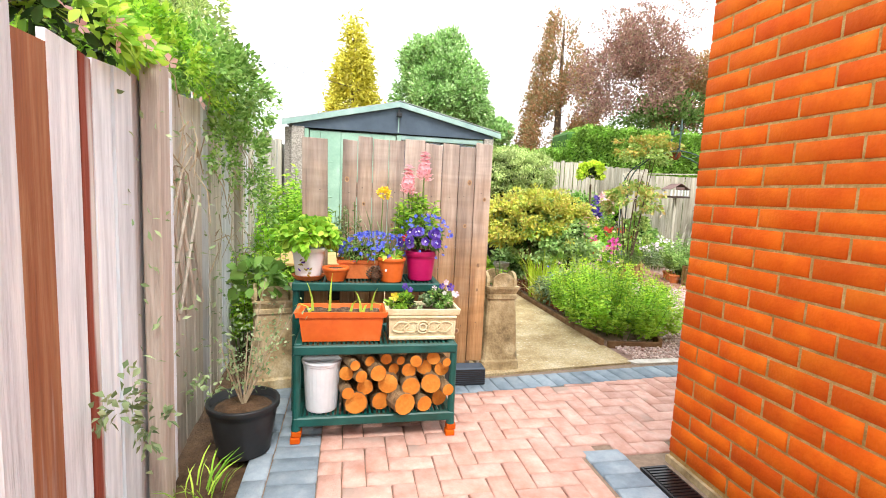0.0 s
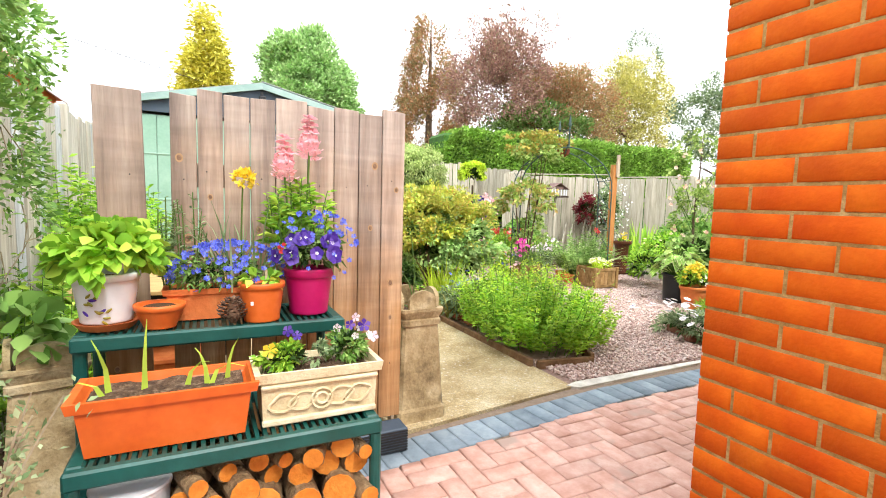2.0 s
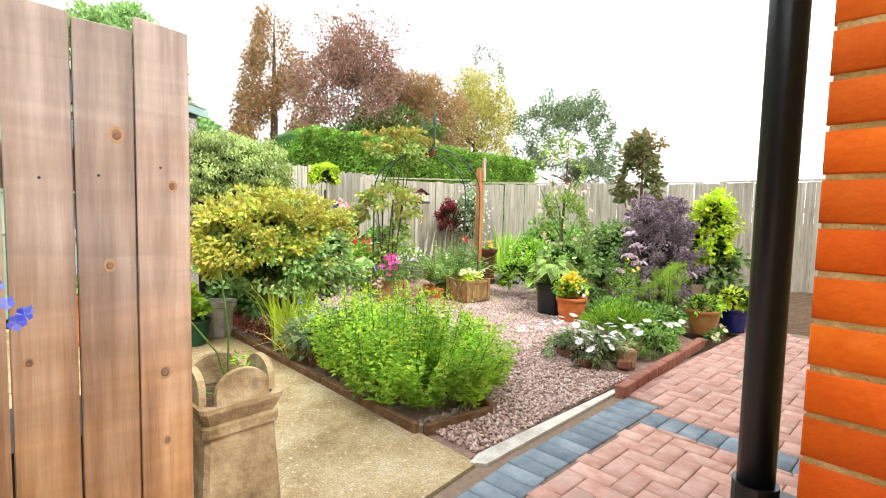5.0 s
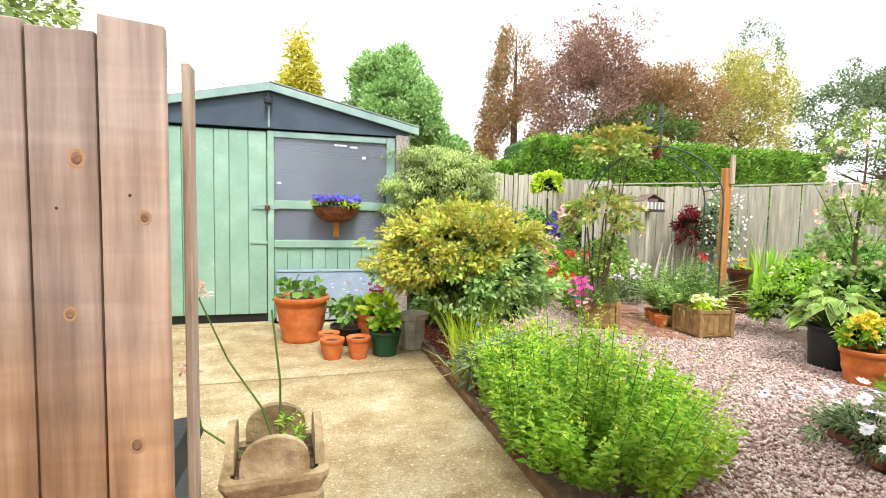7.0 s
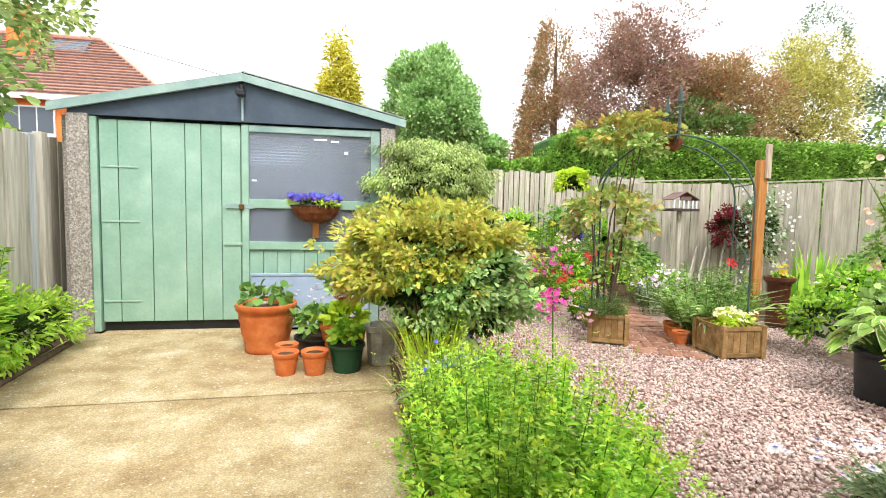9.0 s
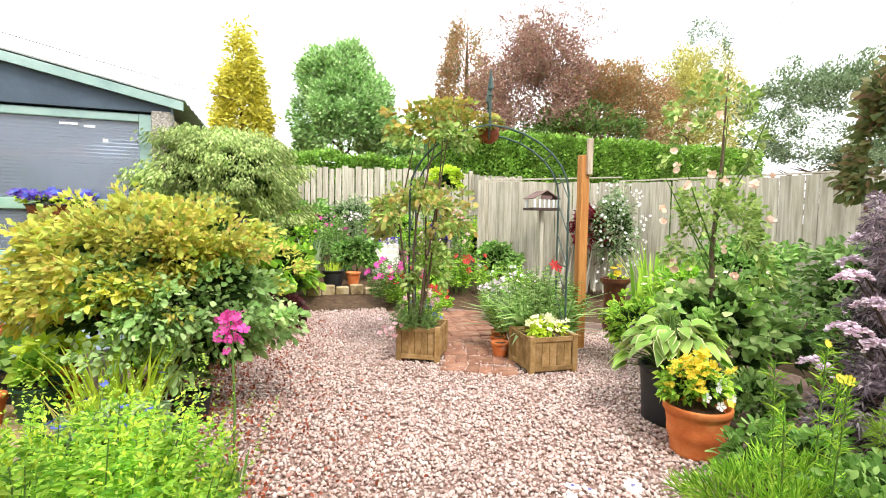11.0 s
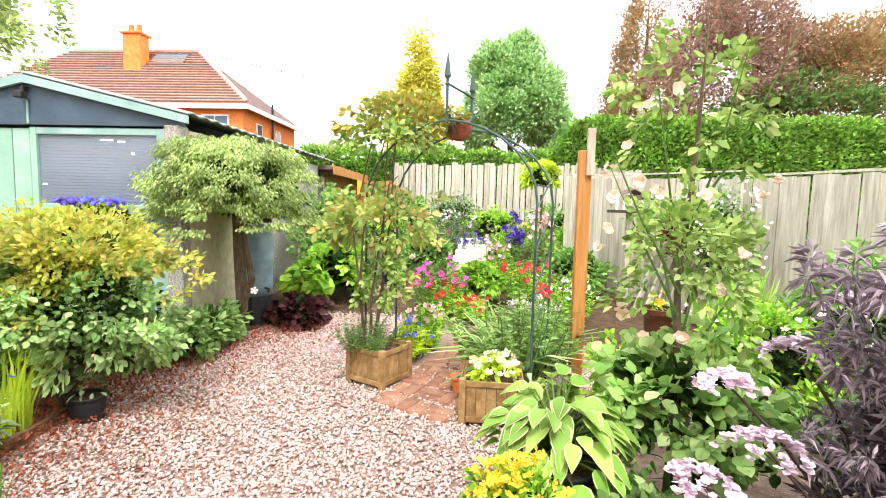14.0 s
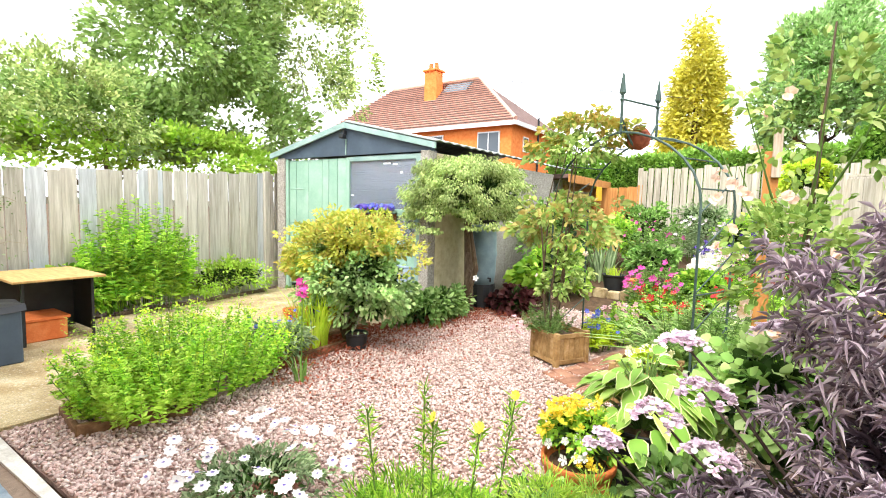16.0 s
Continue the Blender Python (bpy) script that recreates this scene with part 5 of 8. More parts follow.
pot("seedling_pot", "orange plastic flower pot with a seedling", 1.145, 2.97, 0.075, 0.13, TERRA_PLASTIC, 0.75, z=TOP)
sg = plant("seedling", "small green seedling with plant label", 1.145, 2.97, TOP + 0.115)
bush(sg, 30, (0, 0, 0.025), (0.045, 0.04, 0.02), 0.04, GREEN_A, 6, width=0.7)
part("plant_label", box(0.01, 0.018, -0.002, 0.002, 0, 0.055), CANE, sg)
part("letter_mark", box(-0.042, -0.033, -0.0775, -0.0755, -0.05, -0.038), UPVC, sg)
pot("magenta_pot", "bright magenta plastic pot full of petunias", 1.315, 3.04, 0.088, 0.165, MAGENTA, 0.76, 0.2, z=TOP)
pe = plant("petunias", "purple petunias and blue lobelia with green foliage", 1.315, 3.02, TOP + 0.15)
bush(pe, 380, (0, 0, 0.07), (0.12, 0.09, 0.08), 0.035, GREEN_D, 24)
c = unit(NR.normal(size=(15, 3)) * (1, 0.6, 0.8) + (0, -0.9, 0.1)) * (0.12, 0.10, 0.08) + (0, 0, 0.07)
blooms("petunia", c, c - (0, 0, 0.06) + (0, -0.06, 0.0), 0.033, PURPLE_P, pe, 5, width=0.95, cup=0.35)
blooms("petunia_throat", c + unit(c - (0, 0, 0.06)) * 0.008, c - (0, 0, 0.06) + (0, -0.06, 0), 0.0065, WHITE_P, pe, 5)
c = unit(NR.normal(size=(70, 3)) + (0.2, -0.4, 0.9)) * (0.15, 0.12, 0.13) + (0.02, 0, 0.09)
blooms("lobelia", c, ups(70, 0.5, (0, -1, 0.4)), 0.011, BLUE_P, pe)
blooms("red_flower", [(-0.1, -0.05, 0.09)], [(0, -1, 0.3)], 0.02, RED_P, pe)
sn = plant("snapdragon", "tall pink snapdragons with ferny leaves behind the pots", 1.30, 3.12, TOP + 0.15)
spires("foliage", 26, (0, 0, 0.04), (0.14, 0.07), 0.3, 0.07, GREEN_A, sn, 26, stem=STEM, width=0.26)
for x, z in ((-0.06, 0.36), (0.03, 0.44)):
    part("stem", tube([(x * 0.5, 0, 0), (x, 0, z)], 0.004, 5), STEM, sn)
    k = np.linspace(0, 1, 46)
    a = k * 40
    rad = 0.034 * (1.05 - k * 0.75)
    c = np.stack([x + rad * np.cos(a), rad * np.sin(a), z - 0.02 + k * 0.15], 1)
    blooms("flower_spike", c, c - (x, 0, z + 0.04), 0.022, PINK_P, sn, 4, width=1.0)
lo = plant("lobelia", "blue trailing lobelia in the terracotta trough", 1.03, 3.07, TOP + 0.09)
bush(lo, 500, (0, 0, 0.05), (0.17, 0.07, 0.06), 0.022, GREEN_B, 30)
c = unit(NR.normal(size=(170, 3)) + (0, -0.5, 0.9)) * (0.19, 0.09, 0.11) + (0.02, 0, 0.06)
blooms("flower", c, ups(170, 0.5, (0, -1, 0.4)), 0.011, BLUE_P, lo)
ym = plant("yellow_marigold", "double yellow flower on grey-green stem", 1.09, 3.1, TOP + 0.09)
blades("foliage", 40, (0, 0, 0), 0.12, 0.32, 0.007, GREEN_C, ym, 0.4)
part("stem", tube([(0, 0, 0), (0.0, -0.01, 0.2), (0.005, -0.02, 0.37)], 0.003, 5), STEM, ym)
p, d = blob_points(110, (0.005, -0.02, 0.385), (0.034, 0.034, 0.026), 12, 0.5)
leaf_cloud("flower", p, d, 0.02, YEL_P, ym, width=0.9)
gp = plant("grey_shoots", "feathery grey-green shoots behind the trough", 0.9, 3.13, TOP + 0.08)
spires("foliage", 14, (0, 0, 0), (0.09, 0.04), 0.36, 0.04, GREEN_C, gp, 26, stem=STEM, width=0.22)


def pine_cone():
    g = thing("pine_cone", "large brown open pine cone", "pine cone", (1.055, 2.955, TOP))
    bm = bmesh.new()
    for i in range(90):
        k = i / 90
        a = i * 2.4
        r = 0.036 * math.sin(math.pi * (0.18 + 0.8 * k)) + 0.004
        c = Vector((r * math.cos(a), r * math.sin(a), 0.012 + 0.07 * k))
        o = Vector((math.cos(a), math.sin(a), 0.25))
        s = Vector((-math.sin(a), math.cos(a), 0)) * 0.007
        v = [bm.verts.new(q) for q in (c - o * 0.01, c + s + o * 0.006, c + o * 0.013 + Vector((0, 0, 0.003)), c - s + o * 0.006)]
        bm.faces.new(v)
    ob = part("cone_body", bm, surface("cone_scales", ["3c2a20", "5e4636", "8a7260"], 30, 0.8), g)
    ob.modifiers.new("thickness", "SOLIDIFY").thickness = 0.002
    part("core", lathe([(0.01, 0.0), (0.022, 0.02), (0.018, 0.06), (0.004, 0.085)], 10), KNOT, g)


pine_cone()


def chimney_pot(name, label, x, y, h, r, rz=8):
    """A square clay chimney pot, flared at the foot, with a moulded collar and a scalloped crown."""
    g = thing(name, label, "chimney pot", (x, y, 0), rz)
    bm = bmesh.new()
    rings = []
    for k, z in ((1.12, 0), (1.12, h * 0.09), (1.04, h * 0.11), (0.82, h * 0.74), (0.9, h * 0.75), (0.9, h * 0.79), (0.84, h * 0.80), (0.98, h * 0.86), (0.98, h * 0.88), (0.8, h * 0.88), (0.76, h * 0.5)):
        c = r * k
        q = c * 0.88
        rings.append([bm.verts.new((sx, sy, z)) for sx, sy in ((-q, -c), (q, -c), (c, -q), (c, q), (q, c), (-q, c), (-c, q), (-c, -q))])
    for a, b in zip(rings, rings[1:]):
        for i in range(8):
            bm.faces.new((a[i], a[(i + 1) % 8], b[(i + 1) % 8], b[i]))
    bm.faces.new(rings[0][::-1])
    bm.faces.new(rings[-1])
    bmesh.ops.recalc_face_normals(bm, faces=bm.faces)
    part("body", bm, BUFF, g)
    for i in range(4):
        bm = bmesh.new()
        n = 10
        pts = [(-r * 0.62, 0)] + [(r * 0.62 * -math.cos(math.pi * j / n), h * (0.05 + 0.09 * math.sin(math.pi * j / n))) for j in range(n + 1)] + [(r * 0.62, 0)]
        for yy in (r * 0.74, r * 0.9):
            bm.faces.new([bm.verts.new((px, -yy, h * 0.88 + pz)) for px, pz in pts])
        bm.verts.ensure_lookup_table()
        m = len(pts)
        for j in range(m):
            bm.faces.new((bm.verts[j], bm.verts[(j + 1) % m], bm.verts[m + (j + 1) % m], bm.verts[m + j]))
        bmesh.ops.recalc_face_normals(bm, faces=bm.faces)
        bmesh.ops.transform(bm, matrix=Matrix.Rotation(radians(90 * i), 4, "Z"), verts=bm.verts)
        part("crown", bm, BUFF, g)
    part("soil", box(-r * 0.75, r * 0.75, -r * 0.75, r * 0.75, h * 0.8, h * 0.86), POT_SOIL, g)
    return g


chimney_pot("chimney_pot", "weathered buff clay chimney pot with scalloped rim", 1.955, 3.55, 0.66, 0.122, 3)
chimney_pot("chimney_pot", "lichened buff clay chimney pot by the fence", 0.47, 3.35, 0.6, 0.125, 12)
cp = plant("straggly_allium", "straggly green shoots with dried seed heads in chimney pot", 1.965, 3.55, 0.56)
for pts in ([(0, 0, 0), (-0.04, 0, 0.14), (-0.12, 0.02, 0.26), (-0.18, 0.0, 0.42)], [(0, 0.03, 0), (0.0, 0.02, 0.2), (-0.02, 0.03, 0.38)], [(-0.02, 0, 0), (-0.1, 0, 0.04), (-0.18, 0.01, 0.1), (-0.2, 0, 0.24)]):
    part("stem", tube(pts, [0.0035, 0.003, 0.0025, 0.002][:len(pts)], 5), STEM, cp)
for c in ((-0.18, 0, 0.43), (-0.2, 0, 0.25)):
    p, d = blob_points(60, c, (0.02, 0.02, 0.02), 8, 0.4)
    leaf_cloud("seed_head", p, d, 0.014, PEACH_P, cp)
spires("shoot", 4, (0.03, 0, 0.0), (0.04, 0.03), 0.17, 0.035, GREEN_A, cp, 18, width=0.3)
hb = plant("ivy_leaves", "round green leaves growing from the chimney pot", 0.42, 3.3, 0.5)
bush(hb, 90, (-0.02, 0.0, 0.12), (0.13, 0.13, 0.13), 0.085, GREEN_B, 24, 0.3, width=0.85)


def slate_box():
    g = thing("ribbed_duct", "dark grey ribbed plastic planter base by the screen", "box", (1.66, 3.22, 0))
    part("body", box(-0.12, 0.12, -0.05, 0.06, 0, 0.11, 0.006), SLATE_PAINT, g)
    for i in range(8):
        part("rib", box(-0.118, 0.118, -0.054, -0.049, 0.008 + i * 0.0125, 0.014 + i * 0.0125), DARK, g)


slate_box()


def drain():
    g = thing("drain_channel", "black slotted drain channel at the wall's foot", "drain", (2.29, 1.6, 0))
    part("frame", box(-0.065, 0.065, -1.2, 0.58, -0.03, 0.004), DARK, g)
    for i in range(44):
        y = -0.3 + i * 0.02
        part("slot_bar", box(-0.055, 0.055, y, y + 0.011, 0.004, 0.009), PIPE_BLACK, g)


drain()
pt = pot("shrub_tub", "large black plastic tub with a twiggy shrub", 0.46, 2.55, 0.155, 0.235, DARK, 0.72, 0.14)
ts = plant("twiggy_shrub", "straggly bare-stemmed shrub in black tub", 0.46, 2.55, 0.2)
rr = random.Random(9)
for k in range(11):
    a, l = rr.uniform(0, 6.28), rr.uniform(0.3, 0.62)
    q = Vector((math.cos(a) * 0.22 * rr.random() + 0.03, math.sin(a) * 0.2 * rr.random(), l))
    part("stem", tube([(0, 0, 0), q * 0.5 + Vector((rr.uniform(-.03, .03), 0, 0.02)), q], [0.005, 0.004, 0.002], 4), CANE, ts) if k else None
    m = 46
    t = NR.uniform(0.3, 1, (m, 1))
    p = t * np.array(q) + NR.normal(0, 0.025, (m, 3))
    leaf_cloud("foliage", p, ups(m, 0.8, (0, 0, 0.4)), 0.022, GREEN_C, ts)
CL = plant("clematis", "tangled green clematis climbing over the fence top", 0.12, 3.3, 0, "climber")
p, d = blob_points(5200, (0.06, 0.1, 1.74), (0.26, 1.0, 0.24), 150, 0.16)
leaf_cloud("foliage", p, d, 0.036, GREEN_B, CL, width=0.5)
p, d = blob_points(3000, (0.1, 0.35, 1.25), (0.2, 0.7, 0.5), 90, 0.17)
leaf_cloud("foliage", p, d, 0.036, GREEN_B, CL, width=0.5)
for k in range(60):
    y, z = rr.uniform(-0.9, 0.95), rr.uniform(0.7, 1.7)
    q = Vector((rr.uniform(0.04, 0.2), y + rr.uniform(-0.25, 0.25), z + rr.uniform(-0.35, 0.25)))
    s = Vector((0.08, y, z))
    part("tendril", tube([s, s.lerp(q, 0.5) + Vector((0.02, 0, 0.03)), q], [0.0035, 0.003, 0.0015], 4), CANE, CL)
p = np.stack([NR.uniform(0.05, 0.2, 900), NR.uniform(-1.4, 1.2, 900), NR.uniform(0.25, 1.55, 900)], 1)
p = p[NR.random(900) < 0.55]
leaf_cloud("foliage", p, ups(len(p), 0.7, (0.5, 0, -0.1)), 0.035, GREEN_C, CL, width=0.45)
p, d = blob_points(3800, (0.02, -0.55, 1.66), (0.16, 0.75, 0.2), 110, 0.16)
leaf_cloud("foliage", p, d, 0.034, GREEN_A, CL, width=0.45)
p, d = blob_points(1700, (-0.1, 0.2, 1.98), (0.22, 1.0, 0.22), 90, 0.1)
leaf_cloud("foliage", p, d, 0.036, COT, CL, width=0.4)
pk = plant("pink_rambler", "pink rambling flowers on top of the fence", 0.2, 1.75, 1.56, "climber")
bush(pk, 500, (-0.05, 0.2, 0.03), (0.12, 0.5, 0.08), 0.05, GREEN_A, 20)
c = NR.normal(0, 1, (40, 3)) * (0.06, 0.35, 0.05) + (0.0, 0.1, 0.08)
blooms("flower", c, ups(40, 0.6, (0.5, -0.3, 0.5)), 0.03, PINK_P, pk)


def trellis():
    g = thing("trellis", "broken expanding willow trellis on the fence", "trellis", (0.175, 2.6, 0.95))
    for k in range(4):
        part("lath", tube([(0.02, -0.3 + k * 0.12, 0.35 - k * 0.02), (0.02, -0.05 + k * 0.12, -0.35)], 0.009, 5), FENCE_MID, g)
    for k in range(3):
        part("lath", tube([(0.032, -0.28 + k * 0.11, -0.12 - k * 0.1), (0.032, -0.02 + k * 0.12, 0.28 - k * 0.05)], 0.008, 5), FENCE_MID, g)


trellis()
fp = thing("fence_post", "weathered brown timber post against the board fence", "post", (0.245, 2.2, 0))
part("post", box(-0.03, 0.03, -0.05, 0.05, 0, 1.585, 0.006), FENCE_POST, fp)
wd = plant("fence_weeds", "small grey-green weeds rooted at the fence foot", 0.33, 2.15, 0)
for y, z in ((-0.35, 0.55), (-0.1, 0.35), (0.5, 0.2)):
    bush(wd, 70, (-0.06, y, z), (0.08, 0.09, 0.1), 0.035, GREEN_C, 10)
blades("grass", 30, (0.05, 0.05, 0), 0.1, 0.16, 0.008, GREEN_A, wd, 0.8)

# ---- behind the screen ----
def potting_bench():
    g = thing("potting_bench", "low bench of pale plywood board on clay blocks", "bench", (0.85, 4.45, 0))
    part("top", box(-0.5, 0.42, -0.36, 0.36, 0.6, 0.622, 0.003), PLY, g)
    for x, y in ((-0.42, -0.28), (0.3, -0.28), (-0.42, 0.26), (0.3, 0.26)):
        part("leg", box(x, x + 0.025, y, y + 0.025, 0, 0.6, 0.003), DARK, g)
    # Black sheets added in place of the shade under the bench top.
    part("side_sheet", box(-0.235, -0.227, -0.3, 0.29, 0.03, 0.598), DARK, g, "black sheet standing in for the shade under the bench")
    part("back_sheet", box(-0.4, 0.28, 0.292, 0.3, 0.05, 0.598), DARK, g, "black sheet standing in for the shade under the bench")
    tb = part("clay_box", box(-0.2, 0.2, -0.24, 0.1, 0.002, 0.2, 0.01), TERRA, g, "terracotta trough under the bench")
    part("rim", box(-0.22, 0.22, -0.26, 0.12, 0.2, 0.23, 0.006), TERRA, tb)


PLY = surface("pale_plywood", ["a88450", "bc9860", "ccaa74"], 5, 0.7, bump=0.1, grain=14, stretch=(1, 8, 1), vary=0.08)
potting_bench()


def compost_box():
    g = thing("storage_box", "grey-green box under a black plastic sheet", "box", (1.47, 3.93, 0))
    part("body", box(-0.2, 0.19, -0.2, 0.12, 0, 0.47, 0.01), SLATE_PAINT, g)
    bm = bmesh.new()
    bmesh.ops.create_grid(bm, x_segments=12, y_segments=12, size=0.5, matrix=Matrix.Translation((0, -0.04, 0.485)) @ Matrix.Diagonal((0.44, 0.37, 1, 1)))
    for v in bm.verts:
        v.co.z += 0.008 * math.sin(v.co.x * 23) * math.cos(v.co.y * 17) - (0.05 if abs(v.co.x) > 0.2 else 0)
    ob = part("cover", bm, DARK, g, "crumpled black plastic sheet")
    ob.modifiers.new("thickness", "SOLIDIFY").thickness = 0.004


compost_box()
p1 = plant("willowherb", "tall leafy light green border plant by the fence", 0.22, 5.55, 0)
spires("foliage", 120, (0.06, 0, 0), (0.46, 0.58), 1.32, 0.12, GREEN_A, p1, 74, 0.4, stem=STEM, width=0.3)
p1 = plant("border_foliage", "low broad green leaves along the fence bed", 0.24, 4.75, 0)
bush(p1, 1700, (0, 0, 0.26), (0.3, 0.6, 0.3), 0.085, GREEN_A, 50, 0.25, width=0.6)
p1 = plant("border_foliage", "ferny light green plants beside the garage", 0.2, 6.75, 0)
bush(p1, 2000, (0.02, 0, 0.24), (0.26, 0.7, 0.28), 0.06, LIME2, 60, 0.25, width=0.4)
p1 = plant("border_foliage", "green shrubby plants in the corner behind the pots", 0.3, 3.95, 0)
spires("foliage", 36, (0, 0, 0), (0.24, 0.34), 0.85, 0.08, GREEN_A, p1, 44, stem=STEM, width=0.35)
tagged(part("log_edging", tube([(0.42, 5.2, 0.02), (0.40, 6.2, 0.02), (0.28, 7.3, 0.02)], 0.03, 7), BARK), "rough timber edging of the fence bed", "edging")

# ---- pots before the garage ----
pot("large_pot", "big ribbed terracotta pot with pebbles and strawberry plant", 1.97, 6.98, 0.25, 0.42, TERRA, 0.68, 0.15, rings=3)
q = plant("strawberry_plant", "few green lobed leaves in big terracotta pot", 1.97, 6.98, 0.38)
bush(q, 70, (-0.02, 0.0, 0.09), (0.19, 0.16, 0.09), 0.085, GREEN_B, 16, width=0.9)
for k in range(9):
    a = R.uniform(0, 6.28)
    bm = bmesh.new()
    bmesh.ops.create_icosphere(bm, subdivisions=1, radius=R.uniform(0.02, 0.035), matrix=Matrix.Translation((0.13 * math.cos(a), 0.13 * math.sin(a), 0.012)) @ Matrix.Diagonal((1.2, 1, 0.7, 1)))
    part("pebble", bm, CONC_TRIM, q)
for x, y, r, h in ((2.22, 6.3, 0.098, 0.17), (2.43, 6.28, 0.1, 0.18), (2.2, 6.52, 0.09, 0.17)):
    pot("small_pot", "small empty terracotta pot", x, y, r, h, TERRA, 0.66, 0.2, group="small terracotta pots")
pot("round_pot", "dark green glazed round pot with leafy plant", 2.66, 6.34, 0.14, 0.21, surface("green_glaze", ["16402c", "1f5238"], 4, 0.35), 0.7, 0.12)
q = plant("leafy_plant", "mound of bright green leaves in green pot", 2.66, 6.34, 0.18)
bush(q, 170, (0, 0, 0.1), (0.12, 0.11, 0.07), 0.06, GREEN_A, 20, width=0.8, curl=0)
pot("black_pot", "wide black plastic bowl planter", 2.42, 6.78, 0.2, 0.17, DARK, 0.75, 0.15)
q = plant("leafy_plant", "trailing green leaves with tiny lilac flowers", 2.42, 6.78, 0.15)
bush(q, 260, (0, 0, 0.12), (0.22, 0.2, 0.14), 0.075, GREEN_B, 24, width=0.75)
c = NR.normal(0, 1, (26, 3)) * (0.1, 0.08, 0.06) + (0.0, 0.1, 0.34)
blooms("flower", c, ups(26, 0.6), 0.018, LILAC_P, q)
pot("geranium_pot", "terracotta pot of red geraniums", 2.63, 6.68, 0.2, 0.3, TERRA, 0.7, 0.18)
q = plant("geranium", "geranium with yellow-green leaves and red blooms", 2.63, 6.68, 0.26)
bush(q, 190, (0, 0, 0.1), (0.18, 0.16, 0.1), 0.07, LIME, 20, width=0.9)
blooms("flower", NR.normal(0, 1, (14, 3)) * (0.03, 0.03, 0.02) + (-0.02, -0.05, 0.25), ups(14, 0.7), 0.03, RED_P, q)


def stone_jar():
    g = thing("stone_pot", "pale grey weathered hexagonal stone pot", "flower pot", (2.93, 6.5, 0))
    part("body", lathe([(0.1, 0), (0.105, 0.02), (0.12, 0.26), (0.145, 0.27), (0.15, 0.315), (0.125, 0.315), (0.11, 0.27), (0.001, 0.27)], 8), surface("pale_stone", ["8f8a80", "aaa498", "c2bcb0"], 10, 0.9, bump=0.5), g)


stone_jar()


def hanging_basket():
    g = thing("wall_basket", "brown wicker wall basket with purple pansies on window", "hanging basket", (2.32, 7.73, 1.1))
    n = 14
    part("liner", lathe([(0.09, 0.0), (0.18, 0.04), (0.225, 0.1), (0.24, 0.15), (0.245, 0.17), (0.22, 0.17), (0.001, 0.16)], 20), surface("coir", ["5a2f1a", "7a4426", "8e5734"], 14, 0.95, bump=0.8), g)
    for i in range(n):
        a0, a1 = 2 * math.pi * i / n, 2 * math.pi * (i + 2) / n
        for s in (1, -1):
            part("wire", tube([(0.055 * math.cos(a0), 0.055 * math.sin(a0), 0.0), (0.18 * math.cos(a0 + s * 0.25), 0.18 * math.sin(a0 + s * 0.25), 0.06), (0.248 * math.cos(a0 + s * 0.6), 0.248 * math.sin(a0 + s * 0.6), 0.165)], 0.004, 4), PLANTER_WOOD, g)
    part("hoop", tube([(0.25 * math.cos(t / 24 * 6.2832), 0.25 * math.sin(t / 24 * 6.2832), 0.168) for t in range(25)], 0.007, 5), DARK, g)
    part("bracket", box(-0.03, 0.03, -0.01, 0.02, -0.16, 0.02, 0.004), POST_WOOD, g)
    q = plant("pansies", "purple and violet pansies filling the wall basket", 2.32, 7.62, 1.26)
    bush(q, 420, (0, 0, 0.03), (0.24, 0.16, 0.05), 0.04, LIME, 30)
    c = NR.uniform(-1, 1, (46, 3)) * (0.24, 0.13, 0.025) + (0, -0.03, 0.085)
    blooms("flower", c, ups(46, 0.4, (0, -1, 0.6)), 0.034, PURPLE_P, q)
    blooms("flower", c[:22] + (0.02, -0.02, 0.01), ups(22, 0.4, (0, -1, 0.6)), 0.03, BLUE_P, q)


hanging_basket()

# ---- beds by the concrete ----
for x0, y0, x1, y1 in ((3.03, 3.9, 3.03, 4.85), (3.03, 4.86, 3.03, 5.8), (3.03, 5.81, 3.03, 6.75), (3.04, 3.86, 3.5, 3.80), (3.5, 3.8, 3.72, 4.35), (3.42, 5.15, 3.36, 6.1), (3.28, 7.1, 3.86, 8.65)):
    bm = bmesh.new()
    board(bm, x0, y0, x1, y1, -0.03, 0.065 if x0 > 3.1 and y0 < 7 else 0.05, 0.035, R)
    bmesh.ops.recalc_face_normals(bm, faces=bm.faces)
    bmesh.ops.bevel(bm, geom=list(bm.edges), offset=0.006, segments=1, affect="EDGES")
    tagged(part("bed_edging", bm, WOOD if y0 > 7 else KERB), "weathered timber edging board of the flower bed", "edging", group="bed edging boards")

q = plant("marjoram", "bushy bright green upright herb at bed corner", 3.36, 4.5, 0)
tips = spires("foliage", 230, (0, 0, 0), (0.52, 0.78), 0.62, 0.058, GREEN_A, q, 58, 0.28, STEM, 0.42)
spires("flower_spire", 80, (0, 0.05, 0), (0.58, 0.84), 0.82, 0.03, LIME2, q, 40, 0.42, None, 0.4)
spires("foliage", 90, (0.1, -0.35, 0), (0.42, 0.4), 0.48, 0.058, LIME2, q, 50, 0.4, None, 0.4)
leaf_cloud("bud", np.repeat(tips, 6, 0) + NR.normal(0, 0.012, (len(tips) * 6, 3)), ups(len(tips) * 6, 0.5), 0.02, LIME, q)
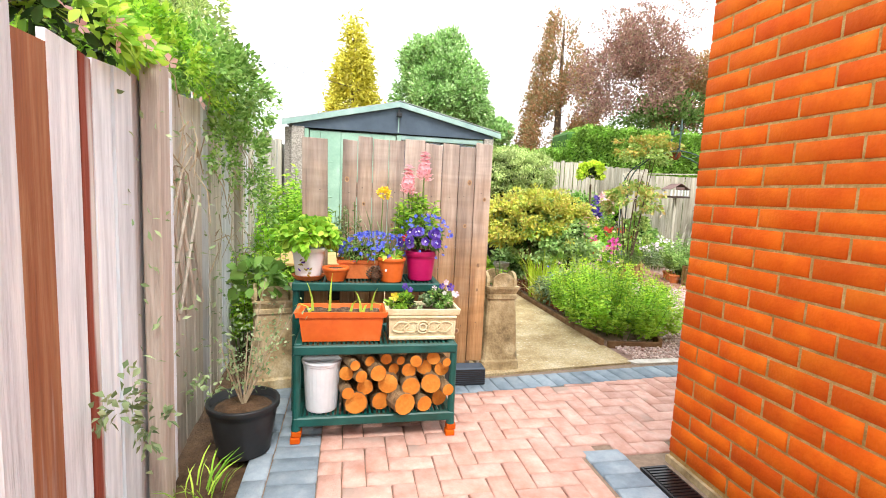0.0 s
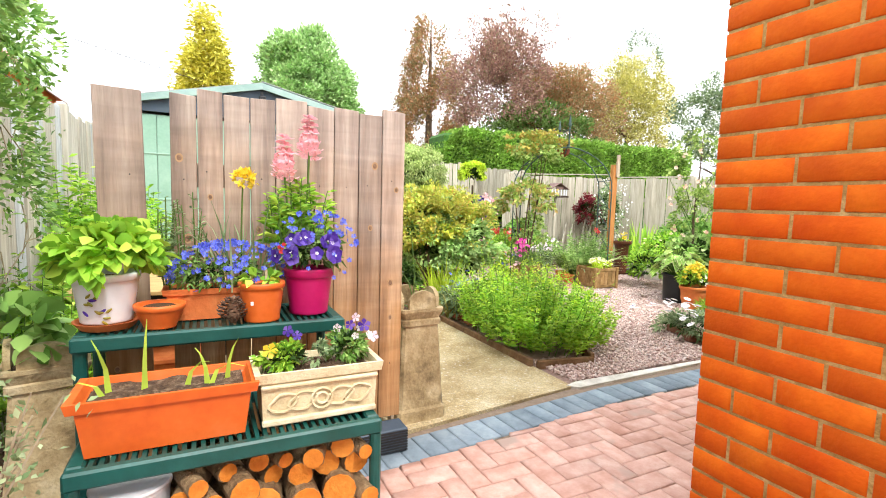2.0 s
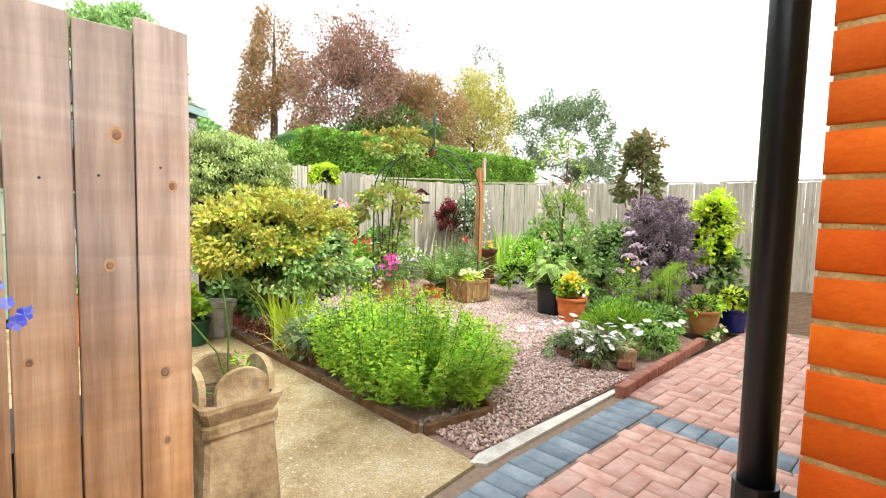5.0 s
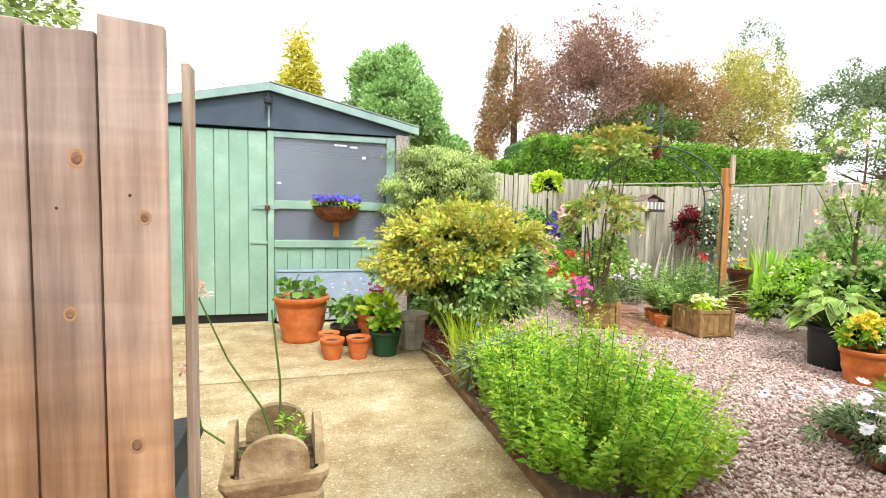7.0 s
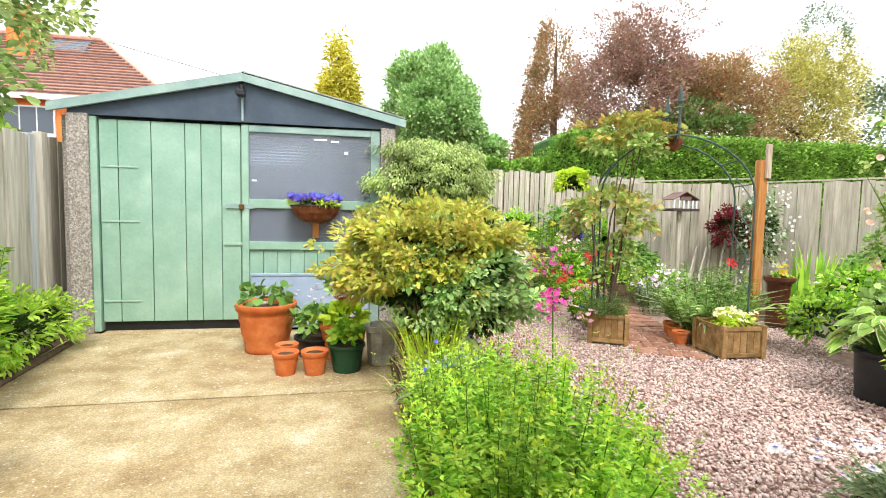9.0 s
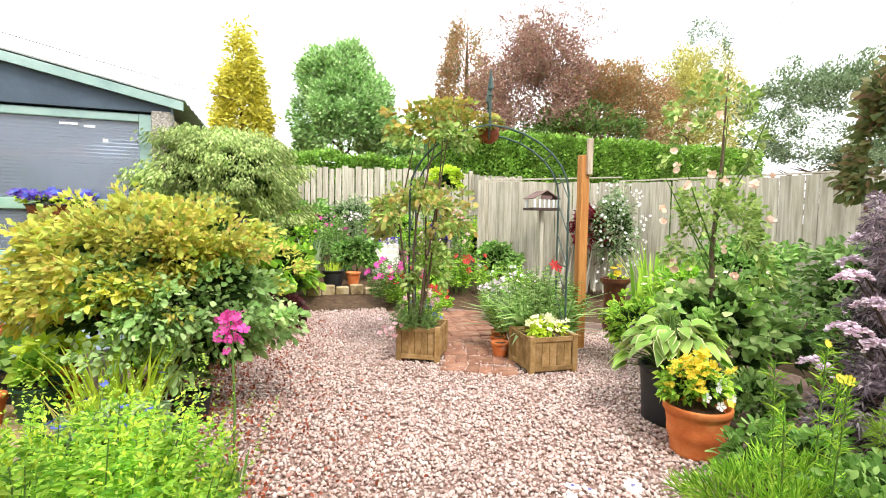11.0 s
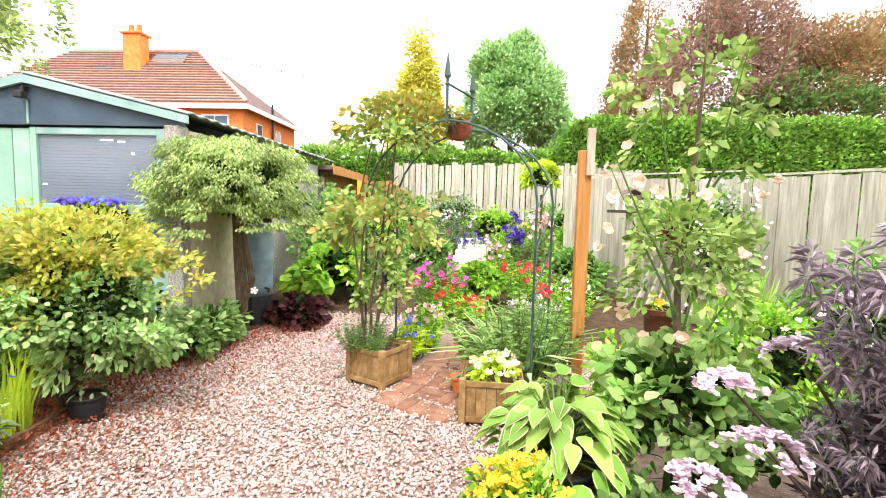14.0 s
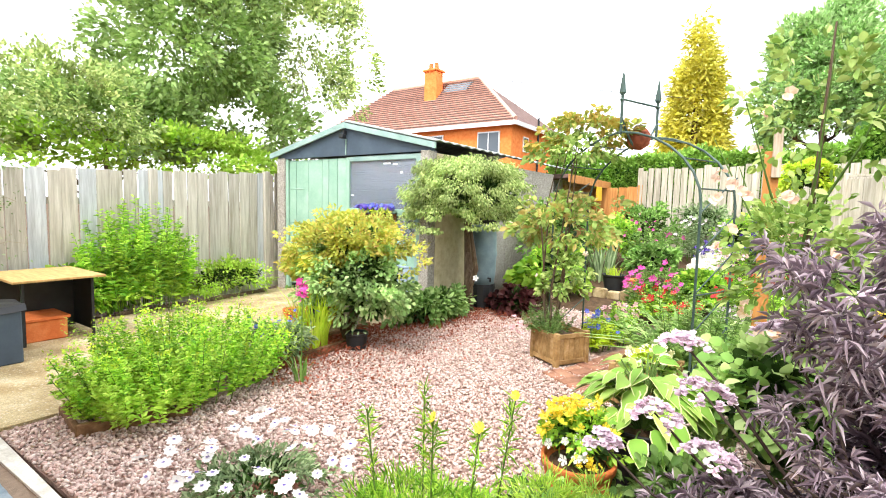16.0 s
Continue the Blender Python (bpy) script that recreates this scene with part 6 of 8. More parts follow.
q = plant("sedge", "yellowish arching grass tuft in the bed", 3.22, 5.75, 0)
blades("foliage", 130, (0, 0, 0), 0.14, 0.64, 0.013, LIME, q, 0.4)
blades("foliage", 90, (-0.05, -0.35, 0), 0.14, 0.4, 0.009, YELLOW_TREE, q, 0.9)
q = plant("cornflower", "low green plants with small blue flowers", 3.3, 5.3, 0)
bush(q, 1200, (0, 0, 0.17), (0.28, 0.35, 0.18), 0.06, GREEN_C, 40, width=0.3)
blooms("flower", NR.uniform(-1, 1, (16, 3)) * (0.25, 0.35, 0.05) + (0, 0, 0.38), ups(16, 0.5), 0.026, BLUE_P, q, 7)
q = plant("orchid_primula", "vivid magenta flower spike among the grasses", 3.8, 5.15, 0)
part("stem", tube([(0, 0, 0), (0.01, 0, 0.4), (0, 0.01, 0.78)], 0.005, 5), STEM, q)
c = NR.normal(0, 1, (26, 3)) * (0.025, 0.025, 0.045) + (0, 0, 0.73)
blooms("flower", c, ups(26, 0.8, (0, -0.5, 0.1)), 0.026, HOT_P, q)
blades("foliage", 24, (0, 0, 0), 0.05, 0.26, 0.016, GREEN_B, q, 0.5)

q = plant("choisya", "rounded shrub, golden leaf tips over fresh green", 3.3, 6.12, 0, "shrub")
for k in range(6):
    part("branch", tube([(0, 0, 0), (0.1 * math.cos(k), 0.1 * math.sin(k), 0.3), (0.4 * math.cos(k), 0.35 * math.sin(k), 0.8)], [0.025, 0.018, 0.008], 6), BARK, q)
p, d = blob_points(15000, (0, 0, 0.84), (0.76, 0.46, 0.42), 210, 0.15)
k = p[:, 2] > 0.74 + 0.3 * p[:, 0]
leaf_cloud("foliage", p[k], d[k], 0.048, VARIEG, q, width=0.6, curl=0.2)
p, d = blob_points(1700, (0, 0, 0.9), (0.84, 0.52, 0.42), 60, 0.1, 0.9)
k = p[:, 2] > 0.6
leaf_cloud("shoot", p[k], d[k], 0.042, VARIEG, q, width=0.5)
p, d = blob_points(9500, (0.04, 0.0, 0.64), (0.74, 0.46, 0.46), 140, 0.18)
k = p[:, 2] > np.clip(0.36 - 0.5 * p[:, 0], 0.2, 0.66)
leaf_cloud("foliage", p[k], d[k], 0.047, SHRUB, q, width=0.72, curl=0.15)
# Core of darker leaves paints the shaded interior of the shrub.
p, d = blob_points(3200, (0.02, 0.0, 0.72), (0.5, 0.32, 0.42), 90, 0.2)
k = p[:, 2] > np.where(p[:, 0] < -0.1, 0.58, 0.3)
leaf_cloud("inner_growth", p[k], d[k], 0.06, INNER_SHADE, q, width=0.5)
bush(q, 1100, (0.26, 0.0, 0.44), (0.32, 0.34, 0.24), 0.07, SHRUB, 40, 0.22, width=0.5)
pot("black_pot", "small black nursery pot with a sprig", 3.5, 6.05, 0.11, 0.16, DARK, 0.8, 0.12)
q = plant("sprig", "small leafy sprig in black nursery pot", 3.5, 6.05, 0.14)
bush(q, 60, (0, 0, 0.08), (0.12, 0.12, 0.08), 0.06, GREEN_C, 12)

q = plant("cotoneaster", "weeping dome of small grey-green leaves by the garage", 3.5, 8.0, 0, "shrub")
part("trunk", tube([(0.0, 0.1, 0), (0.05, 0.0, 0.4), (-0.02, 0.1, 0.8), (0.0, 0.0, 1.35)], [0.07, 0.06, 0.06, 0.04], 8), BARK, q)
part("trunk", tube([(0.05, 0.0, 0.3), (0.18, -0.05, 0.6), (0.1, -0.1, 1.2)], [0.04, 0.035, 0.02], 7), BARK, q)
p, d = blob_points(34000, (0, 0, 1.52), (0.74, 0.84, 0.5), 300, 0.14, 0.75)
k = p[:, 2] > np.where(p[:, 0] < 0.1, 0.95, 1.12)
p, d = p[k], d[k]
leaf_cloud("foliage", p, d * (1, 1, 0.2) - (0, 0, 0.5), 0.032, COT, q, width=0.5, curl=0.3)
# Smaller dome of dark leaves, shade inside the crown put into colour.
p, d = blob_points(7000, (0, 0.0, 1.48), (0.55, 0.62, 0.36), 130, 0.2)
leaf_cloud("inner_growth", p, d, 0.05, INNER_SHADE, q, width=0.5)
p, d = blob_points(9000, (-0.05, 0.0, 1.2), (0.78, 0.82, 0.3), 70, 0.16, 0.85)
k = (p[:, 2] > 0.8) & ((p[:, 0] < 0.1) | (p[:, 1] > 0.3) | (p[:, 2] > 1.12))
p, d = p[k], d[k]
leaf_cloud("foliage", p, d * (1, 1, 0) - (0, 0, 0.8), 0.038, COT, q, width=0.45)


def water_butt():
    g = thing("water_butt", "dark grey-green plastic water butt beside garage wall", "water butt", (3.5, 8.42, 0))
    part("stand", lathe([(0.19, 0), (0.18, 0.36)], 14), DARK, g)
    part("barrel", lathe([(0.165, 0.36), (0.185, 0.5), (0.192, 0.72), (0.2, 0.74), (0.2, 0.78), (0.192, 0.8), (0.186, 1.0), (0.17, 1.15), (0.15, 1.17)], 22), surface("butt_plastic", ["6c848e", "7e969e", "90a8b0"], 4, 0.5, vary=0.1), g, smooth=True)
    part("lid", lathe([(0.178, 1.16), (0.178, 1.2), (0.11, 1.23), (0.02, 1.24)], 22), DARK, g)
    part("tap", tube([(0.15, -0.09, 0.45), (0.2, -0.12, 0.45), (0.2, -0.12, 0.41)], 0.012, 6), DARK, g)


water_butt()
q = plant("heuchera", "dark crimson-brown heuchera mounds", 3.95, 8.55, 0)
bush(q, 700, (0, 0, 0.14), (0.26, 0.36, 0.17), 0.085, DARKRED, 40, width=0.9)
q = plant("groundcover", "low dark green leaves under the shrubs", 3.42, 7.45, 0)
bush(q, 1700, (0, 0, 0.18), (0.26, 0.75, 0.2), 0.08, GREEN_D, 70, 0.2, width=0.5)
blooms("flower", [(0.35, 0.35, 0.52)], [(0.5, -1, 0.2)], 0.05, WHITE_P, q, 5)
q = plant("fatsia", "broad bright green leaves beyond the water butt", 4.0, 9.7, 0.05)
bush(q, 900, (0, 0, 0.4), (0.5, 0.6, 0.36), 0.13, GREEN_A, 60, 0.25, width=0.8)
q = plant("laburnum", "mixed green shrubs along the outbuilding wall", 3.65, 11.0, 0.2, "shrub")
bush(q, 2600, (0, 0, 0.7), (0.45, 1.2, 0.75), 0.08, GREEN_B, 90, 0.2)

# ---- arch ----
def arch():
    """Two hoops side by side, turned a little to the path, tied by rungs, with a cradle between two spear finials."""
    g = thing("garden_arch", "dark green wrought-iron rose arch with finials", "arch", (5.76, 6.945, 0), -22)
    w, dep = 0.67, 0.235

    def hoop(y):
        pts = [(-w, y, 0.0), (-w, y, 0.8), (-w, y, 1.42)]
        for k in range(1, 14):
            t = math.pi * (1 - k / 14)
            pts.append((w * math.cos(t), y, 1.42 + 0.5 * math.sin(t) + 0.07 * (1 - abs(k - 7) / 7) ** 1.5))
        pts += [(w, y, 1.42), (w, y, 0.8), (w, y, 0)]
        part("hoop", tube(pts, 0.009, 7), METAL, g)
        return pts
    a, b = hoop(-dep), hoop(dep)
    for i in range(1, len(a) - 1):
        if i % 2:
            part("rung", tube([a[i], b[i]], 0.006, 5), METAL, g)
    for y in (-dep, dep):
        f = part("finial", tube([(0, y, 1.97), (0, y, 2.28)], 0.011, 6), METAL, g)
        part("spear", lathe([(0.004, 2.26), (0.026, 2.29), (0.02, 2.34), (0.002, 2.46)], 8, at=(0, y, 0)), METAL, f)
        part("boss", lathe([(0.008, 2.22), (0.022, 2.235), (0.008, 2.25)], 8, at=(0, y, 0)), METAL, f)
    part("cross_bar", tube([(0, -dep, 2.24), (0, dep, 2.24)], 0.009, 6), METAL, g)
    part("cradle", tube([(0, -dep + 2 * dep * k / 10, 2.1 - 0.22 * math.sin(math.pi * k / 10)) for k in range(11)], 0.009, 6), METAL, g)
    for x in (-w, w):
        for k in range(5):
            z = 0.25 + k * 0.28
            part("lattice", tube([(x, -dep, z), (x, dep, z + 0.26)], 0.005, 4), METAL, g)


arch()


def clay_ball():
    g = thing("clay_ball", "rust-brown terracotta ball with trailing moss on arch", "ornament", (5.76, 6.945, 1.9))
    bm = bmesh.new()
    bmesh.ops.create_uvsphere(bm, u_segments=20, v_segments=12, radius=0.092, matrix=Matrix.Translation((0, 0, 0.06)))
    for v in bm.verts:
        v.co += v.co.normalized() * 0.008 * noise.noise(v.co * 30)
    part("ball", bm, surface("rusted_clay", ["6a3424", "8a4830", "a86044"], 12, 0.9, bump=0.7), g, smooth=True)
    part("cap", lathe([(0.05, 0.14), (0.03, 0.165), (0.006, 0.17)], 14), BARK, g)


clay_ball()
q = plant("climbing_rose", "rose with bronze-green leaves climbing the arch", 5.1, 6.9, 0, "shrub")
for k in range(5):
    a = R.uniform(0, 6.28)
    part("cane", tube([(0.03 * math.cos(a), 0.03 * math.sin(a), 0.25), (0.1 * math.cos(a), 0.1 * math.sin(a), 0.7), (0.15 * math.cos(a + 0.5), 0.12 * math.sin(a), 1.2), (0.12 * math.cos(a + 1) + 0.1, 0.15 * math.sin(a), 1.9)], [0.012, 0.01, 0.008, 0.004], 6), BARK, q)
bush(q, 1500, (0.06, 0.05, 1.22), (0.52, 0.42, 0.3), 0.06, ROSE_LEAF, 46, 0.18, width=0.65, inner=None)
bush(q, 500, (0.1, 0.0, 0.72), (0.22, 0.22, 0.3), 0.055, ROSE_GREEN, 26, 0.22, width=0.65, inner=None)
bush(q, 900, (0.22, 0.05, 2.0), (0.46, 0.32, 0.2), 0.058, AMBER_LEAF, 40, 0.2, width=0.65, inner=None)
bush(q, 420, (0.15, 0.0, 1.86), (0.4, 0.28, 0.18), 0.058, ROSE_GREEN, 30, 0.2, width=0.65, inner=None)
c = NR.normal(0, 1, (9, 3)) * (0.22, 0.18, 0.25) + (0, -0.05, 1.1)
blooms("bud", c, ups(9, 0.6), 0.024, PEACH_P, q)


def square_planter(label, x, y, s, h, rz):
    g = thing("wooden_planter", label, "planter", (x, y, 0), rz, group="square timber planters")
    for sx in (-1, 1):
        for sy in (-1, 1):
            part("corner_post", box(sx * s / 2 - 0.022, sx * s / 2 + 0.022, sy * s / 2 - 0.022, sy * s / 2 + 0.022, 0, h + 0.01, 0.004), PLANTER_WOOD, g)
    for k in range(4):
        n = 5
        rot = Matrix.Rotation(radians(90 * k), 4, "Z")
        for i in range(n):
            w = (s - 0.05) / n
            bm = box(-s / 2 + 0.025 + i * w, -s / 2 + 0.025 + (i + 1) * w - 0.003, -s / 2 - 0.006, -s / 2 + 0.008, 0.03, h - 0.03, 0.002)
            bmesh.ops.transform(bm, matrix=rot, verts=bm.verts)
            part("slat", bm, PLANTER_WOOD, g)
        for z in (0.02, h - 0.04):
            bm = box(-s / 2 + 0.023, s / 2 - 0.023, -s / 2 - 0.016, -s / 2 - 0.0065, z, z + 0.04, 0.003)
            bmesh.ops.transform(bm, matrix=rot, verts=bm.verts)
            part("rail", bm, PLANTER_WOOD, g)
    part("soil", box(-s / 2 + 0.01, s / 2 - 0.01, -s / 2 + 0.01, s / 2 - 0.01, 0.05, h - 0.05), POT_SOIL, g)


square_planter("square slatted timber planter with rosemary and rose", 5.17, 6.95, 0.33, 0.29, -30)
square_planter("square slatted timber planter with pale flowers", 6.03, 6.4, 0.37, 0.29, -3)
q = plant("rosemary", "dense dark green rosemary in timber planter", 5.08, 6.86, 0.24)
spires("foliage", 60, (0, 0, 0), (0.2, 0.16), 0.3, 0.04, GREEN_D, q, 50, 0.5, None, 0.2)
c = NR.normal(0, 1, (14, 3)) * (0.06, 0.05, 0.03) + (-0.24, -0.1, 0.06)
blooms("flower", c, ups(14, 0.6), 0.025, PINK_P, q)
q = plant("primrose", "pale yellow flowers with soft green leaves", 6.03, 6.4, 0.24)
bush(q, 160, (0, 0, 0.06), (0.17, 0.16, 0.07), 0.055, LIME, 20, width=0.6)
blooms("flower", NR.uniform(-1, 1, (36, 3)) * (0.15, 0.14, 0.04) + (0, -0.02, 0.12), ups(36, 0.5, (0, -0.6, 0.8)), 0.03, CREAM_P, q)
q = plant("lily_clump", "clump of fern-like lance leaves with red lilies", 6.22, 6.9, 0)
blades("foliage", 110, (0, 0, 0.05), 0.2, 0.62, 0.05, LOBED, q, 0.9)
blades("foliage", 60, (0, -0.06, 0.05), 0.16, 0.4, 0.045, GREEN_C, q, 1.3)
spires("foliage", 80, (0, 0, 0.1), (0.4, 0.32), 0.68, 0.1, LOBED, q, 36, 0.6, STEM, 0.22)
blooms("red_lily", [(0.18, -0.05, 0.78), (0.21, -0.06, 0.76)], [(0, -1, 0.4), (0.3, -1, 0.2)], 0.055, RED_P, q, 6, width=0.5)
for x, y in ((5.82, 6.75), (5.9, 6.95), (6.0, 7.15)):
    pot("edge_pot", "old terracotta pot beside brick path", x, y, 0.08, 0.13, TERRA, 0.7, 0.2, group="pots along the brick path")


def wood_post():
    g = thing("arch_post", "upright orange-brown timber post with hook block", "post", (6.67, 6.82, 0))
    part("post", box(-0.045, 0.045, -0.035, 0.035, -0.03, 1.80, 0.004), POST_WOOD, g)
    part("spliced_batten", box(0.0, 0.055, -0.065, -0.036, 1.62, 1.95, 0.003), WOOD, g)


wood_post()

# ---- middle and far borders ----
def tall_flowers(name, label, x, y, h, spread, leaf_mat, flower_mat, n=26, size=0.03, fl=30, leaf=0.09, per=30, lw=0.3):
    q = plant(name, label, x, y, ground_z(x, y))
    tips = spires("foliage", n, (0, 0, 0), (spread, spread), h, leaf, leaf_mat, q, per, 0.35, STEM, lw)
    k = NR.integers(0, len(tips), fl)
    c = tips[k] + NR.normal(0, 0.03, (fl, 3))
    blooms("flower", c, ups(fl, 0.6, (-0.2, -0.8, 0.5)), size, flower_mat, q)
    return q


tall_flowers("red_poppies", "low bright green plants with scarlet flowers", 5.6, 9.15, 0.4, 0.3, GREEN_A, RED_P, 46, 0.05, 18)
tall_flowers("mixed_annuals", "pink and red cottage flowers beside brick path", 5.45, 7.9, 0.42, 0.24, GREEN_A, PINK_P, 40, 0.035, 26)
tall_flowers("mixed_annuals", "blue flowered bedding plants beside brick path", 5.35, 7.5, 0.34, 0.16, LIME, BLUE_P, 30, 0.03, 18)
tall_flowers("sweet_williams", "crimson and pink flowers behind the arch", 5.5, 9.4, 0.62, 0.36, GREEN_B, HOT_P, 46, 0.04, 40)
tall_flowers("delphinium", "deep purple delphinium spire", 6.5, 10.6, 1.05, 0.14, GREEN_B, PURPLE_P, 14, 0.05, 70, 0.1)
tall_flowers("lupins", "pink and peach lupin spikes", 6.25, 10.3, 0.7, 0.26, GREEN_A, PINK_P, 30, 0.036, 34, 0.1)
tall_flowers("foxglove", "pale pink foxglove spire in the border", 7.0, 10.9, 1.3, 0.18, GREEN_B, PINK_P, 12, 0.045, 46, 0.11)
tall_flowers("crocosmia", "fresh green sword foliage with red blooms", 6.6, 9.7, 0.6, 0.36, GREEN_A, RED_P, 44, 0.05, 16)
tall_flowers("border_flowers", "yellow-green herbaceous plants in mid border", 6.95, 9.0, 0.6, 0.4, GREEN_A, WHITE_P, 50, 0.03, 20)
tall_flowers("lavender", "mound of mauve lavender by the steps", 5.9, 12.2, 0.45, 0.3, GREEN_C, PURPLE_P, 40, 0.03, 70, 0.06)
tall_flowers("red_bedding", "low red and white bedding flowers", 5.9, 8.9, 0.3, 0.24, GREEN_A, RED_P, 30, 0.035, 30)
tall_flowers("astrantia", "pale pink astrantia with thin stems", 6.55, 8.2, 0.5, 0.3, GREEN_C, LILAC_P, 36, 0.03, 50)
tall_flowers("tall_border_plants", "tall green border plants before the back fence", 5.0, 11.9, 0.95, 0.5, GREEN_B, HOT_P, 50, 0.04, 16)
tall_flowers("tall_border_plants", "tall silver-green border plants in the far bed", 5.6, 13.0, 0.9, 0.45, GREEN_C, LILAC_P, 46, 0.04, 20)
tall_flowers("tall_border_plants", "leafy green border plants in front of the fence", 6.9, 12.6, 0.8, 0.5, GREEN_A, YEL_P, 46, 0.04, 10)
q = plant("iris_clump", "upright strap-leaved iris clump near back fence", 4.4, 10.9, 0.2)
blades("foliage", 60, (0, 0, 0), 0.2, 0.75, 0.03, GREEN_C, q, 0.3)
pot("black_pot", "black pot of grasses on the stone edging", 4.75, 10.3, 0.17, 0.24, DARK, 0.75, 0.12, z=0.17)
q = plant("pot_grass", "short grass in black pot", 4.75, 10.3, 0.38)
blades("foliage", 60, (0, 0, 0), 0.12, 0.16, 0.01, LIME, q, 0.4)
pot("clay_pot", "terracotta pot of orange flowers on stone edging", 5.05, 10.3, 0.11, 0.2, TERRA, 0.7, 0.18, z=0.17)


def stone_edge():
    for k in range(7):
        g = thing("stone_block", "buff stone block edging the raised bed", "stone", (4.45 + k * 0.2, 9.95 + 0.05 * math.sin(k), 0.08), R.uniform(-8, 8), group="raised bed stones")
        part("stone", box(-0.09, 0.09, -0.07, 0.07, 0, R.uniform(0.1, 0.15), 0.015), BUFF, g)
    for k in range(6):
        g = thing("stone_step", "flat grey stone slab of garden steps", "step", (5.75 + 0.04 * k, 11.3 + k * 0.22, 0.28 + k * 0.09), R.uniform(-3, 3), group="garden steps")
        part("slab", box(-0.26, 0.26, -0.14, 0.14, -0.3, 0.06, 0.012), CONC_TRIM, g)


stone_edge()


def topiary():
    q = plant("topiary", "lime-green clipped ball on a clear stem", 7.12, 12.0, 0.38, "tree")
    part("stem", tube([(0, 0, 0), (0.02, 0, 0.6), (0, 0, 1.25)], 0.025, 7), BARK, q)
    bush(q, 3200, (0, 0, 1.55), (0.36, 0.36, 0.27), 0.06, LIME, 90, 0.18, width=0.6)


topiary()


def bird_table():
    g = thing("bird_table", "white bird table with dark roof on post", "bird table", (7.95, 9.75, 0.1))
    part("post", box(-0.03, 0.03, -0.03, 0.03, 0, 1.25, 0.004), FENCE_FAR, g)
    part("tray", box(-0.24, 0.24, -0.17, 0.17, 1.25, 1.29, 0.004), DARKWOOD, g)
    for sx in (-0.2, 0.2):
        for sy in (-0.13, 0.13):
            part("pillar", box(sx - 0.014, sx + 0.014, sy - 0.014, sy + 0.014, 1.28, 1.42), UPVC, g)
    for k in (-0.12, -0.04, 0.04, 0.12):
        part("baluster", box(k - 0.012, k + 0.012, -0.16, -0.14, 1.28, 1.42), UPVC, g)
    for s in (-1, 1):
        bm = box(0, 0.27, -0.17, 0.17, 0, 0.014, 0.003)
        bmesh.ops.transform(bm, matrix=Matrix.Translation((0, 0, 1.55)) @ (Matrix.Rotation(radians(28), 4, "Y") if s > 0 else Matrix.Rotation(radians(180), 4, "Z") @ Matrix.Rotation(radians(28), 4, "Y")), verts=bm.verts)
        part("roof", bm, ROOF_DARK, g)
    part("gable", box(-0.1, 0.1, -0.15, -0.13, 1.42, 1.48, 0.003), ROOF_DARK, g)


bird_table()


def timber_pile():
    rr = random.Random(4)
    for k in range(7):
        g = thing("timber_offcut", "weathered grey timber leaning on the fence", "timber", (8.05 + k * 0.1, 9.6 - k * 0.09, ground_z(8, 9.6)), rr.uniform(20, 50), group="leaning timber pile")
        bm = box(-0.04, 0.04, -0.015, 0.015, 0, rr.uniform(0.7, 1.05), 0.003)
        bmesh.ops.transform(bm, matrix=Matrix.Rotation(radians(rr.uniform(12, 42)), 4, "Y"), verts=bm.verts)
        part("plank", bm, FENCE_FAR, g)


timber_pile()
q = plant("japanese_maple", "small crimson-leaved Japanese maple in the border", 8.6, 9.35, 0.07, "shrub")
limbs("trunk", (0, 0, 0), 0.7, 0.02, (0.24, 0.2, 0.3), 7, BARK, q, 3)
bush(q, 1500, (0, 0, 0.95), (0.36, 0.3, 0.4), 0.06, CRIMSON, 60, 0.2, width=0.4)


def clay_jug():
    g = thing("clay_jug", "dark brown glazed land drain used as planter", "planter", (7.45, 7.3, 0))
    part("body", lathe([(0.1, 0), (0.12, 0.04), (0.11, 0.35), (0.12, 0.5), (0.16, 0.54), (0.16, 0.58), (0.13, 0.58), (0.12, 0.5), (0.001, 0.5)], 20), surface("brown_glaze", ["3a1f14", "522c1c", "6a3c26"], 5, 0.4), g, smooth=False)
    q = plant("yellow_pansy", "yellow flowers atop the brown pipe planter", 7.45, 7.3, 0.5)
    bush(q, 60, (0, 0, 0.06), (0.13, 0.13, 0.05), 0.05, GREEN_A, 12)
    blooms("flower", NR.normal(0, 0.04, (8, 3)) + (0, -0.04, 0.12), ups(8, 0.5), 0.045, YEL_P, q)


clay_jug()
for x, y, s in ((7.72, 7.2, 0.19), (7.95, 7.05, 0.12), (7.5, 7.0, 0.1)):
    bm = bmesh.new()
    bmesh.ops.create_icosphere(bm, subdivisions=3, radius=s, matrix=Matrix.Diagonal((1.3, 0.9, 0.7, 1)))
    for v in bm.verts:
        v.co += v.co * 0.22 * noise.noise(v.co * 6 + Vector((x, y, 0)))
    ob = part("boulder", bm, surface("boulder_stone", ["6a625a", "8a8278", "a89f92"], 6, 0.9, bump=0.7))
    ob.location = (x, y, s * 0.45)
    tagged(ob, "rounded grey-brown boulder on the gravel edge", "rock", group="boulders")

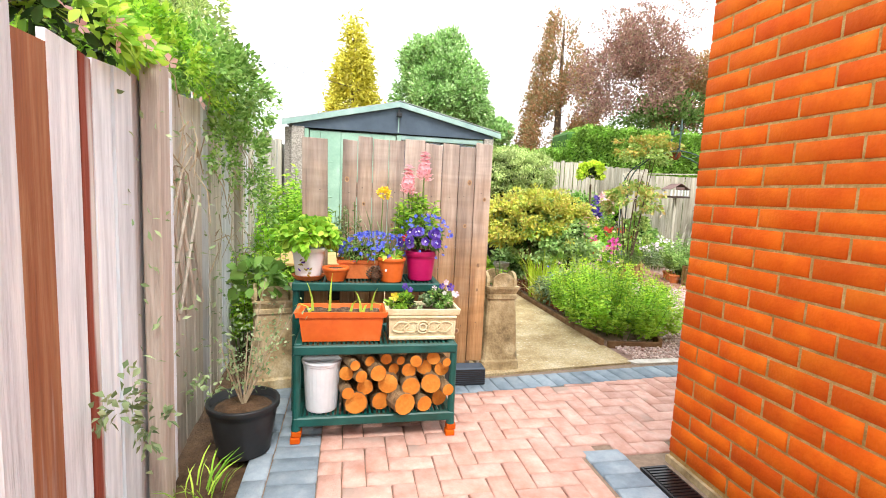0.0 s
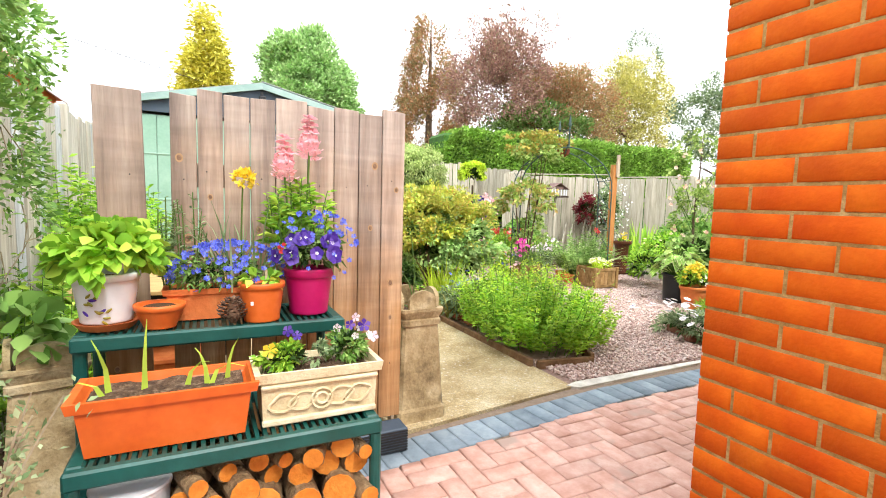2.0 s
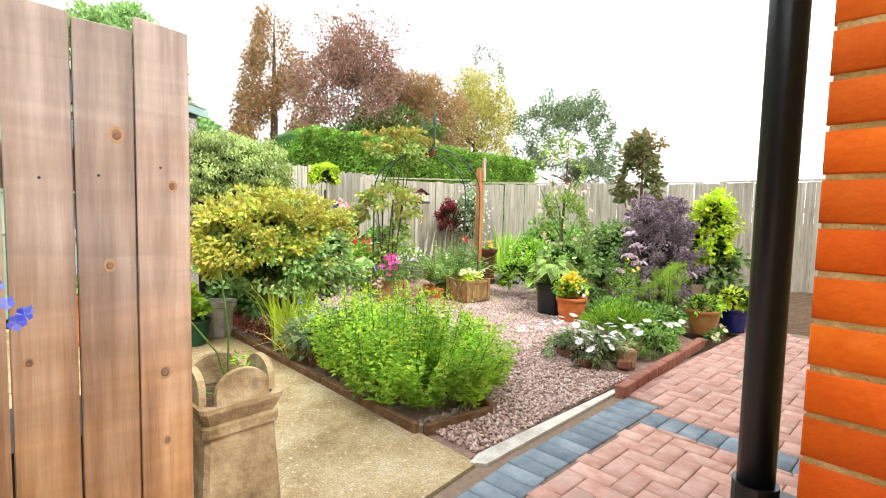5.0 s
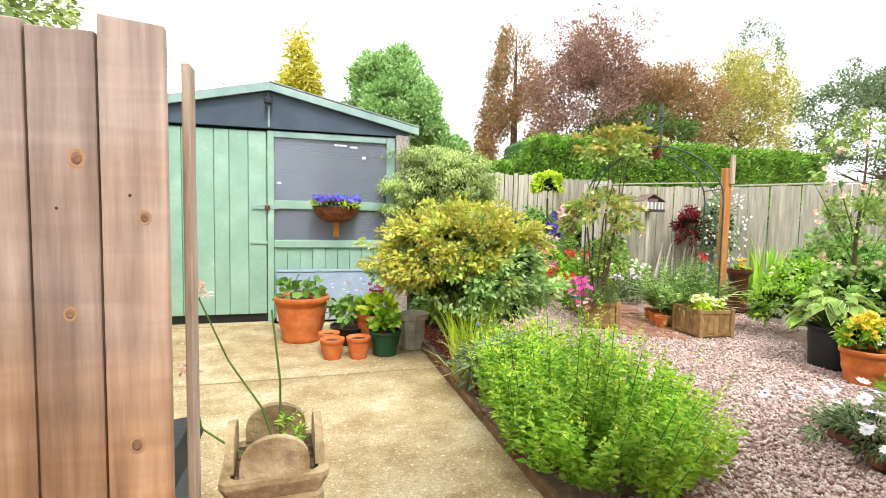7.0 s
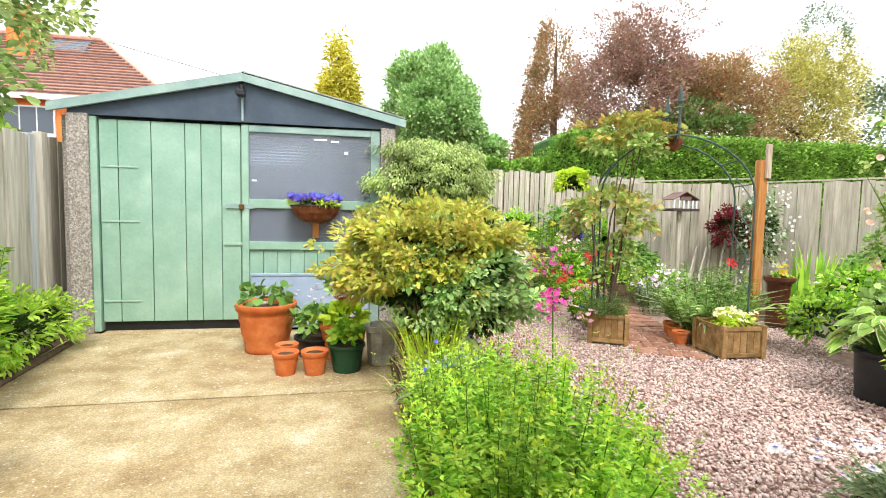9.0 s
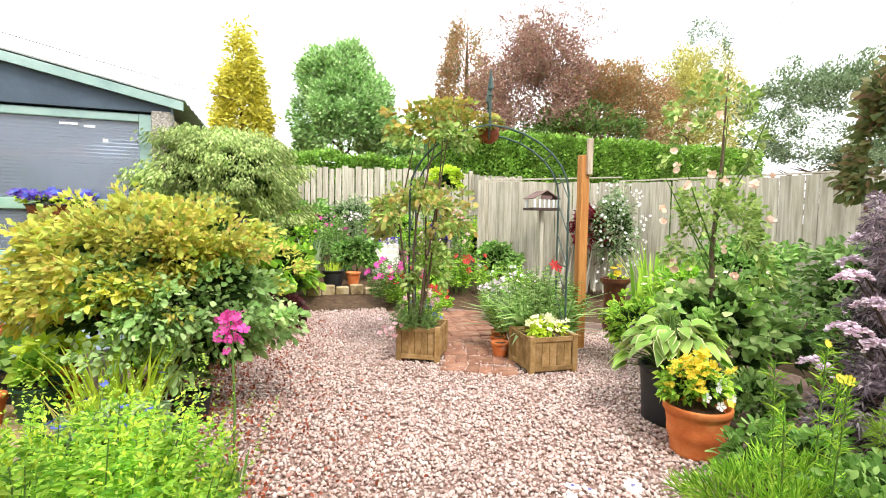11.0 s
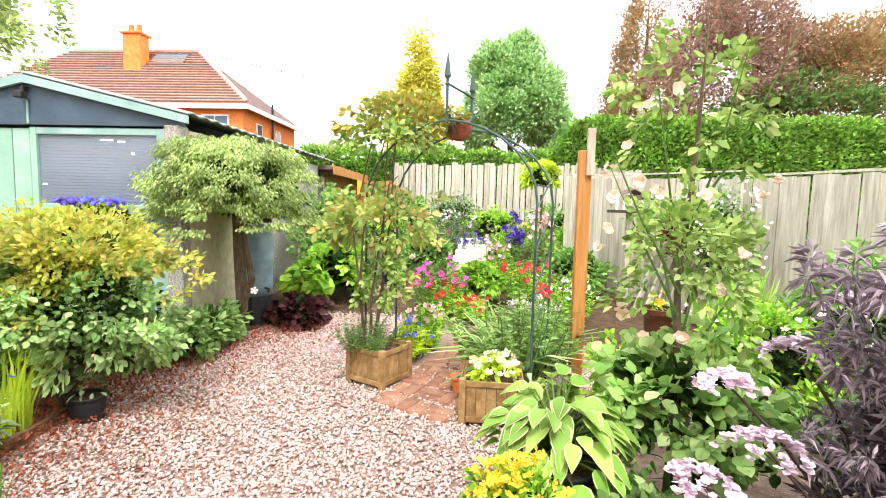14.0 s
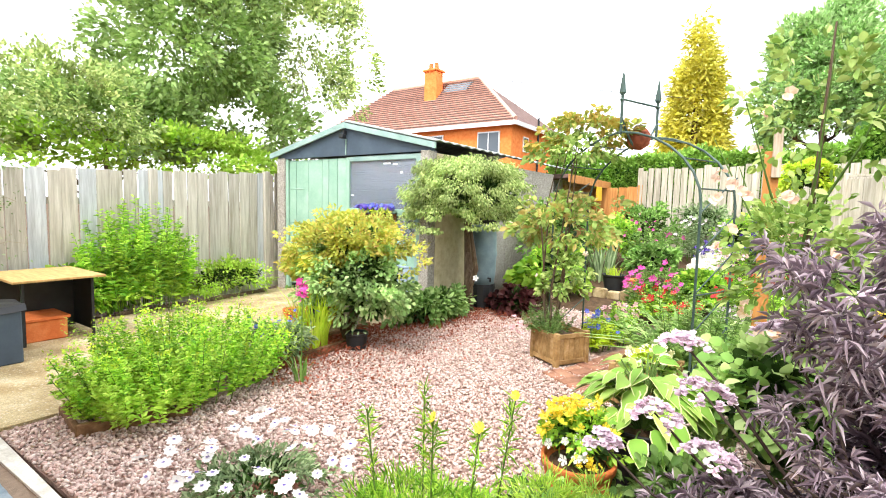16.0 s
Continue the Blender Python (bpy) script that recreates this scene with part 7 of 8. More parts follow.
# right-hand border
q = plant("standard_rose", "tall rose bush with peach blooms", 6.82, 5.5, 0, "shrub")
part("trunk", tube([(0, 0, 0), (0.02, 0, 0.5), (0, 0.02, 1.0), (0.03, 0, 1.6), (0.05, 0, 2.2)], [0.022, 0.02, 0.016, 0.01, 0.004], 7), BARK, q)
for k in range(8):
    a = k * 0.8
    part("cane", tube([(0, 0, 0.6 + k * 0.1), (0.2 * math.cos(a), 0.2 * math.sin(a), 0.95 + k * 0.1), (0.38 * math.cos(a), 0.36 * math.sin(a), 1.25 + 0.12 * k)], [0.007, 0.005, 0.002], 5), STEM, q)
bush(q, 1200, (0, 0, 1.08), (0.38, 0.36, 0.46), 0.047, ROSE_GREEN, 60, 0.17, width=0.58, inner=None)
bush(q, 420, (0.0, 0, 1.75), (0.36, 0.32, 0.42), 0.05, ROSE_GREEN, 34, 0.13, width=0.62, inner=None)
c = unit(NR.normal(size=(18, 3)) + (-0.3, -0.6, 0.2)) * (0.36, 0.34, 0.62) + (0, 0, 1.32)
p = np.repeat(c, 3, 0) + NR.normal(0, 0.01, (54, 3))
blooms("rose", p, ups(54, 0.6, (-0.2, -0.8, 0.4)), 0.03, PEACH_P, q, 5, cup=0.7, width=1.0)
q = plant("hydrangea", "mass of large soft green leaves under the rose", 6.78, 5.42, 0, "shrub")
limbs("stem", (0, 0, 0), 0.4, 0.02, (0.3, 0.35, 0.3), 8, STEM, q, 5)
bush(q, 1300, (0, 0, 0.44), (0.4, 0.38, 0.44), 0.062, LOBED, 70, 0.17, width=0.9)
q = plant("feverfew", "fresh green border plants with pale flowers", 7.95, 6.7, 0)
bush(q, 2200, (0, 0, 0.36), (0.45, 0.5, 0.38), 0.07, GREEN_A, 80, 0.22, width=0.45)
blooms("flower", NR.uniform(-1, 1, (26, 3)) * (0.5, 0.5, 0.12) + (-0.1, -0.2, 0.66), ups(26, 0.5), 0.03, PEACH_P, q)
q = plant("iris_clump", "tall green strap leaves before the fence", 8.3, 7.6, 0)
blades("foliage", 90, (0, 0, 0), 0.35, 0.95, 0.035, GREEN_A, q, 0.3)
q = plant("jasmine", "white-flowered climber on the back fence", 8.75, 8.95, 0, "climber")
bush(q, 1600, (0, 0, 0.95), (0.4, 0.2, 0.8), 0.055, GREEN_C, 70, 0.2)
blooms("flower", NR.uniform(-1, 1, (120, 3)) * (0.4, 0.18, 0.75) + (0, -0.12, 1.0), ups(120, 0.5, (-0.5, -1, 0.1)), 0.024, WHITE_P, q)
q = plant("border_shrub", "mixed green shrubs along the fence", 9.1, 7.2, 0, "shrub")
limbs("stem", (0, 0, 0), 0.5, 0.02, (0.4, 0.4, 0.3), 8, BARK, q, 31)
bush(q, 2600, (0, 0, 0.5), (0.6, 0.7, 0.55), 0.085, GREEN_B, 90, 0.22)
q = plant("border_shrub", "mixed dark green shrubs before the fence", 9.0, 5.6, 0, "shrub")
limbs("stem", (0, 0, 0), 0.5, 0.02, (0.4, 0.4, 0.3), 8, BARK, q, 32)
bush(q, 2600, (0, 0, 0.55), (0.8, 0.8, 0.6), 0.085, GREEN_D, 90, 0.22)

pot("hosta_pot", "large black plastic pot of hosta", 6.24, 5.24, 0.19, 0.34, DARK, 0.85, 0.08)
q = plant("hosta", "hosta with big cream-edged pale green leaves", 6.24, 5.24, 0.3)


def hosta_leaves(q, n, spread, zmid, size, mat, edge):
    """Broad heart-shaped blades on arching stalks, each with a pale margin."""
    a = np.arange(n) * 2.4 + NR.normal(0, 0.3, n)
    t = np.sqrt(NR.uniform(0.02, 1, n))
    base = np.stack([np.cos(a) * spread * t * 0.75, np.sin(a) * spread * t * 0.75, zmid * (1.0 - 0.75 * t * t) + NR.normal(0, 0.03, n)], 1)
    out = np.stack([np.cos(a), np.sin(a), 0.15 - 0.6 * t], 1) + NR.normal(0, 0.25, (n, 3))
    prof = ((0, 0.04), (0.1, 0.23), (0.3, 0.34), (0.55, 0.3), (0.8, 0.16), (1.0, 0.01))
    sizes = size * NR.uniform(0.65, 1.15, n)
    rolls = NR.normal(0, 0.35, n)
    for name, m, k, lift in (("leaf_margin", edge, 1.0, 0.0), ("leaf", mat, 0.84, 0.003)):
        vs, fs, c = [], [], 0
        for b, o, L, ro in zip(base, out, sizes, rolls):
            o = unit(o)
            s = np.array((-o[1], o[0], ro))
            s /= np.linalg.norm(s)
            for u, w in prof:
                p = b + o * L * u + np.array((0, 0, -0.4 * L * u * u + lift))
                rise = np.array((0, 0, 0.25 * L * w))
                vs += [p + s * w * L * k + rise * k, p, p - s * w * L * k + rise * k]
            for i in range(len(prof) - 1):
                r = c + i * 3
                fs += [(r, r + 1, r + 4, r + 3), (r + 1, r + 2, r + 5, r + 4)]
            c += 3 * len(prof)
        hold(name, fast_mesh(name, vs, fs, m, True), q)
    bm = bmesh.new()
    for b in base:
        tube([(b[0] * 0.1, b[1] * 0.1, 0), (b[0] * 0.6, b[1] * 0.6, b[2] * 0.8), tuple(b)], 0.004, 4, bm)
    tagged(part("stalk", bm, STEM, q), kind="stuff")


hosta_leaves(q, 130, 0.36, 0.32, 0.125, HOSTA, CREAM_LEAF)
pot("flower_pot", "terracotta pot spilling yellow bedding flowers", 6.05, 4.87, 0.165, 0.26, TERRA, 0.72, 0.16, rings=2)
q = plant("calceolaria", "yellow flowers and white violas in terracotta pot", 6.05, 4.87, 0.24)
bush(q, 620, (0, 0.01, 0.1), (0.17, 0.16, 0.1), 0.042, GREEN_A, 40, width=0.6)
c = np.repeat(unit(NR.normal(size=(17, 3)) + (-0.1, -0.4, 0.7)) * (0.17, 0.16, 0.13) + (0, 0, 0.13), 9, 0)
blooms("flower", c + NR.normal(0, 0.02, c.shape), ups(len(c), 0.6), 0.02, YEL_P, q)
blooms("viola", unit(NR.normal(size=(8, 3)) + (0, -1, 0.4)) * (0.17, 0.16, 0.09) + (0, 0, 0.09), ups(8, 0.3, (-0.3, -1, 0.4)), 0.024, WHITE_P, q)
pot("grey_pot", "galvanised grey pot of leafy plants", 7.5, 6.68, 0.15, 0.24, CONC_TRIM, 0.75, 0.1)
q = plant("pot_foliage", "light green leaves in grey pot", 7.5, 6.68, 0.2)
bush(q, 240, (0, 0, 0.12), (0.2, 0.2, 0.13), 0.07, GREEN_A, 24, width=0.6)

q = plant("black_elder", "black lace elder with cut purple leaves and pink umbels", 7.1, 4.42, 0, "shrub")
limbs("stem", (0, 0, 0), 0.85, 0.03, (0.5, 0.5, 0.55), 14, DARKWOOD, q, 6)
# Dark inner leaves paint the shade deep in the elder.
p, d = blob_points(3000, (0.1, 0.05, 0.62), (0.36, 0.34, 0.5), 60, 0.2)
leaf_cloud("inner_growth", p, d, 0.06, ELDER_SHADE, q, width=0.25)
p, d = blob_points(7000, (0.1, 0, 0.72), (0.5, 0.46, 0.46), 150, 0.13)
p, d = tufts(p[::6], d[::6], 9)
leaf_cloud("foliage", p, d, 0.048, BLACK_LACE, q, width=0.15, curl=0.25)
p, d = blob_points(3200, (0.05, 0, 1.12), (0.46, 0.44, 0.28), 56, 0.16)
p, d = tufts(p[::6], d[::6], 9)
leaf_cloud("foliage", p, d, 0.048, BLACK_LACE, q, width=0.15, curl=0.25)
heads = [(6.56, 4.4, 0.83), (6.59, 4.38, 0.64), (6.95, 4.4, 0.665), (6.43, 4.42, 0.72), (6.5, 4.45, 0.95), (6.25, 4.45, 0.56), (6.65, 4.35, 0.44), (6.8, 4.32, 0.53), (7.15, 4.25, 0.62), (7.05, 4.28, 0.85), (7.3, 4.2, 0.75), (6.75, 4.6, 1.0), (6.9, 4.15, 0.45), (7.0, 4.7, 1.12), (7.4, 4.4, 0.95), (7.1, 4.05, 0.52)]
for hx, hy, hz in heads:
    c = np.array((hx - 7.1, hy - 4.42, hz))
    n = 210
    hub = NR.integers(0, 24, n)
    hr, ha = np.sqrt(NR.uniform(0, 1, 24)) * R.uniform(0.075, 0.1), NR.uniform(0, 6.28, 24)
    fx, fy = hr[hub] * np.cos(ha[hub]) + NR.normal(0, 0.008, n), hr[hub] * np.sin(ha[hub]) + NR.normal(0, 0.008, n)
    pts = c + np.stack([fx, fy, 0.03 - (fx * fx + fy * fy) * 6 + NR.normal(0, 0.006, n)], 1)
    blooms("umbel", pts, ups(n, 0.4), 0.011, LILAC_P, q, 5, width=1.0)
    part("stalk", tube([(c[0] * 0.4, c[1] * 0.4, c[2] * 0.55), (c[0] * 0.8, c[1] * 0.8, c[2] - 0.12), tuple(c)], [0.006, 0.005, 0.003], 5), DARKWOOD, q)
q = plant("purple_plum", "small dark-leaved plum tree with bronze shoots", 7.36, 4.75, 0, "tree")
part("trunk", tube([(0, 0, 0), (0.02, 0, 1.0), (0, 0, 1.9)], [0.03, 0.025, 0.012], 7), BARK, q)
bush(q, 1900, (0.2, 0.12, 1.62), (0.31, 0.31, 0.58), 0.065, PLUM, 60, 0.22, width=0.62, inner=None)
bush(q, 60, (0.2, 0.05, 2.1), (0.26, 0.26, 0.18), 0.06, RUST, 20, 0.25, width=0.6)
bush(q, 500, (0.3, 0.15, 1.95), (0.28, 0.28, 0.3), 0.06, PLUM, 22, 0.22, width=0.62, inner=None)
q = plant("golden_euonymus", "yellow-green evergreen bush by the fence", 7.95, 4.1, 0, "shrub")
bush(q, 1500, (0, 0, 0.9), (0.28, 0.28, 0.62), 0.075, LIME, 90, 0.2, width=0.6)
bush(q, 800, (0.1, 0, 0.5), (0.42, 0.42, 0.45), 0.085, GREEN_D, 50, 0.2, width=0.6)

# rockery and pots on the paving edge
for k in range(9):
    g = thing("edging_brick", "red brick set on edge along the paving", "brick", (4.42 + k * 0.2, 3.46 + k * 0.012, -0.02), 3.5, group="brick edging")
    part("brick", box(-0.097, 0.097, -0.03, 0.035, 0, 0.085, 0.006), PATH_BRICK2, g)
for x, y, rz, m in ((4.95, 3.72, 20, 0), (4.78, 3.92, -15, 0), (5.1, 3.95, 40, 1), (5.3, 3.8, 5, 1), (4.98, 3.74, 50, 1), (4.85, 4.15, 80, 0)):
    g = thing("rockery_brick", "old broken red brick in rockery", "brick", (x, y, 0.0 if m == 0 else 0.07), rz, group="rockery bricks")
    part("brick", box(-0.1, 0.1, -0.05, 0.05, 0 if m == 0 else -0.07, 0.07, 0.012), PATH_BRICK2 if m == 0 else BUFF, g)
q = plant("osteospermum", "grey-green mat with white daisies on rockery", 4.88, 4.0, 0)
bush(q, 1500, (0, 0, 0.1), (0.34, 0.34, 0.12), 0.045, GREEN_C, 60, 0.2, width=0.3)
c = NR.uniform(-1, 1, (52, 3)) * (0.4, 0.36, 0.04) + (-0.04, 0.02, 0.25)
blooms("daisy", c, ups(52, 0.3), 0.034, WHITE_P, q, 9, cup=0.05, width=0.5)
blooms("daisy_eye", c + (0, 0, 0.004), ups(52, 0.1), 0.009, PURPLE_P, q, 5)
q = plant("osteospermum", "white daisies trailing over the brick edging", 5.5, 3.75, 0)
bush(q, 900, (0, 0, 0.1), (0.36, 0.18, 0.13), 0.045, GREEN_B, 50, 0.2, width=0.4)
c = NR.uniform(-1, 1, (16, 3)) * (0.34, 0.16, 0.03) + (0, 0, 0.22)
blooms("daisy", c, ups(16, 0.35), 0.036, WHITE_P, q, 9, cup=0.05, width=0.5)
q = plant("fennel_cosmos", "feathery bright green plants with yellow flowers", 5.72, 4.15, 0)
p, d = blob_points(3600, (0, 0, 0.14), (0.42, 0.34, 0.16), 60, 0.22)
leaf_cloud("foliage", p, d + (0, 0, 0.5), 0.06, GREEN_A, q, width=0.08)
for x, y, h in ((0.1, -0.1, 0.66), (0.22, 0.0, 0.62), (-0.05, 0.05, 0.7), (0.3, 0.1, 0.72), (-0.2, -0.1, 0.62)):
    part("stem", tube([(x * 0.7, y * 0.7, 0), (x, y, h)], 0.003, 4), STEM, q)
    m = 120
    t = NR.uniform(0.35, 1, m)
    leaf_cloud("frond", np.stack([x * (0.7 + 0.3 * t), y * (0.7 + 0.3 * t), t * h], 1), ups(m, 0.9, (0, 0, 0.5)), 0.055, GREEN_A, q, width=0.08)
c = np.array([(0.1, -0.1, 0.67), (0.22, 0.0, 0.63), (0.3, 0.1, 0.73)])
blooms("flower", c, ups(3, 0.3, (-0.4, -0.7, 0.6)), 0.022, YEL_P, q, 8, width=0.6)
q = plant("weeds", "scrubby low greenery behind the brick edging", 6.1, 4.0, 0)
bush(q, 1700, (0, 0, 0.14), (0.5, 0.3, 0.16), 0.05, GREEN_B, 70, 0.2)
pot("tan_pot", "tan glazed bowl planter with dark rim", 6.62, 3.72, 0.16, 0.24, surface("tan_glaze", ["a06a3c", "b8824e", "c89a68"], 6, 0.4), 0.66, 0.16)
q = plant("bedding_plant", "bright green bedding plant in tan pot", 6.62, 3.72, 0.21)
bush(q, 320, (0, 0, 0.08), (0.17, 0.16, 0.09), 0.05, GREEN_A, 26, width=0.4)
pot("blue_pot", "cobalt blue glazed pot of yellow-green foliage", 6.98, 3.55, 0.16, 0.24, surface("cobalt_glaze", ["0c1c5c", "14287a"], 4, 0.25), 0.68, 0.14)
q = plant("bedding_plant", "yellow-green leafy plant in blue pot", 6.98, 3.55, 0.21)
bush(q, 320, (0, 0, 0.1), (0.18, 0.17, 0.11), 0.06, LIME, 26, width=0.6)
c = NR.uniform(-1, 1, (9, 3)) * (0.3, 0.06, 0.02) + (6.45, 3.52, 0.07)
q = plant("viola_edge", "white and yellow violas along the edging", 6.45, 3.55, 0)
bush(q, 300, (0, 0, 0.04), (0.3, 0.06, 0.05), 0.03, GREEN_B, 20)
blooms("flower", c - (6.45, 3.55, 0), ups(9, 0.4, (-0.3, -0.6, 0.8)), 0.028, CREAM_P, q)

# fallen petals on the gravel
n = 30000
pts = np.stack([NR.uniform(3.1, 4.6, n), 4.9 + 3.6 * NR.uniform(0, 1, n), np.full(n, 0.043)], 1)
pts = pts[NR.random(n) < np.exp(-np.maximum(0, pts[:, 0] - 3.2 - 0.3 * np.maximum(0, pts[:, 1] - 7)) * 3.3)]
ob = leaf_cloud("fallen_petals", pts, ups(len(pts), 1, (0, 0, 0.2)), 0.026, FALLEN, None, width=0.6)
tagged(ob, "scattered rust-red fallen petals on the gravel", "petals", kind="stuff")


def overhead_cable(a, b, label, sag, r):
    a, b = Vector(a), Vector(b)
    pts = [a.lerp(b, t / 12) - Vector((0, 0, sag * math.sin(math.pi * t / 12))) for t in range(13)]
    part("wire", tube(pts, r, 4), DARK, thing("overhead_cable", label, "cable", (0, 0, 0)))


overhead_cable((-11.1, 33.1, 10.6), (3.2, 45.0, 9.8), "thin black telephone cable from the house ridge", 0.05, 0.022)
overhead_cable((21.0, 12.4, 12.9), (41.0, 37.0, 8.9), "thin black telephone cable over the tree tops", 0.05, 0.012)


def ladder():
    g = thing("roof_ladder", "aluminium ladder lying on the garage roof", "ladder", (0.75, 8.6, 2.36), 10)
    for y in (0, 0.35):
        part("rail", tube([(-0.5, y, -0.08), (0.55, y, 0.16)], 0.018, 6), CONC_TRIM, g)
    for k in range(5):
        part("rung", tube([(-0.4 + k * 0.2, 0, -0.055 + k * 0.046), (-0.4 + k * 0.2, 0.35, -0.055 + k * 0.046)], 0.012, 6), CONC_TRIM, g)


ladder()

# far bed, in front of the back fence
for x, y, rx, ry, h, m, lab in ((4.6, 13.2, 0.6, 0.5, 0.55, GREEN_B, "leafy mid-green shrub in the far bed"), (5.6, 13.9, 0.7, 0.4, 0.6, GREEN_C, "grey-green shrub against the back fence"), (6.4, 13.4, 0.6, 0.5, 0.45, GREEN_A, "bright green perennial clump in far bed"), (7.6, 13.4, 0.6, 0.5, 0.5, GREEN_B, "green shrub beside the topiary ball"), (7.7, 11.3, 0.5, 0.5, 0.45, GREEN_A, "fresh green perennials by the fence"), (7.4, 10.2, 0.4, 0.4, 0.32, GREEN_B, "low green ferns near the bird table"), (4.3, 12.0, 0.4, 0.5, 0.45, GREEN_A, "bright green shrub by the outbuilding"), (5.2, 10.9, 0.4, 0.35, 0.3, GREEN_B, "low green perennials by the steps"), (6.0, 9.7, 0.35, 0.3, 0.25, GREEN_A, "low fresh green bedding foliage")):
    q = plant("border_shrub", lab, x, y, ground_z(x, y), "shrub")
    limbs("stem", (0, 0, 0), h, 0.02, (rx * 0.6, ry * 0.6, h * 0.6), 6, BARK, q, int(x * 10))
    bush(q, 1500, (0, 0, h), (rx, ry, h), 0.085, m, 60, 0.22)
q = plant("fennel", "feathery pale green fennel fronds by the elder", 6.42, 4.02, 0)
for k in range(7):
    x, y, h = R.uniform(-0.25, 0.25), R.uniform(-0.12, 0.16), R.uniform(0.35, 0.68)
    part("stem", tube([(x * 0.5, y * 0.5, 0), (x, y, h)], 0.004, 5), STEM, q)
    p, d = blob_points(620, (x, y, h * 0.9), (0.09, 0.09, 0.13), 20, 0.3)
    leaf_cloud("frond", p, d + (0, 0, 0.3), 0.032, LIME2, q, width=0.09)
q = plant("elder_skirt", "dark purple lower foliage beneath the elder umbels", 6.82, 4.32, 0, "shrub")
limbs("stem", (0, 0, 0), 0.3, 0.015, (0.4, 0.35, 0.3), 8, DARKWOOD, q, 16)
# Dark leaves below the umbels, shade painted into the low growth.
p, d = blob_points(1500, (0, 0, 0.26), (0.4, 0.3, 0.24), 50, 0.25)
leaf_cloud("inner_growth", p, d, 0.06, ELDER_SHADE, q, width=0.3)
p, d = blob_points(3600, (0, 0, 0.3), (0.5, 0.4, 0.3), 80, 0.2)
p, d = tufts(p[::4], d[::4], 9)
leaf_cloud("foliage", p, d, 0.05, BLACK_LACE, q, width=0.15, curl=0.25)
for x, y, rx, ry, h, m in ((6.55, 4.95, 0.3, 0.3, 0.16, GREEN_D), (6.1, 4.4, 0.35, 0.25, 0.14, GREEN_B), (7.3, 5.4, 0.4, 0.4, 0.3, GREEN_B), (6.95, 6.3, 0.35, 0.3, 0.28, GREEN_A), (7.9, 5.2, 0.5, 0.5, 0.35, GREEN_D)):
    q = plant("groundcover", "low leafy groundcover filling the border", x, y, 0)
    bush(q, 700, (0, 0, h), (rx, ry, h), 0.06, m, 40, 0.25)

# ---- bricks and paving blocks ----
def chamfer_block(name, l, w, h, mat, c=0.006):
    """A block with chamfered upper edges."""
    v, f = [], []
    for k, z in ((0, 0), (0, h - c), (c, h)):
        v += [(-l / 2 + k, -w / 2 + k, z), (l / 2 - k, -w / 2 + k, z), (l / 2 - k, w / 2 - k, z), (-l / 2 + k, w / 2 - k, z)]
    for r in (0, 4):
        f += [(r + i, r + (i + 1) % 4, r + 4 + (i + 1) % 4, r + 4 + i) for i in range(4)]
    f += [(8, 9, 10, 11)]
    return fast_mesh(name, v, f, mat)


def joined(name, items, parent, label):
    """The farther pieces as one mesh: items are (mesh, matrix)."""
    vs, fs, n = [], [], 0
    for me, m in items:
        co = np.array([m @ v.co for v in me.vertices])
        vs.append(co)
        fs.append(np.array([p.vertices[:] for p in me.polygons]) + n)
        n += len(co)
    ob = hold(name, fast_mesh(name, np.concatenate(vs), np.concatenate(fs), items[0][0].materials[0]), parent, label)
    return tagged(ob, kind="stuff")


def band_y(x):
    if x > 4.36:
        return 3.46
    return 3.06 + 0.1 * (min(x, 3.2) - 1.6)


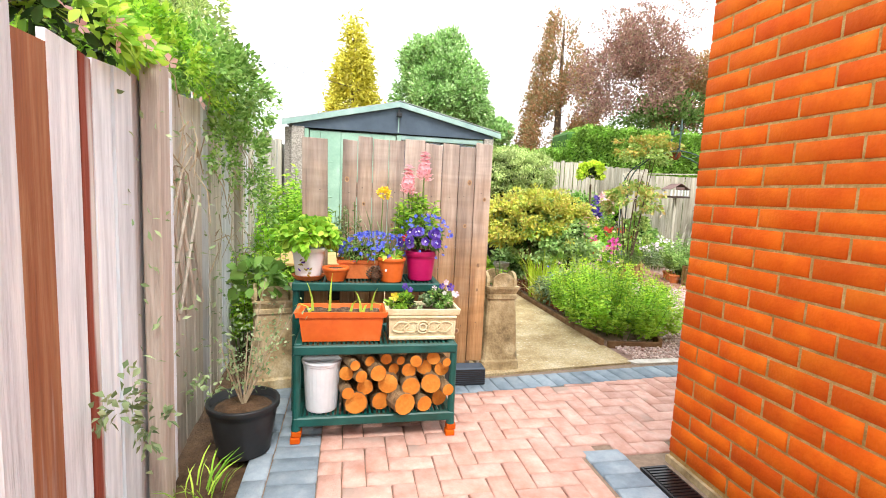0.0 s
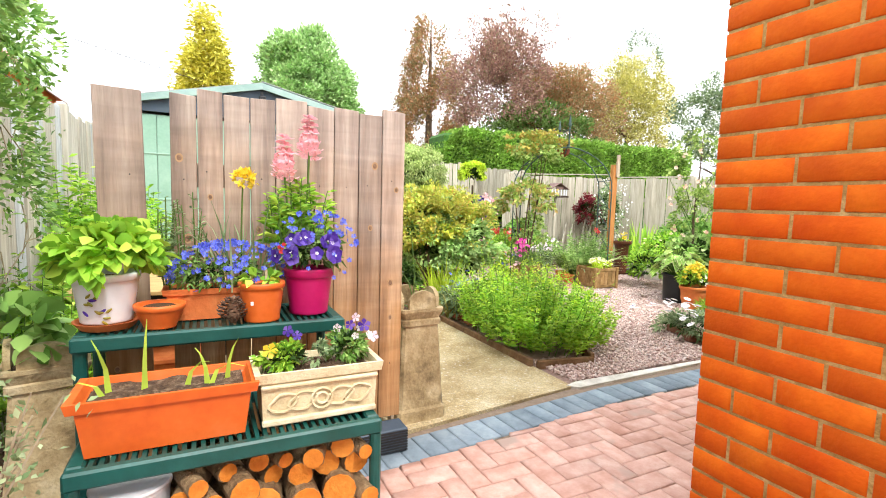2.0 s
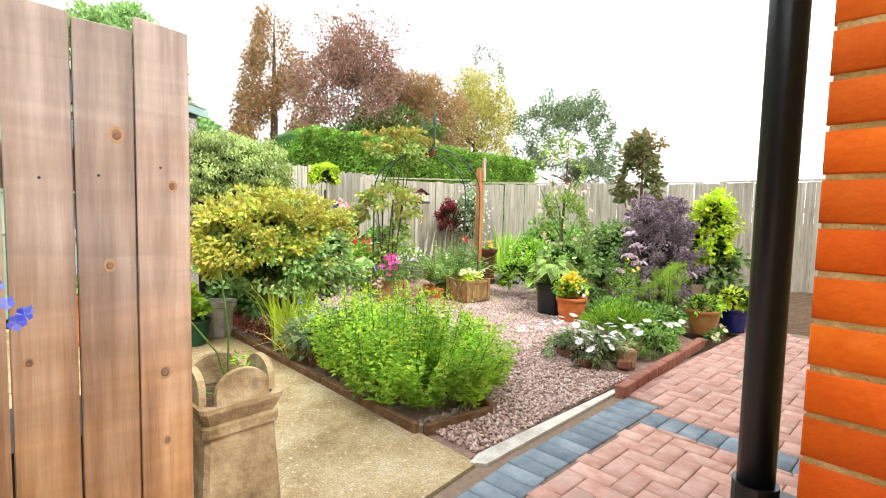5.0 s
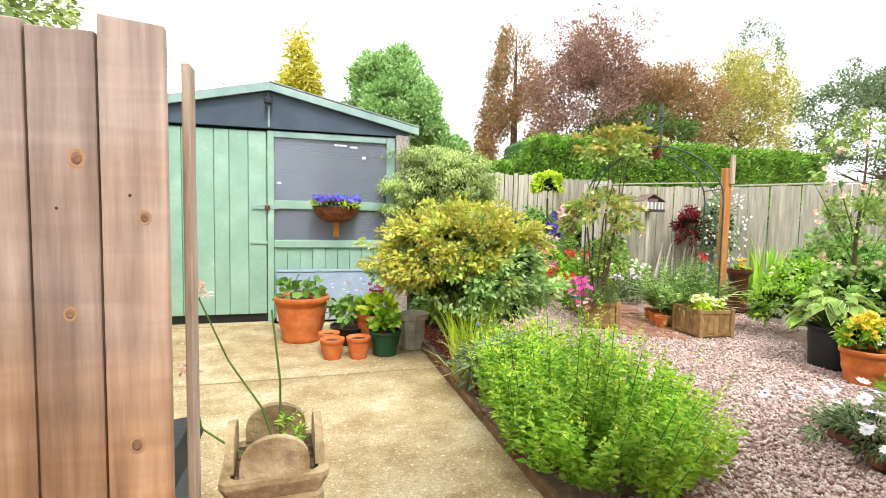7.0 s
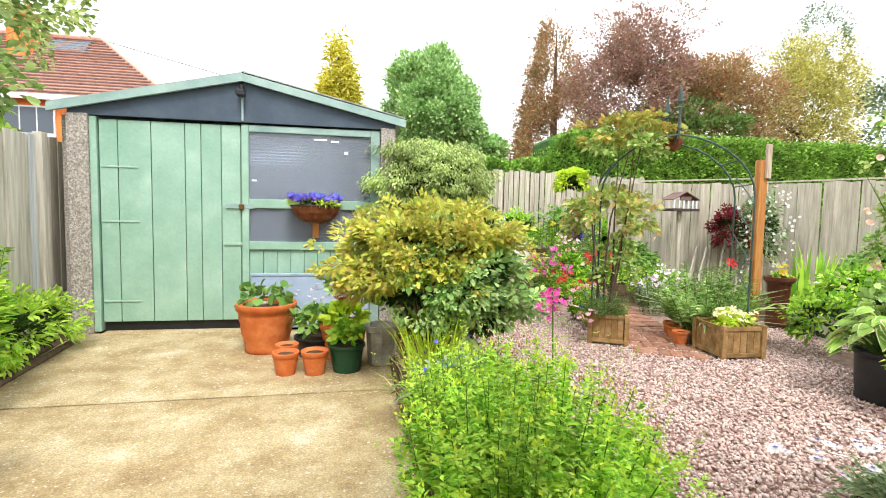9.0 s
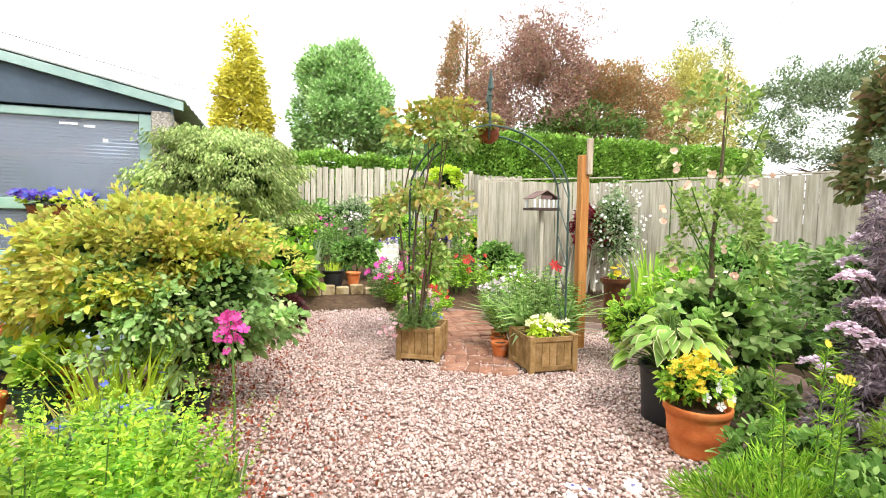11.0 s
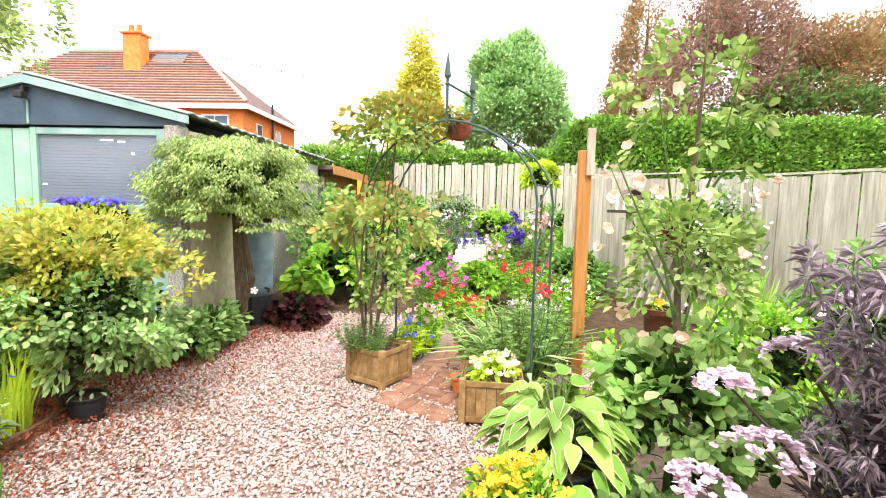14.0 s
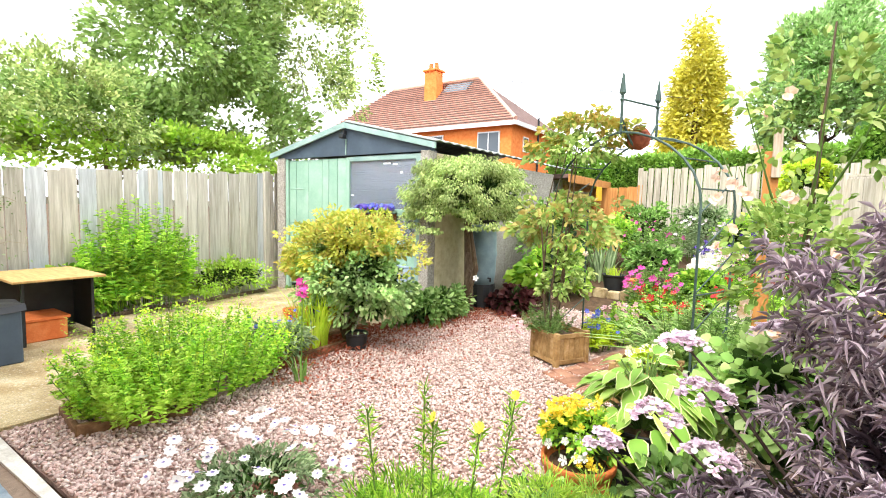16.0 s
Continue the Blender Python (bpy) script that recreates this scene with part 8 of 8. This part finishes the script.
def paving():
    bed = slab("paving_bed", [(0.5, -2.5), (2.4, -2.5), (2.4, 2.25), (7.4, 2.25), (7.4, 3.4), (4.38, 3.56), (3.1, 3.5), (1.6, 3.3), (0.5, 3.3)], -0.044, -0.012, SAND, "sandy bed under block paving", "pavement")
    red = chamfer_block("paver", 0.196, 0.096, 0.05, PAVER)
    blue = chamfer_block("edge_block", 0.196, 0.096, 0.05, BLUE_PAVER)
    near, far = [], []
    u = 0.1
    rr = random.Random(5)
    for i in range(0, 72):
        for j in range(-26, 36):
            k = (i - j) % 4
            if k == 0:
                x, y, turn = (i + 1) * u, (j + 0.5) * u, 0
            elif k == 3:
                x, y, turn = (i + 0.5) * u, (j + 1) * u, 90
            else:
                continue
            hx, hy = (0.098, 0.048) if turn == 0 else (0.048, 0.098)
            x0, x1 = (0.80, 2.018) if y < 2.34 else (0.80, 4.038) if x < 4.14 else (4.242, 7.35)
            y0, y1 = (2.27 if x > 2.018 else -2.6), band_y(x) - 0.002
            a0, a1, b0, b1 = max(x - hx, x0), min(x + hx, x1), max(y - hy, y0), min(y + hy, y1)
            if a1 - a0 < 0.03 or b1 - b0 < 0.03:
                continue
            sx, sy = (a1 - a0) / 2 / hx, (b1 - b0) / 2 / hy
            cut = Matrix.Diagonal((sx, sy, 1, 1) if turn == 0 else (sy, sx, 1, 1))
            m = pose((a0 + a1) / 2, (b0 + b1) / 2, -0.05 + rr.uniform(-0.0015, 0.002), rr.gauss(0, 0.3), rr.gauss(0, 0.3), turn + rr.gauss(0, 0.3)) @ cut
            (near if (1.0 < y and x < 3.6) else far).append((red, m))
    for me, m in near[:300]:
        ob = hold("paver", me, bed)
        ob.matrix_local = m
    joined("pavers", near[300:] + far, bed, "red block pavers in herringbone")
    items = []
    x = 1.5
    while x < 4.35:
        items.append(pose(x, band_y(x) + 0.1, -0.05, 0, 0, 90 + (5 if x < 3.2 else 1) + rr.gauss(0, 0.4)))
        x += 0.1
    y = 3.16
    while y > 2.3:
        items.append(pose(4.14, y, -0.05, 0, 0, rr.gauss(0, 0.5)))
        y -= 0.1
    y = 3.2
    while y > -1:
        items.append(pose(0.70, y, -0.05, 0, 0, rr.gauss(0, 0.4)))
        y -= 0.1
    y = 3.2
    while y > -1:
        items.append(pose(0.548, y, -0.052, 0, 0, 90 + rr.gauss(0, 0.3)))
        y -= 0.2
    y = 2.3
    while y > -1:
        items.append(pose(2.12, y, -0.05, 0, 0, rr.gauss(0, 0.4)))
        y -= 0.1
    for m in items:
        ob = hold("edge_block", blue, bed)
        ob.matrix_local = m
    slab("cement_haunch", [(3.05, 3.46), (4.36, 3.50), (4.4, 3.54), (3.1, 3.55), (3.0, 3.52)], -0.03, 0.003, CONC_TRIM, "rough white cement strip beside the edging", "trim")


paving()


def house_bricks():
    L, H, C = 0.2235, 0.0675, 0.0772
    P = L + 0.0098
    full = chamfer_block("brick", L, H, 0.014, BRICK, 0.004)
    half = chamfer_block("brick", 0.107, H, 0.014, BRICK, 0.004)
    rr = random.Random(3)
    near, far = [], []
    for r in range(34):
        z = 0.04 + r * C + H / 2
        y = WY
        odd = (r + 1) % 2
        k = 0
        while y > -1.6:
            l = 0.107 if odd and k == 0 else L
            me = half if l < 0.2 else full
            m = Matrix.Translation((WX + 0.013, y - l / 2, z)) @ Euler((0, radians(-90), 0)).to_matrix().to_4x4() @ Matrix.Rotation(radians(90 + rr.gauss(0, 0.25)), 4, "Z")
            m = m @ Matrix.Translation((0, 0, rr.uniform(-0.002, 0.001)))
            (near if y > 0.42 and r < 31 else far).append((me, m))
            y -= l + 0.0098
            k += 1
    for me, m in near[:300]:
        ob = hold("brick", me, HOUSE)
        ob.matrix_local = m
    joined("bricks", near[300:] + far, HOUSE, "orange-red facing bricks")


house_bricks()


def brick_path():
    bed = slab("brick_path", [(5.2, 6.6), (5.78, 6.2), (6.05, 6.9), (6.25, 7.6), (6.35, 8.8), (5.85, 8.8), (5.75, 7.6), (5.55, 6.95)], -0.03, -0.008, SAND, "narrow red brick path running under the arch", "path")
    me = chamfer_block("brick", 0.2, 0.095, 0.04, PATH_BRICK, 0.005)
    rr = random.Random(8)
    for row in range(11):
        t = row / 10
        cx, cy = 5.5 + 0.62 * t ** 0.8, 6.46 + 2.2 * t
        rz = -30 * (1 - t) ** 2
        for s in (-1, 0, 1):
            for k in (0, 1):
                o = Vector((s * 0.205, (k - 0.5) * 0.1, 0)) if (row + s) % 2 else Vector((s * 0.205 + (k - 0.5) * 0.1, 0, 0))
                m = pose(cx, cy, -0.03 + rr.uniform(0, 0.004), rr.gauss(0, 0.8), rr.gauss(0, 0.8), rz) @ Matrix.Translation(o) @ Matrix.Rotation(0 if (row + s) % 2 else radians(90), 4, "Z")
                ob = hold("brick", me, bed)
                ob.matrix_local = m


PATH_BRICK = surface("worn_path_brick", ["7e5644", "986c56", "aa846c"], 7, 0.9, bump=0.5, grain=80, vary=0.25, piece=True)
brick_path()
